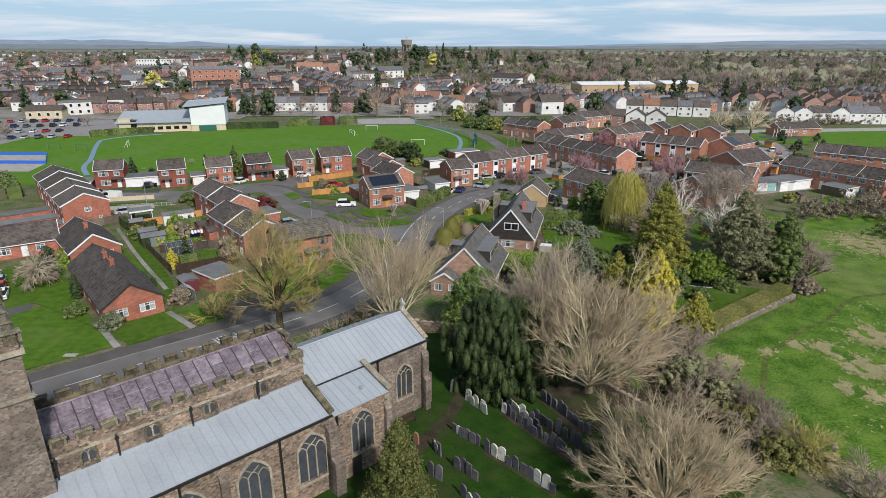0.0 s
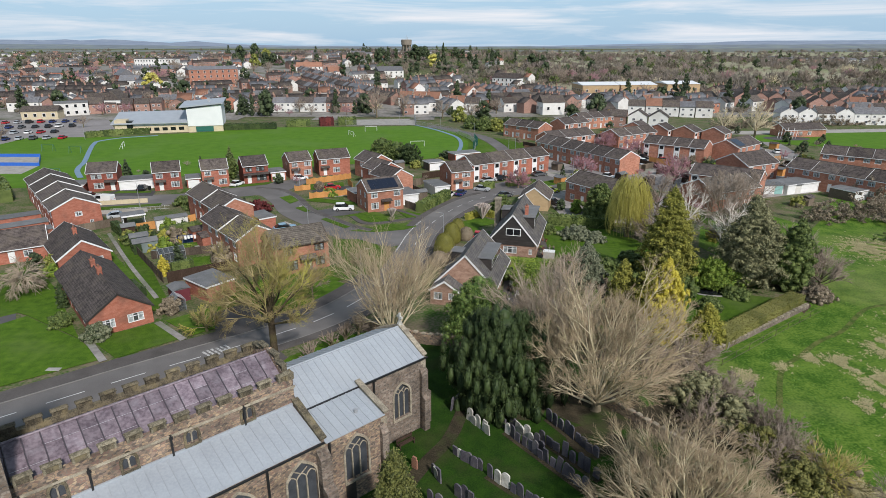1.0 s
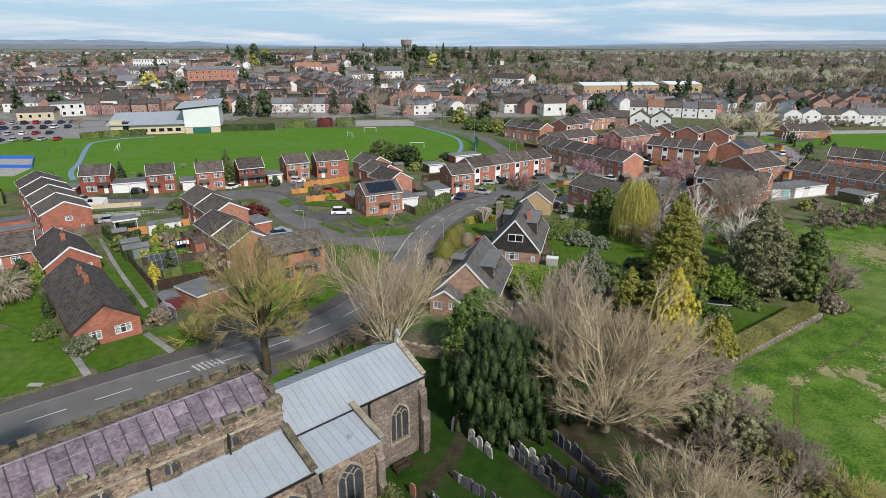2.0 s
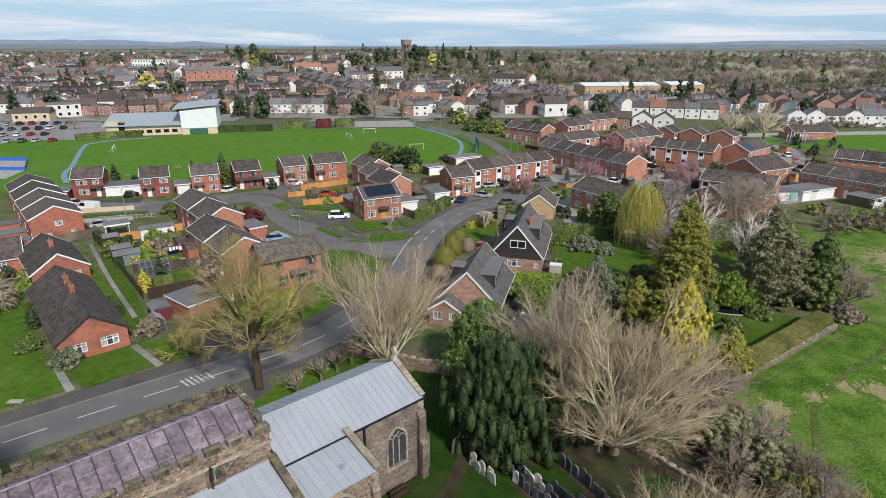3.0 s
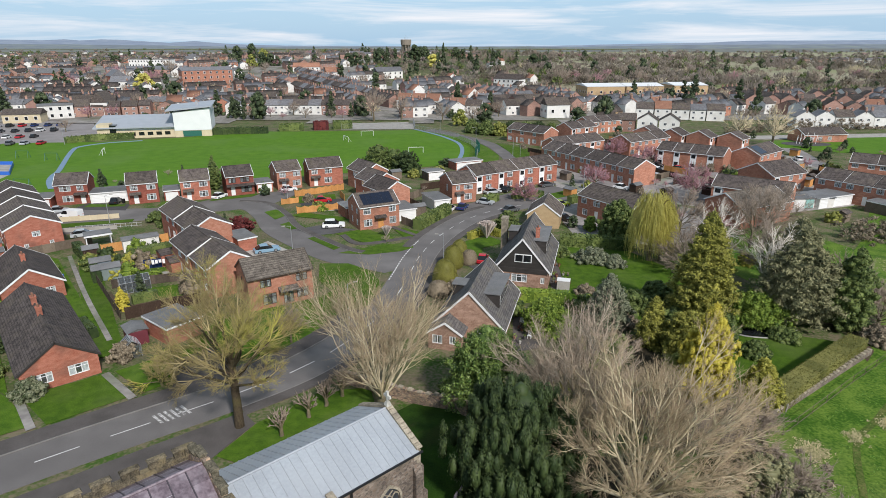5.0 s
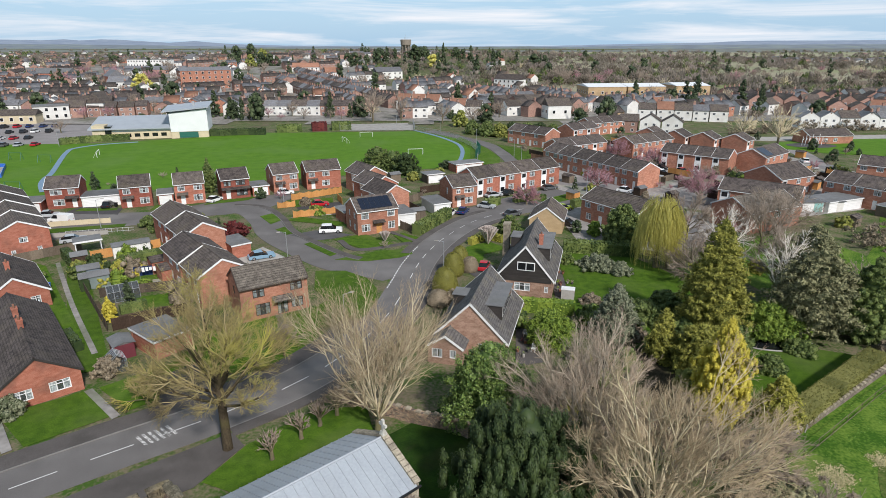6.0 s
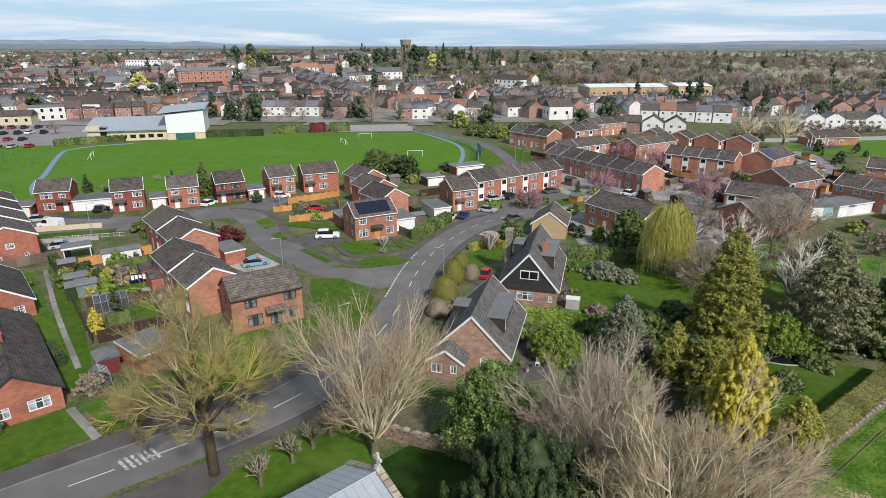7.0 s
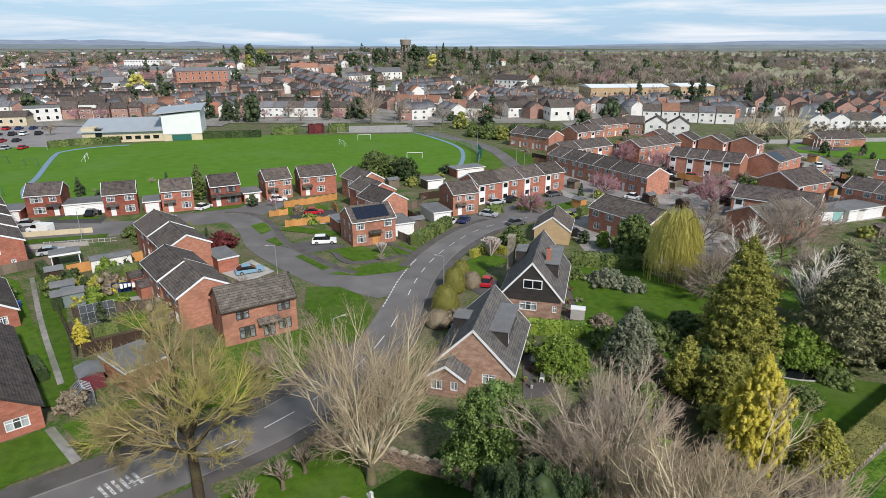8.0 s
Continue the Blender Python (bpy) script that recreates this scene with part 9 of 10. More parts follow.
def far_town():
    """Houses too far to pick apart, joined by wall colour."""
    rr = random.Random(12)
    for nm, wall, roof, count, lab in (("far_town", M_RENDER, T2, 170, "distant white houses of the town"), ("far_town", M_BRICK[3], T0, 380, "distant red-brick houses of the town")):
        g = Geo()
        for i in range(count):
            y = 37 / rr.uniform(0.017, 0.042)
            x = rr.uniform(-0.8, 0.05) * y
            if i % 5 == 0:
                x, y = rr.uniform(540, 900), rr.uniform(1090, 1240)
            w, d, e, r = rr.uniform(7, 14), 8, rr.uniform(4.5, 6), rr.uniform(7, 9)
            m = pose(x, y, level(x, y), 0, 0, rr.choice((10, 35, -40, -10)) + rr.uniform(-8, 8))
            P = [m @ Vector(p) for p in ((0, 0, 0), (w, 0, 0), (w, d, 0), (0, d, 0), (0, 0, e), (w, 0, e), (w, d, e), (0, d, e))]
            g.hexa(P, 0)
            Q = [m @ Vector(p) for p in ((-.3, -.3, e), (w + .3, -.3, e), (w + .3, d + .3, e), (-.3, d + .3, e), (-.3, d / 2 - .05, r), (w + .3, d / 2 - .05, r), (w + .3, d / 2 + .05, r), (-.3, d / 2 + .05, r))]
            g.hexa(Q, 1)
        solid(nm, g, [wall, roof], lab, "houses", kind="stuff")


far_town()


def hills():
    """Plain glowing backdrops up to the horizon: far fields, woods and hills with painted blue-grey haze."""
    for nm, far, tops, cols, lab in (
            ("backdrop_fields", 2350, ((-45, 87), (-30, 88), (-12, 90), (0, 90), (12, 89), (25, 86), (45, 86)), ((0.13, 0.145, 0.155), (0.185, 0.205, 0.195), (0.17, 0.205, 0.155)), "far fields and winter woods with painted grey-green haze"),
            ("backdrop_downs", 3500, ((-45, 77), (-30, 79), (-18, 83), (0, 84.5), (10, 84), (22, 79.5), (45, 78)), ((0.165, 0.20, 0.255), (0.20, 0.245, 0.285), (0.235, 0.285, 0.27)), "far downs with painted blue-green haze"),
            ("backdrop_hills", 4700, ((-45, 68.5), (-34.5, 70.5), (-32.5, 71.5), (-31, 70), (-30, 72), (-28.5, 70), (-27, 71), (-25, 74), (-23.5, 76), (-21.5, 73), (-20.5, 75), (-18, 79), (-14, 81), (0, 82), (8, 82.5), (13, 80), (18, 77.5), (23, 75.5), (26, 72.5), (35, 71.5), (45, 71)), ((0.225, 0.285, 0.41), (0.26, 0.325, 0.445), (0.31, 0.375, 0.48)), "hills along the horizon with painted blue-grey haze")):
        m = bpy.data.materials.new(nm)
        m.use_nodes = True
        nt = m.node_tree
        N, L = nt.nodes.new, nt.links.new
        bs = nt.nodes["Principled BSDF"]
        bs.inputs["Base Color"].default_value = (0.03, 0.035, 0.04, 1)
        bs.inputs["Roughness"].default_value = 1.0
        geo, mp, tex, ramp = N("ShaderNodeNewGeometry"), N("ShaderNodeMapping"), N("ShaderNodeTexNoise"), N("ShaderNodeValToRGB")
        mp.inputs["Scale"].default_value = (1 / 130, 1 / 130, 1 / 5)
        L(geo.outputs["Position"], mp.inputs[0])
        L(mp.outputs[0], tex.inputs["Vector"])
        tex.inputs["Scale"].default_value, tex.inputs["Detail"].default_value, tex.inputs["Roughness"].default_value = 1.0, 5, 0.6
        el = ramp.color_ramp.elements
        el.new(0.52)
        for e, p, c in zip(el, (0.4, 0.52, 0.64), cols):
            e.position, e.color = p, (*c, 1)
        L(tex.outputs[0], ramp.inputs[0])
        # distance haze sits in these colours, which glow instead of catching light
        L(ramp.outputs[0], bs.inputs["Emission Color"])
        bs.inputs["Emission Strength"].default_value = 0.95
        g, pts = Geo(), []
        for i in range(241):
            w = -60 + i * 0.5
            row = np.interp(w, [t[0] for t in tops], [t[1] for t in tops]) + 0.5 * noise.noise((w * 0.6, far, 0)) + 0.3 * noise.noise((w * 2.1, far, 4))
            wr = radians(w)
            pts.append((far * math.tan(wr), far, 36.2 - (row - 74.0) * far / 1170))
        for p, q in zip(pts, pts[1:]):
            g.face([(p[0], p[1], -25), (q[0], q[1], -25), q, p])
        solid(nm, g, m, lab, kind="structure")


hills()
# ---------------------------------------------------------------- churchyard
def gravestone(rr, pale):
    """One upright slab with a shaped head, standing about its own foot."""
    w, h, t = rr.uniform(0.28, 0.38), rr.uniform(0.85, 1.45), rr.uniform(0.05, 0.08)
    o = [(-w, -0.2), (w, -0.2), (w, h * 0.82)]
    head = rr.randrange(3)
    if head == 0:
        o += [(w * math.cos(a), h * 0.82 + h * 0.18 * math.sin(a)) for a in np.linspace(0.3, math.pi - 0.3, 7)]
    elif head == 1:
        o += [(w * 0.7, h * 0.86), (w * 0.45, h * 0.97), (0, h), (-w * 0.45, h * 0.97), (-w * 0.7, h * 0.86)]
    else:
        o += [(w * 0.96, h), (-w * 0.96, h)]
    o += [(-w, h * 0.82)]
    g, n = Geo(), len(o)
    g.v = [(x, -t, z) for x, z in o] + [(x, t, z) for x, z in o]
    g.f = [tuple(range(n)), tuple(range(2 * n - 1, n - 1, -1))] + [(i + n, (i + 1) % n + n, (i + 1) % n, i) for i in range(n)]
    g.m = [0] * len(g.f)
    return g.mesh("gravestone", M_PALESTONE if pale else M_SLATESTONE)


rg = random.Random(31)
SLABS = [[gravestone(rg, p) for _ in range(8)] for p in (False, True)]
ROWS_G = [((2.3, 52.3), (4.5, 49.6), 5, .6), ((5.1, 51.9), (6.4, 50.1), 3, .1), ((6.5, 51.2), (9.2, 47.2), 7, .4), ((5.9, 50.2), (12.3, 41.6), 15, .12), ((10.2, 52.3), (13.8, 46.4), 9, .08), ((9.0, 49.3), (13.2, 43.6), 8, .15), ((0.9, 47.1), (3.3, 44.9), 6, .2), ((3.8, 44.3), (9.3, 38.7), 10, .3), ((-0.9, 44.6), (-0.1, 43.4), 3, .4), ((-1.2, 41.4), (0.0, 40.2), 2, .0), ((1.1, 42.1), (2.9, 40.2), 4, .0), ((1.6, 38.6), (3.2, 36.6), 4, .3), ((5.2, 37.2), (7.4, 34.6), 4, .3), ((0.9, 53.5), (1.6, 55.2), 3, .1)]
for (xa, ya), (xb, yb), n, pale in ROWS_G:
    a = math.degrees(math.atan2(yb - ya, xb - xa))
    for i in range(n):
        f = (i + 0.5) / n
        x, y = xa + (xb - xa) * f + rg.uniform(-.08, .08), ya + (yb - ya) * f + rg.uniform(-.08, .08)
        p = rg.random() < pale
        s = new("gravestone", rg.choice(SLABS[p]))
        s.matrix_world = pose(x, y, level(x, y) + 0.04, rg.uniform(-7, 7), rg.uniform(-4, 4), a + rg.uniform(-7, 7))
        tagged(s, "pale lichened upright gravestone in grass" if p else "dark slate upright gravestone in a row", "gravestone", "churchyard gravestones")
for i in (3, 4, 5, 7):
    (xa, ya), (xb, yb) = ROWS_G[i][:2]
    g = ribbon(smooth_line([(xa, ya), ((xa + xb) / 2, (ya + yb) / 2), (xb, yb)], 8), -0.45, 0.35, 0, 0.1)
    g.v = [(x, y, level(x, y) + 0.075) for x, y, _ in g.v]
    solid("soil_strip", g, M_LITTERSHADE, "strip of bare soil below gravestones", "soil", kind="structure")
red = solid("gravestone", Geo().box(-0.3, -0.08, 0, 0.3, 0.08, 1.0).box(-0.2, -0.08, 1.0, 0.2, 0.08, 1.25), M_ORANGETILE, "small red sandstone gravestone by the path", "gravestone", pose(-2.4, 45.2, level(-2.4, 45.2), 0, 0, -40), "churchyard gravestones")


def stone_run(label, pts, w, h, seed, mat=M_STONE):
    """A low stone boundary wall with separate rough coping stones."""
    line = smooth_line(pts, 6)
    rr = random.Random(seed)
    wall = thing("boundary_wall", label, "wall", pose(0, 0, 0), kind="structure")
    g, nn = Geo(), sides_of(line)
    for i in range(len(line) - 1):
        c = [line[i] - nn[i] * w / 2, line[i + 1] - nn[i + 1] * w / 2, line[i + 1] + nn[i + 1] * w / 2, line[i] + nn[i] * w / 2]
        z = [level(*p) for p in c]
        g.hexa([(*p, q - 0.3) for p, q in zip(c, z)] + [(*p, q + h) for p, q in zip(c, z)])
        L = float(np.hypot(*(line[i + 1] - line[i])))
        d = (line[i + 1] - line[i]) / L
        a = math.degrees(math.atan2(d[1], d[0]))
        for k in range(max(1, int(L / 0.6))):
            q = line[i] + d * (k + 0.5) * L / max(1, int(L / 0.6))
            part("coping_stone", COPE[rr.randrange(3)], None, wall, at=pose(q[0], q[1], level(*q) + h, rr.uniform(-3, 3), rr.uniform(-3, 3), a))
    part("wall", g, mat, wall)


COPE = [Geo().prism([(-0.28 + rg.uniform(-.03, .03), -0.26), (0.28, -0.25), (0.28 + rg.uniform(-.03, .03), 0.25), (-0.28, 0.26)], -0.02, 0.1 + 0.03 * i, taper=0.85).mesh("coping_stone", M_ASHLAR) for i in range(3)]
stone_run("old stone churchyard wall with rough coping", [(-11.5, 74.5), (-7, 72.2), (-1, 69.2), (2.5, 66)], 0.45, 1.5, 1)
stone_run("low old stone wall beside bare trees", [(15.8, 57.5), (18, 54), (21, 49.5), (24.5, 44.5)], 0.45, 1.1, 2)
stone_run("low pale stone wall below the field hedge", [(32.2, 66.6), (36.8, 69.8), (44, 74.8), (52.4, 80.6)], 0.4, 0.75, 3, M_PALERUBBLE)
patch("lay_by", [(-30.6, 60.8), (-20.6, 68.6), (-18.8, 66.6), (-21.4, 61.0), (-29, 55.5), (-36, 56.4)], 0.075, M_PAVE, "bare worn asphalt pull-in beside the road", "lay-by")
patch("verge", [(-20.9, 61.6), (-18.6, 66.6), (-13, 72.4), (-8, 73), (-6, 66), (-12, 58)], 0.13, M_LAWN, "green grass bank between church and road", "lawn")
bench = thing("bench", "dark wooden churchyard bench by the chancel", "bench", pose(CH_O.x + CH_U.x * -3.4 - CH_V.x * 1.0, CH_O.y + CH_U.y * -3.4 - CH_V.y * 1.0, YARD + 0.05, 0, 0, 41.7))
for i in range(4):
    part("seat_slat", Geo().box(-0.9, -0.45 + i * 0.12, 0.42, 0.9, -0.35 + i * 0.12, 0.46), M_DARKFENCE, bench)
for i in range(3):
    part("back_slat", Geo().box(-0.9, 0.04, 0.55 + i * 0.14, 0.9, 0.08, 0.65 + i * 0.14), M_DARKFENCE, bench)
for x in (-0.8, 0.8):
    part("leg", Geo().box(x - 0.04, -0.45, 0, x + 0.04, -0.37, 0.62), M_DARKFENCE, bench)
    part("leg", Geo().box(x - 0.04, 0.04, 0, x + 0.04, 0.12, 0.95), M_DARKFENCE, bench)


# ---------------------------------------------------------------- vehicles
def car_meshes(L, W, H, van=False, suv=False):
    """Body, glass and roof of a car, nose towards +x, about the middle of its foot."""
    hl, hw, c, b = L / 2, W / 2, 0.28 if suv else 0.22, H * 0.56

    def shell(profile, inset, mi=0):
        g, n = Geo(), len(profile)
        g.v = [(x, -hw + inset * (z > b - 0.01), z) for x, z in profile] + [(x, hw - inset * (z > b - 0.01), z) for x, z in profile]
        g.f = [tuple(range(n)), tuple(range(2 * n - 1, n - 1, -1))] + [(i + n, (i + 1) % n + n, (i + 1) % n, i) for i in range(n)]
        g.m = [mi] * len(g.f)
        return g
    if van:
        body = shell([(-hl, c), (hl, c), (hl, b * 0.8), (hl - 0.15, b * 0.95), (hl * 0.62, b), (hl * 0.3, H), (-hl + 0.05, H), (-hl, H * 0.9)], 0.1)
        glass = shell([(hl * 0.64, b + 0.02), (hl * 0.33, H * 0.96), (hl * 0.02, H * 0.96), (hl * 0.02, b + 0.02)], 0.085)
        roof = None
    else:
        body = shell([(-hl, c + 0.1), (-hl + 0.1, c), (hl - 0.1, c), (hl, c + 0.12), (hl - 0.03, b * 0.82), (hl - 0.25, b * 0.92), (hl * 0.42, b), (-hl * 0.9, b + 0.03), (-hl, b * 0.85)], 0.06)
        glass = shell([(hl * 0.46, b - 0.02), (hl * 0.08, H - 0.07), (-hl * (0.72 if suv else 0.5), H - 0.07), (-hl * 0.9, b)], 0.17)
        roof = shell([(hl * 0.1, H - 0.08), (hl * 0.04, H), (-hl * (0.68 if suv else 0.46), H), (-hl * (0.76 if suv else 0.54), H - 0.08)], 0.19)
    return body, glass, roof


CARS = {}


def car(label, x, y, a, paint, kind="hatch", full=True, group=""):
    if (kind, paint, full) in CARS:
        return tagged(copy_thing(CARS[kind, paint, full], pose(x, y, 0.06, 0, 0, a)), label, group=group)
    L, W, H = {"hatch": (4.1, 1.76, 1.48), "suv": (4.6, 1.88, 1.68), "saloon": (4.6, 1.8, 1.44), "mini": (3.6, 1.62, 1.48), "van": (4.9, 1.95, 1.95)}[kind]
    c = thing("car" if kind != "van" else "van", label, "car" if kind != "van" else "van", pose(x, y, 0.06, 0, 0, a), group)
    body, glass, roof = car_meshes(L, W, H, kind == "van", kind == "suv")
    part("body", body, M_PAINTS[paint], c)
    part("glasshouse", glass, M_CARGLASS, c, "dark tinted glass")
    if roof:
        part("roof", roof, M_PAINTS[paint], c)
    r = 0.34 if kind == "suv" else 0.31
    for sx in (-1, 1):
        for sy in (-1, 1):
            px, py = sx * L * 0.31, sy * (W / 2 - 0.1)
            w = part("wheel", Geo().tube([(px, py - 0.11, r), (px, py + 0.11, r)], [r, r], 12), M_TYRE, c)
            if full:
                part("rim", Geo().tube([(px, py + sy * 0.112, r), (px, py + sy * 0.13, r)], [r * 0.65, r * 0.6], 10), M_RIM, w)
        if full:
            for sy in (-1, 1):
                part("headlight" if sx > 0 else "rear_light", Geo().box(sx * (L / 2 - 0.1) - 0.1, sy * W * 0.34 - 0.2, H * 0.40, sx * (L / 2 - 0.1) + 0.1, sy * W * 0.34 + 0.2, H * 0.48), M_RIM if sx > 0 else M_RED, c)
    if full:
        part("bumper", Geo().box(L / 2 - 0.08, -W * 0.42, 0.26, L / 2 + 0.02, W * 0.42, 0.42), M_TYRE, c)
        part("number_plate", Geo().box(L / 2 + 0.02, -0.26, 0.4, L / 2 + 0.035, 0.26, 0.5), M_WHITE, c, "plain pale number plate")
    CARS[kind, paint, full] = c
    return c


for lab, x, y, a, p, k in (("white sport utility car on a dark driveway", -22.4, 133.0, 8, "white", "suv"), ("pale blue saloon car on a concrete driveway", -32.0, 118.0, 28, "blue", "saloon"), ("red hatchback between orange fences", -28.6, 153.4, 20, "red", "hatch"), ("white hatchback beside a brick house", -39.4, 164.6, 20, "white", "hatch"), ("grey estate car beside a low wall", -70.6, 127.2, 30, "silver", "saloon"), ("white van parked on the verge", -80.6, 139.8, 172, "white", "van"), ("silver hatchback on the forecourt", -86.0, 144.2, 20, "silver", "hatch"), ("small red hatchback on a dark drive", 7.0, 112.8, 78, "red", "mini"),
                           ("white hatchback beside a garage", 1.6, 145.6, 70, "white", "hatch"), ("dark blue hatchback before a brick house", 4.6, 147.2, 70, "navy", "hatch"), ("silver hatchback in the parking court", 10.2, 151.6, -25, "silver", "hatch"), ("silver saloon in the parking court", 12.6, 162.0, 30, "silver", "saloon"), ("black hatchback before the terrace", 16.4, 164.2, 60, "black", "hatch"), ("dark saloon before the terrace", 27.6, 169.6, 30, "grey", "saloon"), ("yellow-green hatchback on a drive", 27.6, 149.8, 10, "green", "hatch"), ("dark hatchback on the road bend", 15.4, 145.0, 35, "grey", "hatch"), ("white hatchback by a porch", -54.6, 157.4, 70, "white", "hatch"), ("dark saloon inside a carport", -77.5, 152.6, 100, "black", "saloon"), ("white car behind the shrubs", 46.5, 166.5, -40, "white", "hatch"), ("black car on a driveway", 26.0, 138.0, -40, "black", "saloon"), ("silver car beside bungalow drive", -70, 86.4, 120, "silver", "hatch"), ("red car beside bungalow drive", -68.2, 84.0, 120, "red", "hatch"), ("white car on bungalow drive", -72.4, 88.6, 120, "white", "hatch"), ("white car on bungalow drive", -66.2, 81.4, 120, "white", "saloon"), ("black car before dark garage", 24.6, 141.6, -40, "black", "hatch"), ("silver van in the lane", 62, 186, -50, "white", "van"), ("dark car along the terrace", 66, 196, -58, "black", "saloon"), ("red car along the terrace", 70, 190, -58, "red", "hatch"), ("white car in the estate yard", 57, 190, -55, "white", "hatch"), ("silver car in the estate yard", 60, 184, -50, "silver", "saloon"), ("white van beside a terrace", 52, 176, 30, "white", "van"), ("silver hatchback by the pavilion road", 112, 196, 70, "silver", "hatch"), ("white car by the pavilion road", 115, 206, 75, "white", "saloon"), ("dark car on worn paving", 36, 146, 30, "black", "hatch"), ("white car on worn paving", 42, 152, 35, "white", "hatch"), ("blue car before the stepped row", 88, 216, 40, "blue", "hatch"), ("white car before the stepped row", 96, 212, 40, "white", "suv")):
    car(lab, x, y, a, p, k)
patch("driveway", [(-74, 92), (-70.5, 94), (-58.5, 76.5), (-61.5, 73.5)], 0.075, M_DRIVE, "dark driveway before the bungalows", "driveway")
rc = random.Random(3)
for i in range(44):
    row, col = divmod(i, 11)
    if rc.random() < 0.22:
        continue
    x, y = -150 - col * 5.0 - row * 8 + rc.uniform(-.4, .4), 238 + row * 17 - col * 1.0
    car("parked car in the asphalt car park", x, y, 100 + rc.uniform(-4, 4), rc.choice(("white", "silver", "black", "grey", "red", "navy", "silver")), rc.choice(("hatch", "saloon", "suv")), False, "car park cars")


# ---------------------------------------------------------------- fences, sheds, lamps and garden things
def fence(label, pts, h, mat, z=0.0, panel_w=1.83, dip=0.0, group="", gap=0.0):
    """A garden fence: posts, and one panel of overlapped boards in every bay."""
    fc = thing("fence", label, "fence", pose(0, 0, z), group)
    post = Geo().box(-0.05, -0.05, 0, 0.05, 0.05, h + 0.1).mesh("post", mat)
    cache = {}
    for (xa, ya), (xb, yb) in zip(pts, pts[1:]):
        L = math.hypot(xb - xa, yb - ya)
        a = math.degrees(math.atan2(yb - ya, xb - xa))
        n = max(1, round(L / panel_w))
        w = L / n
        key = round(w, 2)
        if key not in cache:
            g, top = Geo(), [(w * k / 8, h - dip * (1 - abs(k / 4 - 1))) for k in range(9)]
            o = [(0.03, 0.05), (w - 0.03, 0.05)] + top[::-1]
            n2 = len(o)
            g.v = [(u, -0.025, v) for u, v in o] + [(u, 0.025, v) for u, v in o]
            g.f = [tuple(range(n2)), tuple(range(2 * n2 - 1, n2 - 1, -1))] + [(i + n2, (i + 1) % n2 + n2, (i + 1) % n2, i) for i in range(n2)]
            g.m = [0] * len(g.f)
            cache[key] = g.mesh("panel", mat)
        for i in range(n):
            m = pose(xa + (xb - xa) * i / n, ya + (yb - ya) * i / n, 0, 0, 0, a)
            part("panel", cache[key], None, fc, at=m)
            part("post", post, None, fc, at=m)
    part("post", post, None, fc, at=pose(pts[-1][0], pts[-1][1], 0))
    return fc


fence("new orange timber fence with curved panels", [(-36.4, 158.4), (-31, 161.8), (-25.6, 166)], 1.7, M_ORANGEFENCE, dip=0.25)
fence("new orange timber fence with curved panels", [(-37.8, 151.0), (-34.2, 152.8)], 1.5, M_ORANGEFENCE, dip=0.25)
fence("new orange timber fence with curved panels", [(-32.4, 143.4), (-27.6, 145.2), (-22.4, 147.6)], 1.6, M_ORANGEFENCE, dip=0.25)
fence("new orange timber fence beside a drive", [(-25.4, 159), (-23.6, 154.6)], 1.6, M_ORANGEFENCE)
fence("long dark-stained garden fence along a lawn", [(-65, 117), (-57.5, 106.6), (-51.6, 99.2), (-44.4, 90.2)], 1.7, M_OLDFENCE)
fence("dark brown panel fence with pale posts", [(-43.6, 90.2), (-38.4, 93.7), (-35.4, 95.6)], 1.8, M_DARKFENCE)
fence("weathered panel fence between back gardens", [(-51.2, 101.0), (-45.4, 103.0), (-39.5, 105.0)], 1.5, M_OLDFENCE)
fence("weathered panel fence between back gardens", [(-55.5, 107.4), (-50.4, 111.0), (-47.5, 113.6)], 1.6, M_FENCE)
fence("orange-brown panel fence behind a gazebo", [(-61.5, 117), (-55.4, 121.6), (-52.5, 124)], 1.7, M_ORANGEFENCE)
fence("grey fence beside the brick gable", [(-76, 113), (-69.4, 119.6), (-66.4, 122.6)], 1.7, M_FENCE)
fence("low pale fence beside a parked car", [(-76.5, 129.5), (-66.5, 131.8)], 0.9, M_CONCRETE)
fence("long low pale wall panels beside a van", [(-86.5, 135.4), (-70.2, 139.8)], 1.1, M_SANDSTONE)
fence("grey panel fence behind the corner house", [(-8.6, 135.6), (-5.4, 131.8)], 1.7, M_FENCE)
fence("grey panel fence beside the garages", [(-5.2, 146.5), (-9.2, 153.6), (-4.8, 160)], 1.8, M_FENCE)
fence("dark garden fence behind terraces", [(-5.6, 165), (2.5, 170), (9, 175)], 1.8, M_DARKFENCE)
fence("pale timber fence below the lane", [(29, 212), (37.5, 200.5)], 1.8, M_ORANGETILE)
for k, (xa, ya, a, n) in enumerate(((36, 199, 38, 4), (34, 214, 34, 4), (75, 214, 32, 4), (60, 176, 35, 3), (88, 176, 33, 3), (100, 170, 36, 4), (66, 166, 0, 4), (50, 186, -52, 4), (92, 204, -58, 4), (46, 226, 36, 4), (64, 236, 36, 4), (86, 214, -58, 4))):
    c, s = math.cos(radians(a)), math.sin(radians(a))
    for i in range(n):
        x, y = xa + c * 6.3 * i, ya + s * 6.3 * i
        fence("weathered fence between back gardens", [(x, y), (x - s * 8, y + c * 8)], 1.7, (M_FENCE, M_DARKFENCE, M_ORANGEFENCE)[(i + k) % 3], group="terrace garden fences", panel_w=2.7)


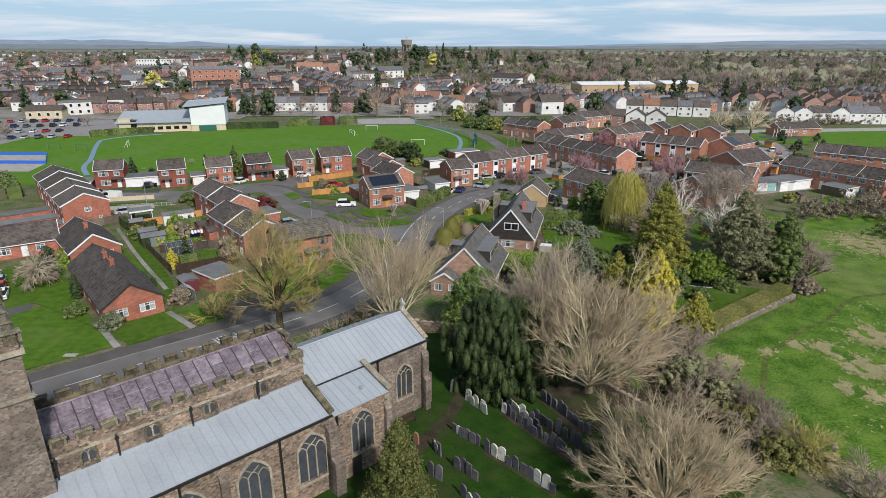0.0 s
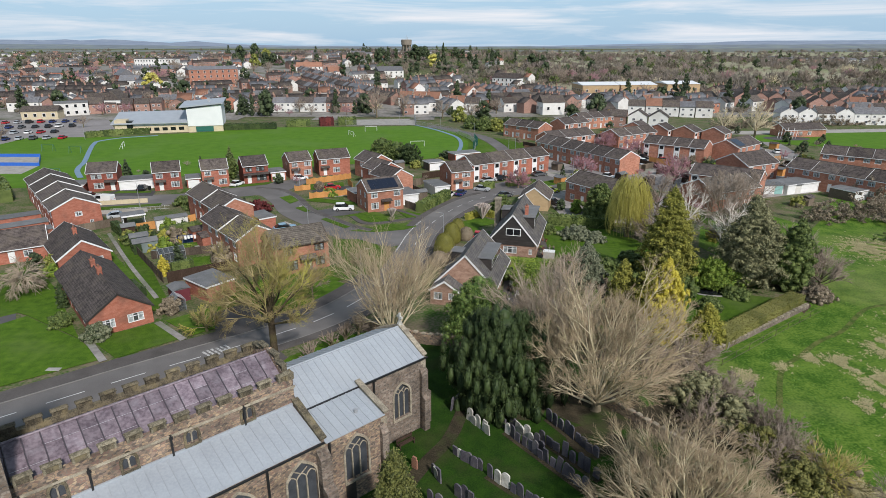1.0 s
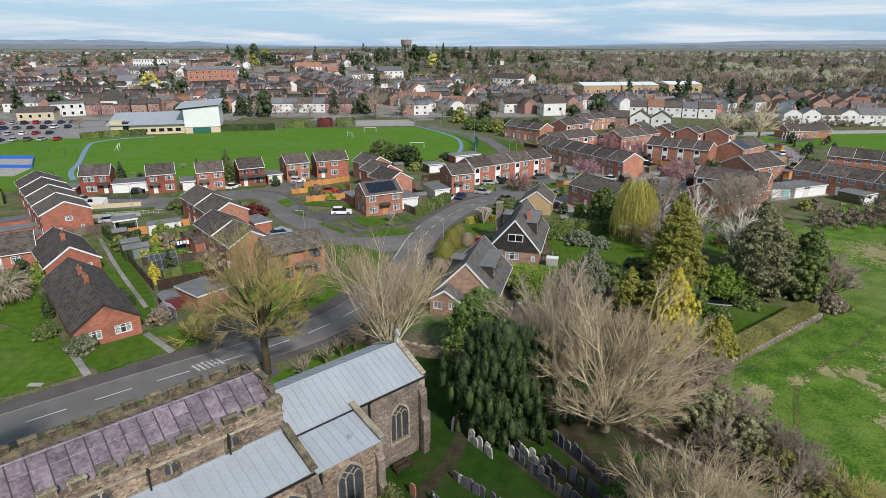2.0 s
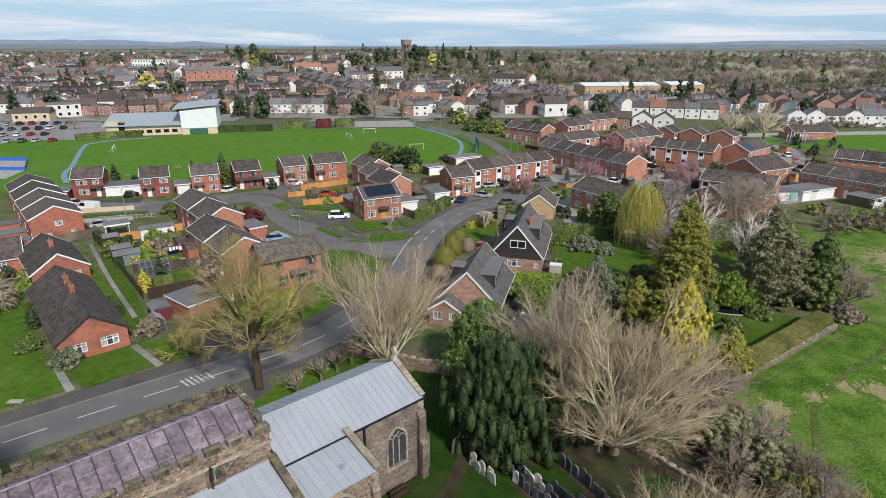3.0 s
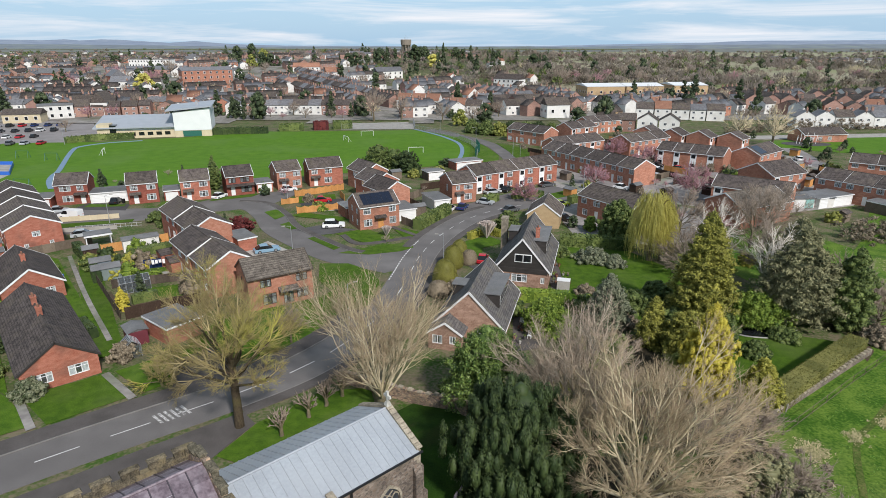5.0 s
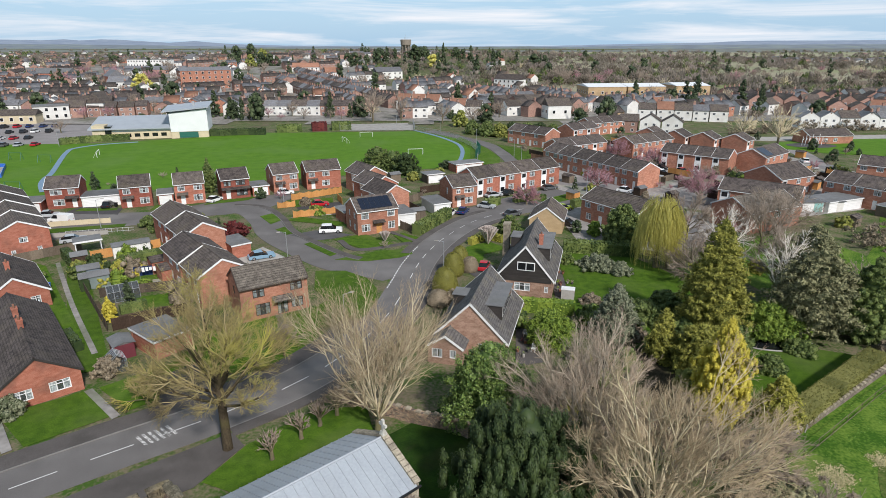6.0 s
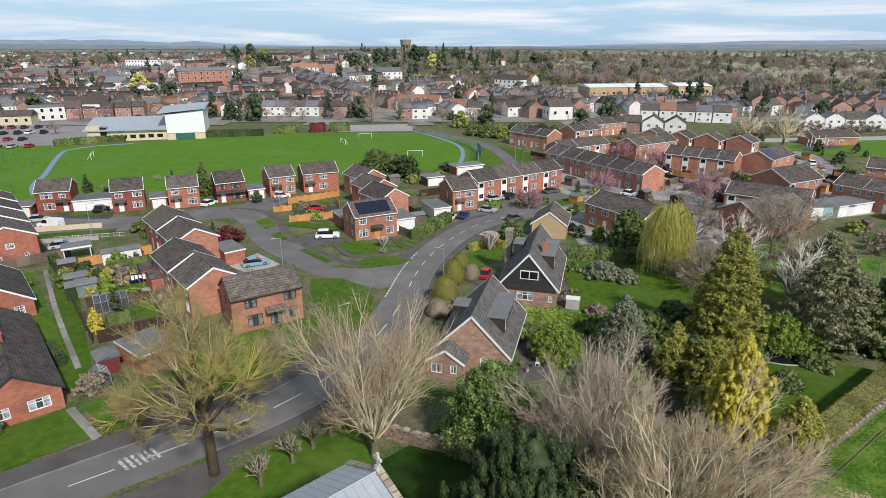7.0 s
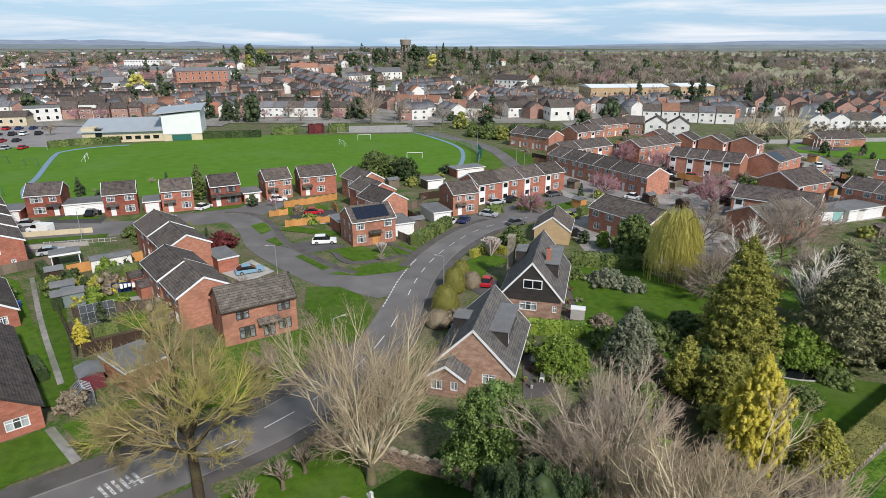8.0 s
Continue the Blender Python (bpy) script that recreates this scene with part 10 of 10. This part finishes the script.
def shed(label, x, y, a, w, d, h, wall, roof, peak=0.5):
    s = thing("shed", label, "shed", at(x, y, a))
    g = Geo()
    o, n = [(0, 0), (w, 0), (w, d), (0, d)], max(4, int(h / 0.16))
    for i in range(n):
        for k, z in ((0.02, h * i / n), (0.0, h * (i + 1) / n)):
            g.v += [(-k, -k, z), (w + k, -k, z), (w + k, d + k, z), (-k, d + k, z)]
    g.f = [tuple(4 * r + c for r, c in ((i, k), (i, (k + 1) % 4), (i + 1, (k + 1) % 4), (i + 1, k))) for i in range(2 * n - 1) for k in range(4)]
    g.m = [0] * len(g.f)
    part("boarded_wall", g, wall, s)
    r = Geo()
    for c in ([(-.15, -.2, h - .05), (w + .15, -.2, h - .05), (w + .15, d / 2, h + peak), (-.15, d / 2, h + peak)], [(-.15, d / 2, h + peak), (w + .15, d / 2, h + peak), (w + .15, d + .2, h - .05), (-.15, d + .2, h - .05)]):
        r.hexa([(p, q, z + .02) for p, q, z in c] + [(p, q, z + .08) for p, q, z in c])
    r.hexa([(0, 0, h), (w, 0, h), (w, d, h), (0, d, h), (0, d / 2 - .02, h + peak), (w, d / 2 - .02, h + peak), (w, d / 2 + .02, h + peak), (0, d / 2 + .02, h + peak)])
    part("roof", r, roof, s)
    part("door", Geo().box(w * 0.3, -0.05, 0.05, w * 0.3 + 0.8, -0.02, 1.8), wall, s)


shed("grey-green timber shed by a fence", -55.4, 103.4, 34, 4.0, 2.4, 2.0, plain("grey_green_paint", (0.16, 0.20, 0.19), 0.7), M_FELT)
shed("grey timber shed with felt roof", -57.6, 106.8, 34, 3.0, 2.2, 2.0, plain("blue_grey_paint", (0.15, 0.19, 0.22), 0.7), M_FELT)
shed("maroon shed with pale roof by the bungalow", -41.0, 84.6, -50, 3.0, 2.2, 1.9, plain("maroon_paint", (0.12, 0.02, 0.03), 0.6), M_FELT, 0.3)
shed("brown timber shed beside a fence", -62.5, 113.2, 34, 2.4, 2.0, 2.0, M_DARKFENCE, M_FELT)
shed("timber shed behind the garage", -6.4, 141.4, 24, 3.0, 2.2, 2.0, M_FENCE, M_FELT)
shed("timber shed in a back garden", -14.0, 178.0, 30, 3.0, 2.4, 2.0, M_FENCE, M_FELT)
shed("white outbuilding behind the terrace", -57.8, 117.6, 34, 6.0, 2.6, 2.2, M_RENDER, M_FELT, 0.3)
shed("brick outhouse beside the terrace", -44.2, 106.4, 39, 2.6, 3.6, 2.2, BR, T1, 0.6)
shed("brick outhouse beside the terrace", -47.4, 110.0, 39, 2.4, 3.0, 2.2, BR, T1, 0.6)
rs = random.Random(19)
for i in range(34):
    x, y = rs.choice(((rs.uniform(30, 60), rs.uniform(176, 236))), ) if False else (rs.uniform(24, 118), rs.uniform(128, 236))
    if any((o.matrix_world.translation.xy - Vector((x, y))).length < 9 for o in bpy.data.objects if o.name.startswith(("house", "garage", "car"))):
        continue
    shed("small timber shed in a terrace garden", x, y, rs.choice((35, -52)), 2.6, 2.0, 1.9, rs.choice((M_FENCE, M_DARKFENCE, M_ORANGEFENCE)), rs.choice((M_FELT, T1)))


def greenhouse(label, x, y, a, w, d, h):
    g = thing("greenhouse", label, "greenhouse", at(x, y, a))
    fr = Geo()
    for i in range(6):
        u = w * i / 5
        for v in (0, d):
            fr.tube([(u, v, 0), (u, v, h)], [0.03, 0.03], 4)
            fr.tube([(u, v, h), (u, d / 2, h + 0.7)], [0.03, 0.03], 4)
    for v, z in ((0, 0.05), (d, 0.05), (0, h), (d, h), (d / 2, h + 0.7)):
        fr.tube([(0, v, z), (w, v, z)], [0.035, 0.035], 4)
    part("frame", fr, M_GALV, g)
    for p in ([(0, 0, 0), (w, 0, 0), (w, 0, h), (0, 0, h)], [(0, d, 0), (w, d, 0), (w, d, h), (0, d, h)], [(0, 0, h), (w, 0, h), (w, d / 2, h + .7), (0, d / 2, h + .7)], [(0, d, h), (w, d, h), (w, d / 2, h + .7), (0, d / 2, h + .7)], [(0, 0, 0), (0, d, 0), (0, d, h), (0, 0, h)], [(w, 0, 0), (w, d, 0), (w, d, h), (w, 0, h)]):
        part("pane", Geo().face(p), M_GLASS, g)


greenhouse("aluminium greenhouse in a back garden", -48.6, 98.6, 34, 4.2, 2.4, 1.7)
greenhouse("small glass greenhouse beside a shed", -39.4, 80.8, -50, 2.2, 1.8, 1.6)
gz = thing("gazebo", "white-framed gazebo with dark flat roof", "gazebo", at(-65.4, 119.4, 34))
for u in (0, 4):
    for v in (0, 3):
        part("post", Geo().box(u - .07, v - .07, 0, u + .07, v + .07, 2.4), M_WHITE, gz)
part("roof", Geo().box(-.3, -.3, 2.4, 4.3, 3.3, 2.55), M_FELT, gz)
part("fascia", Geo().box(-.32, -.34, 2.25, 4.32, -.3, 2.56), M_WHITE, gz)
wl = thing("washing_line", "garden washing line with pale clothes", "washing line", at(-48.8, 108.4, 20))
for u in (0, 4):
    part("pole", Geo().tube([(u, 0, 0), (u, 0, 2.0)], [0.03, 0.03], 5), M_GALV, wl)
part("line", Geo().tube([(0, 0, 1.95), (2, 0, 1.85), (4, 0, 1.95)], [0.01] * 3, 3), M_GALV, wl)
for i in range(6):
    part("cloth", Geo().box(0.4 + i * 0.55, -0.015, 1.15 + 0.1 * (i % 3), 0.8 + i * 0.55, 0.015, 1.9), M_WHITE, wl)
part("blue_screen", Geo().box(-1, 1.2, 0, 4.5, 1.25, 1.7), plain("navy_screen", (0.015, 0.03, 0.09), 0.8), wl, "dark blue fabric screen")
for i, (x, y, c) in enumerate(((-61.0, 104.2, M_PLASTICBLUE), (4.9, 148.4, M_TYRE), (14.3, 166.2, M_TYRE), (-45.8, 117.2, M_TYRE), (-75.6, 152.4, M_TYRE), (-33.6, 104.8, M_TYRE))):
    b = thing("wheelie_bin", "plastic wheelie bin by a wall", "bin", pose(x, y, 0.05), "wheelie bins")
    part("tub", Geo().prism([(-.26, -.26), (.26, -.26), (.26, .26), (-.26, .26)][::1], 0.1, 0.95, taper=1.15), c, b)
    part("lid", Geo().box(-.32, -.34, .95, .32, .34, 1.03), c, b)
# patio things beside the chalets
for x, y, a in ((10.8, 88.4, 20), (12.2, 90.6, 70), (11.2, 84.6, -20)):
    ch = thing("garden_chair", "white plastic garden chair on a patio", "chair", pose(x, y, 0.08, 0, 0, a), "patio chairs")
    part("seat", Geo().box(-.25, -.25, .4, .25, .25, .45), M_WHITE, ch)
    part("backrest", Geo().box(-.25, .22, .45, .25, .27, .95), M_WHITE, ch)
    for u in (-.22, .22):
        for v in (-.22, .22):
            part("leg", Geo().box(u - .025, v - .025, 0, u + .025, v + .025, .4), M_WHITE, ch)
for i in range(26):
    x, y = (rs.uniform(9.2, 11.4), rs.uniform(81.5, 93)) if i < 11 else (rs.uniform(17.6, 20.6), rs.uniform(101, 112))
    p = thing("plant_pot", "terracotta pot with a small plant", "plant pot", pose(x, y, 0.08), "patio pots")
    part("pot", Geo().tube([(0, 0, 0), (0, 0, .35)], [.14, .2], 8), rs.choice((M_ORANGETILE, M_CONCRETE, M_DRIVE)), p)
    C = np.array([[0, 0, .5]])
    V, F = leaves(np.random.default_rng(i), C, np.array([.22]), np.array([.25]), 26, .16)
    part("plant", grid_mesh("plant", V, F, M_LEAF[rs.choice(("green", "bright", "red", "brown"))]), None, p)
sb = thing("storage_box", "white garden storage box beside the chalet", "storage box", pose(17.6, 100.4, 0.05, 0, 0, -15))
part("box", Geo().box(0, 0, 0, 1.9, 1.2, 1.5), M_CONCRETE, sb)
part("lid", Geo().box(-.05, -.05, 1.5, 1.95, 1.25, 1.62), M_WHITE, sb)


def pampas(x, y, s):
    rng = np.random.default_rng(int(x * 7 + y))
    p = thing("pampas_grass", "pale feathery pampas grass clump", "pampas grass", pose(x, y, 0.05), "pampas grass")
    n = 90
    az, pol = rng.uniform(0, 6.3, n), rng.uniform(0.05, 0.55, n)
    D = np.stack([np.sin(pol) * np.cos(az), np.sin(pol) * np.sin(az), np.cos(pol)], 1)
    P = np.stack([D * 0.1, D * 1.3 * s, D * 2.4 * s], 1)
    v, f = tubes(P, np.tile(np.array([[0.02, 0.05, 0.09]]), (n, 1)) * s, 4)
    tagged(part("plumes", grid_mesh("plumes", v, f, M_LEAF["blossom"]), None, p), kind="stuff")


pampas(8.6, 125.6, 1.5)
pampas(-11.0, 127.0, 0.9)


def street_lamp(x, y, a, h=6.0, arm=1.0):
    l = thing("street_lamp", "slim grey steel street lamp", "street lamp", at(x, y, a), "street lamps")
    part("pole", Geo().tube([(0, 0, 0), (0, 0, 1.2), (0, 0, 1.25), (0, 0, h)], [.09, .09, .06, .045], 8), M_GALV, l)
    part("arm", Geo().tube([(0, 0, h - .05), (arm, 0, h + .1)], [.035, .03], 6), M_GALV, l)
    part("lantern", Geo().box(arm - .1, -.11, h + .03, arm + .5, .11, h + .15), M_CONCRETE, l)


for x, y, a in ((0.2, 109.6, 170), (-26.4, 114.6, 200), (-70.2, 136.0, 40), (-12.6, 88.6, 30), (23.6, 214, 180), (12.5, 238, 180), (24.2, 200, 180), (-1, 270, 200), (36, 164, 120), (-37.6, 155.8, 0), (-140, 236, 0), (-20, 281, 0)):
    street_lamp(x, y, a)


def goal(x, y, a, w=5.0, h=2.0):
    g = thing("goal_posts", "white goal frame on the playing field", "goal", at(x, y, a), "goal frames")
    for u in (0, w):
        part("upright", Geo().tube([(u, 0, 0), (u, 0, h)], [.07, .07], 6), M_WHITE, g)
        part("stay", Geo().tube([(u, 0, h), (u, 1.2, 0)], [.035, .035], 5), M_WHITE, g)
    part("crossbar", Geo().tube([(0, 0, h), (w, 0, h)], [.07, .07], 6), M_WHITE, g)


for x, y, a in ((-33, 258, 10), (-38.4, 247, -60), (-11.6, 219, 8), (-114, 214, 110)):
    goal(x, y, a)


def railing(label, pts, h, mat, step=0.6, name="railing"):
    """Steel railings: rails between posts, one mesh a bay."""
    r = thing(name, label, "railing", pose(0, 0, 0))
    for (xa, ya), (xb, yb) in zip(pts, pts[1:]):
        L = math.hypot(xb - xa, yb - ya)
        n = max(1, round(L / 3.0))
        dx, dy = (xb - xa) / n, (yb - ya) / n
        for i in range(n):
            g = Geo()
            p = (xa + dx * i, ya + dy * i)
            for k in range(int(3 / step)):
                u = k * step / 3
                g.tube([(p[0] + dx * u, p[1] + dy * u, 0), (p[0] + dx * u, p[1] + dy * u, h)], [.03, .03], 3)
            for z in (0.2, h - 0.1):
                g.tube([(*p, z), (p[0] + dx, p[1] + dy, z)], [.03, .03], 3)
            part("bay", g, mat, r)


railing("tall steel railings between field and lane", [(-12, 275.5), (-2, 264), (6, 251), (10.6, 236), (12.4, 222), (11, 206)], 2.2, M_GALV, 0.5)
railing("dark green mesh fence section by the lane", [(10.8, 212), (13.0, 222), (12.2, 232)], 3.0, M_TEAL, 0.25)
railing("grey court fencing at the field's end", [(-46, 296), (-44, 276), (-12, 278), (-14, 302)], 2.6, M_GALV, 0.5)
patch("ball_court_far", [(-46, 297), (-44, 276.5), (-12.5, 278.5), (-14, 302)], 0.07, M_CONCRETE, "pale grey fenced ball court surface", "court")
railing("white painted railing beside parked car", [(-74.5, 131.2), (-62.5, 134.2)], 0.9, M_WHITE, 1.0)
railing("field edge post and wire fence", [(33, 64.6), (38, 68.2), (46, 74), (53.5, 79.2)], 1.1, M_FENCE, 3.0)
bl = thing("court_boards", "low blue boards round the ball court", "boards", pose(0, 0, 0))
for p, q in (((-124.2, 183.6), (-165, 184.4)), ((-133.4, 198.6), (-165, 199)), ((-124.2, 183.6), (-133.4, 198.6))):
    part("board", Geo().beam((*p, 1.1), (*q, 1.1), 0.15, 1.1), M_PLASTICBLUE, bl)
# play equipment on the far green
pl = thing("climbing_frame", "white climbing frame on dark play surface", "climbing frame", pose(136, 238, 0))
part("safety_surface", Geo().prism([(9 * math.cos(a), 5 * math.sin(a)) for a in np.linspace(0, 6.28, 17)[:-1]], 0.03, 0.12), M_DRIVE, pl)
for i in range(7):
    part("pole", Geo().tube([(i * 1.2 - 3.6, 0, 0), (i * 1.2 - 3.2, 0.4, 3.2 + i % 2)], [.08, .08], 6), M_WHITE, pl)
    part("rung", Geo().tube([(i * 1.2 - 3.6, 0, 1.6), (i * 1.2 - 2.2, 1.4, 2.4)], [.06, .06], 5), M_WHITE, pl)
bn = thing("banner_column", "bright red fabric banner column by a shop", "banner", pose(101, 196, 0))
part("column", Geo().tube([(0, 0, 0), (0, 0, 2), (0.2, 0, 4), (0, 0, 5.2)], [.5, .45, .4, .3], 10), M_RED, bn)
for s in (-1, 1):
    part("arm", Geo().tube([(0, 0, 3.6), (s * 1.0, 0, 4.4)], [.25, .15], 8), M_RED, bn)
for x, y, a in ((-112, 168, 0), (-128, 206, 0), (-140, 210, 0)):
    sw = thing("swing_frame", "slim green play area frame", "swing", at(x, y, a), "play frames")
    for u in (0, 4):
        part("leg", Geo().tube([(u, -.8, 0), (u, 0, 2.4)], [.06, .06], 5), M_TEAL, sw)
        part("leg", Geo().tube([(u, .8, 0), (u, 0, 2.4)], [.06, .06], 5), M_TEAL, sw)
    part("crossbar", Geo().tube([(0, 0, 2.4), (4, 0, 2.4)], [.06, .06], 5), M_TEAL, sw)
part("access_cover", Geo().box(-46.2, 63.4, .06, -44.6, 64.1, .135), M_CONCRETE, thing("inspection_cover", "pale concrete inspection cover on a lawn", "cover", pose(0, 0, 0)))
# pond liner edge behind the hedge
pond = thing("garden_pond", "dark garden pond with a pale timber edge", "pond", pose(42.4, 86.2, 0.1))
part("water", Geo().prism([(4.2 * math.cos(a), 1.7 * math.sin(a)) for a in np.linspace(0, 6.28, 21)[:-1]], 0, 0.05), M_CARGLASS, pond)
part("edge", Geo().tube([(4.3 * math.cos(a), 1.8 * math.sin(a), .1) for a in np.linspace(0, 6.28, 25)], [.1] * 25, 5), M_CONCRETE, pond)

# shrubs and small trees in the gardens between the terraces
rv = random.Random(41)
n = tries = 0
spots = [(o.matrix_world.translation.x, o.matrix_world.translation.y) for o in bpy.data.objects if o.parent is None and o.name.split(".")[0] in ("house", "garage", "car", "shed")]
while n < 110 and tries < 4000:
    tries += 1
    if rv.random() < 0.72:
        x, y = rv.uniform(22, 150), rv.uniform(126, 258)
    else:
        x, y = rv.uniform(-95, -2), rv.uniform(96, 185)
    if min(abs(x - p[0]) + abs(y - p[1]) for p in MAIN) < 7 or min(abs(x - p[0]) + abs(y - p[1]) for p in CLOSE) < 9 or min(abs(x - p[0]) + abs(y - p[1]) for p in LANE) < 7:
        continue
    ok = True
    for o in bpy.data.objects:
        if o.parent is None and o.name.split(".")[0] in ("house", "garage", "car", "van", "shed"):
            q = o.matrix_world.inverted() @ Vector((x, y, 0))
            if -2 < q.x < (24 if "house" in o.name else 9) and -2 < q.y < 10:
                ok = False
                break
    if not ok or (x > 60 and y < 134):
        continue
    far_tree(rv.choice(("grey", "grey", "oak", "olive", "plum", "conifer", "oak")), x, y, rv.uniform(0.16, 0.42), rv, rv.uniform(0.7, 1.2))
    n += 1


for x, y in ((32.8, 66.7), (35.5, 68.5), (37.4, 70.4), (40.2, 72.6), (42.9, 75.3), (45.7, 77.4)):
    fp = thing("fence_post", "thin pale timber post below the hedge wall", "post", pose(x, y, 0, 2, 3, 0), "field fence posts")
    part("post", Geo().beam((0, 0, -0.2), (0, 0, 1.0), 0.09, 0.09), M_CONCRETE, fp)
patch("soil_bed", [(51.0, 80.3), (53.9, 82.9), (53.4, 81.2), (50.9, 78.7)], 0.07, M_SOIL, "bare muddy spot at the hedge end", "soil")

STRAW = ((56.2, 68.5, 2.2), (49.7, 60.9, 1.9), (48.0, 65.4, 1.2), (44.8, 66.2, 0.9), (80.6, 105.2, 4.0), (35.1, 42.8, 1.6), (36.3, 41.7, 1.4), (37.2, 41.1, 1.2), (34.5, 62.1, 1.0), (40.2, 64.2, 0.7), (45.1, 56.4, 1.0), (34.9, 44.9, 0.9), (46.6, 54.8, 0.9))


def tussocks():
    """Coarse grass tufts over the near pasture, some of them straw-coloured."""
    rng = np.random.default_rng(77)
    for nm, n, mat, lab, hh in (("pasture_tussocks", 3600, M_LEAF["tuft"], "green grass tufts over the pasture", 0.15), ("straw_tussocks", 2600, M_LEAF["straw"], "straw-coloured tussocks over the pasture", 0.2)):
        x, y = rng.uniform(31, 105, n * 3), rng.uniform(28, 140, n * 3)
        keep = (y - 68 < (x - 32) * 0.74 - 1.5) & ((x - 34) * 1.0 > -(y - 48) * 0.2) & (y < 60 + (x - 30) * 1.15)
        if nm == "straw_tussocks":
            w = np.array([noise.noise((a / 9, b / 9, 3.1)) + 0.5 * noise.noise((a / 3, b / 3, 1.1)) for a, b in zip(x, y)])
            keep &= (w > 0.42) & (x > 36 + 0.1 * (y - 50))
        x, y = x[keep][:n // 4 if nm == "straw_tussocks" else n], y[keep][:n // 4 if nm == "straw_tussocks" else n]
        if nm == "straw_tussocks":  # worn straw-coloured patches
            for px, py, pr in STRAW:
                m = int(320 * pr * pr)
                qx, qy = px + rng.normal(0, pr * 0.75, m), py + rng.normal(0, pr * 0.75, m)
                w = np.array([noise.noise((a / 1.6, b / 1.6, 5.2)) for a, b in zip(qx, qy)])
                x, y = np.concatenate([x, qx[w > -0.12]]), np.concatenate([y, qy[w > -0.12]])
        k = 6
        az, ln = rng.uniform(0, 6.3, (len(x), k)), rng.uniform(0.5, 1.2, (len(x), k)) * hh
        B = np.stack([x[:, None] + rng.normal(0, .12, (len(x), k)), y[:, None] + rng.normal(0, .12, (len(x), k)), np.full((len(x), k), 0.04)], -1)
        lean = np.stack([np.cos(az) * 0.8, np.sin(az) * 0.8, np.full(az.shape, 0.45)], -1) * ln[..., None]
        side = np.stack([-np.sin(az), np.cos(az), np.zeros(az.shape)], -1) * 0.06
        V = np.stack([B - side, B + side, B + lean + side * 0.3, B + lean - side * 0.3], 2).reshape(-1, 3)
        tagged(new(nm, grid_mesh(nm, V, np.arange(len(V)).reshape(-1, 4), mat)), lab, "grass", kind="stuff")


tussocks()


# litter-brown discs under the bare trees, their shade painted onto the churchyard ground
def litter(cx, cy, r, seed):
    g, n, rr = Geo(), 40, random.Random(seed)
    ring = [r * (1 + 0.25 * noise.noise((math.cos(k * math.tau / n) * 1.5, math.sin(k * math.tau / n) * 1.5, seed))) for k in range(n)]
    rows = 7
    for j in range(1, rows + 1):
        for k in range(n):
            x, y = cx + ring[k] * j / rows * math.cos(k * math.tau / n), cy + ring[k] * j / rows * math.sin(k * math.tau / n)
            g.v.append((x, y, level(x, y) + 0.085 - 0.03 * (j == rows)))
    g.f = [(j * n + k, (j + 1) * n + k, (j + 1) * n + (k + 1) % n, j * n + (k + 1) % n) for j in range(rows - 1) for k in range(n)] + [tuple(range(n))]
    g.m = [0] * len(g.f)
    solid("leaf_litter", g, M_LITTERSHADE, "brown soil and leaf litter with painted tree shade", "soil", kind="structure")


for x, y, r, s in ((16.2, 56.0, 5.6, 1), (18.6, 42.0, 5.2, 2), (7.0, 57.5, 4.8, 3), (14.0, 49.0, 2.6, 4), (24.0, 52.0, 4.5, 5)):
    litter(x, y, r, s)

# coloured garage doors and dense planting about the terraces
gd = thing("garage_block", "flat-roofed garage block with pastel doors", "garage", at(80.6, 147.6, 4), "")
part("wall", Geo().box(0, 0, 0, 9.6, 5.5, 2.3), M_RENDER, gd)
part("roof", Geo().box(-.2, -.3, 2.3, 9.8, 5.7, 2.5), M_FELT, gd)
for i, c in enumerate(((0.7, 0.7, 0.68), (0.25, 0.45, 0.42), (0.62, 0.36, 0.38), (0.68, 0.66, 0.62))):
    part("door", Geo().box(0.3 + i * 2.35, -0.06, 0.05, 2.3 + i * 2.35, 0.02, 2.05), plain("garage_door_paint", c, 0.5), gd)
rb = random.Random(44)
spots = [(o.matrix_world.translation.x, o.matrix_world.translation.y) for o in bpy.data.objects if o.parent is None and o.name.startswith(("house", "garage", "car", "road"))]
LOOKS = (("green", "small dark green garden shrub"), ("brown", "small bare brown garden shrub"), ("brown", "small bare brown garden shrub"), ("olive", "small olive-green garden shrub"), ("bright", "small fresh green garden shrub"), ("yew", "small dark evergreen garden shrub"), ("golddull", "small golden garden shrub"))
BUSH = {}
for i in range(150):
    x0, x1, y0, y1 = rb.choice(((-66, -36, 90, 124), (-66, -36, 90, 124), (28, 118, 130, 240), (28, 118, 130, 240), (28, 118, 130, 240), (6, 34, 66, 100), (-30, 0, 135, 182), (52, 66, 92, 126)))
    x, y = rb.uniform(x0, x1), rb.uniform(y0, y1)
    if any((x - a) ** 2 + (y - b) ** 2 < 36 for a, b in spots):
        continue
    lf, lab = rb.choice(LOOKS)
    s = rb.uniform(0.6, 1.25)
    if lf not in BUSH:
        BUSH[lf] = evergreen(lab, x, y, 0, 2.2, 1.5, lf, 300 + i, "dome", 34, 24, 0.24, 0.0, 0.45, category="shrub", name="shrub", group="garden shrubs", trunk=False)
    else:
        copy_thing(BUSH[lf], pose(x, y, level(x, y), 0, 0, rb.uniform(0, 360)) @ Matrix.Diagonal((s, s, s * rb.uniform(0.8, 1.3), 1)))
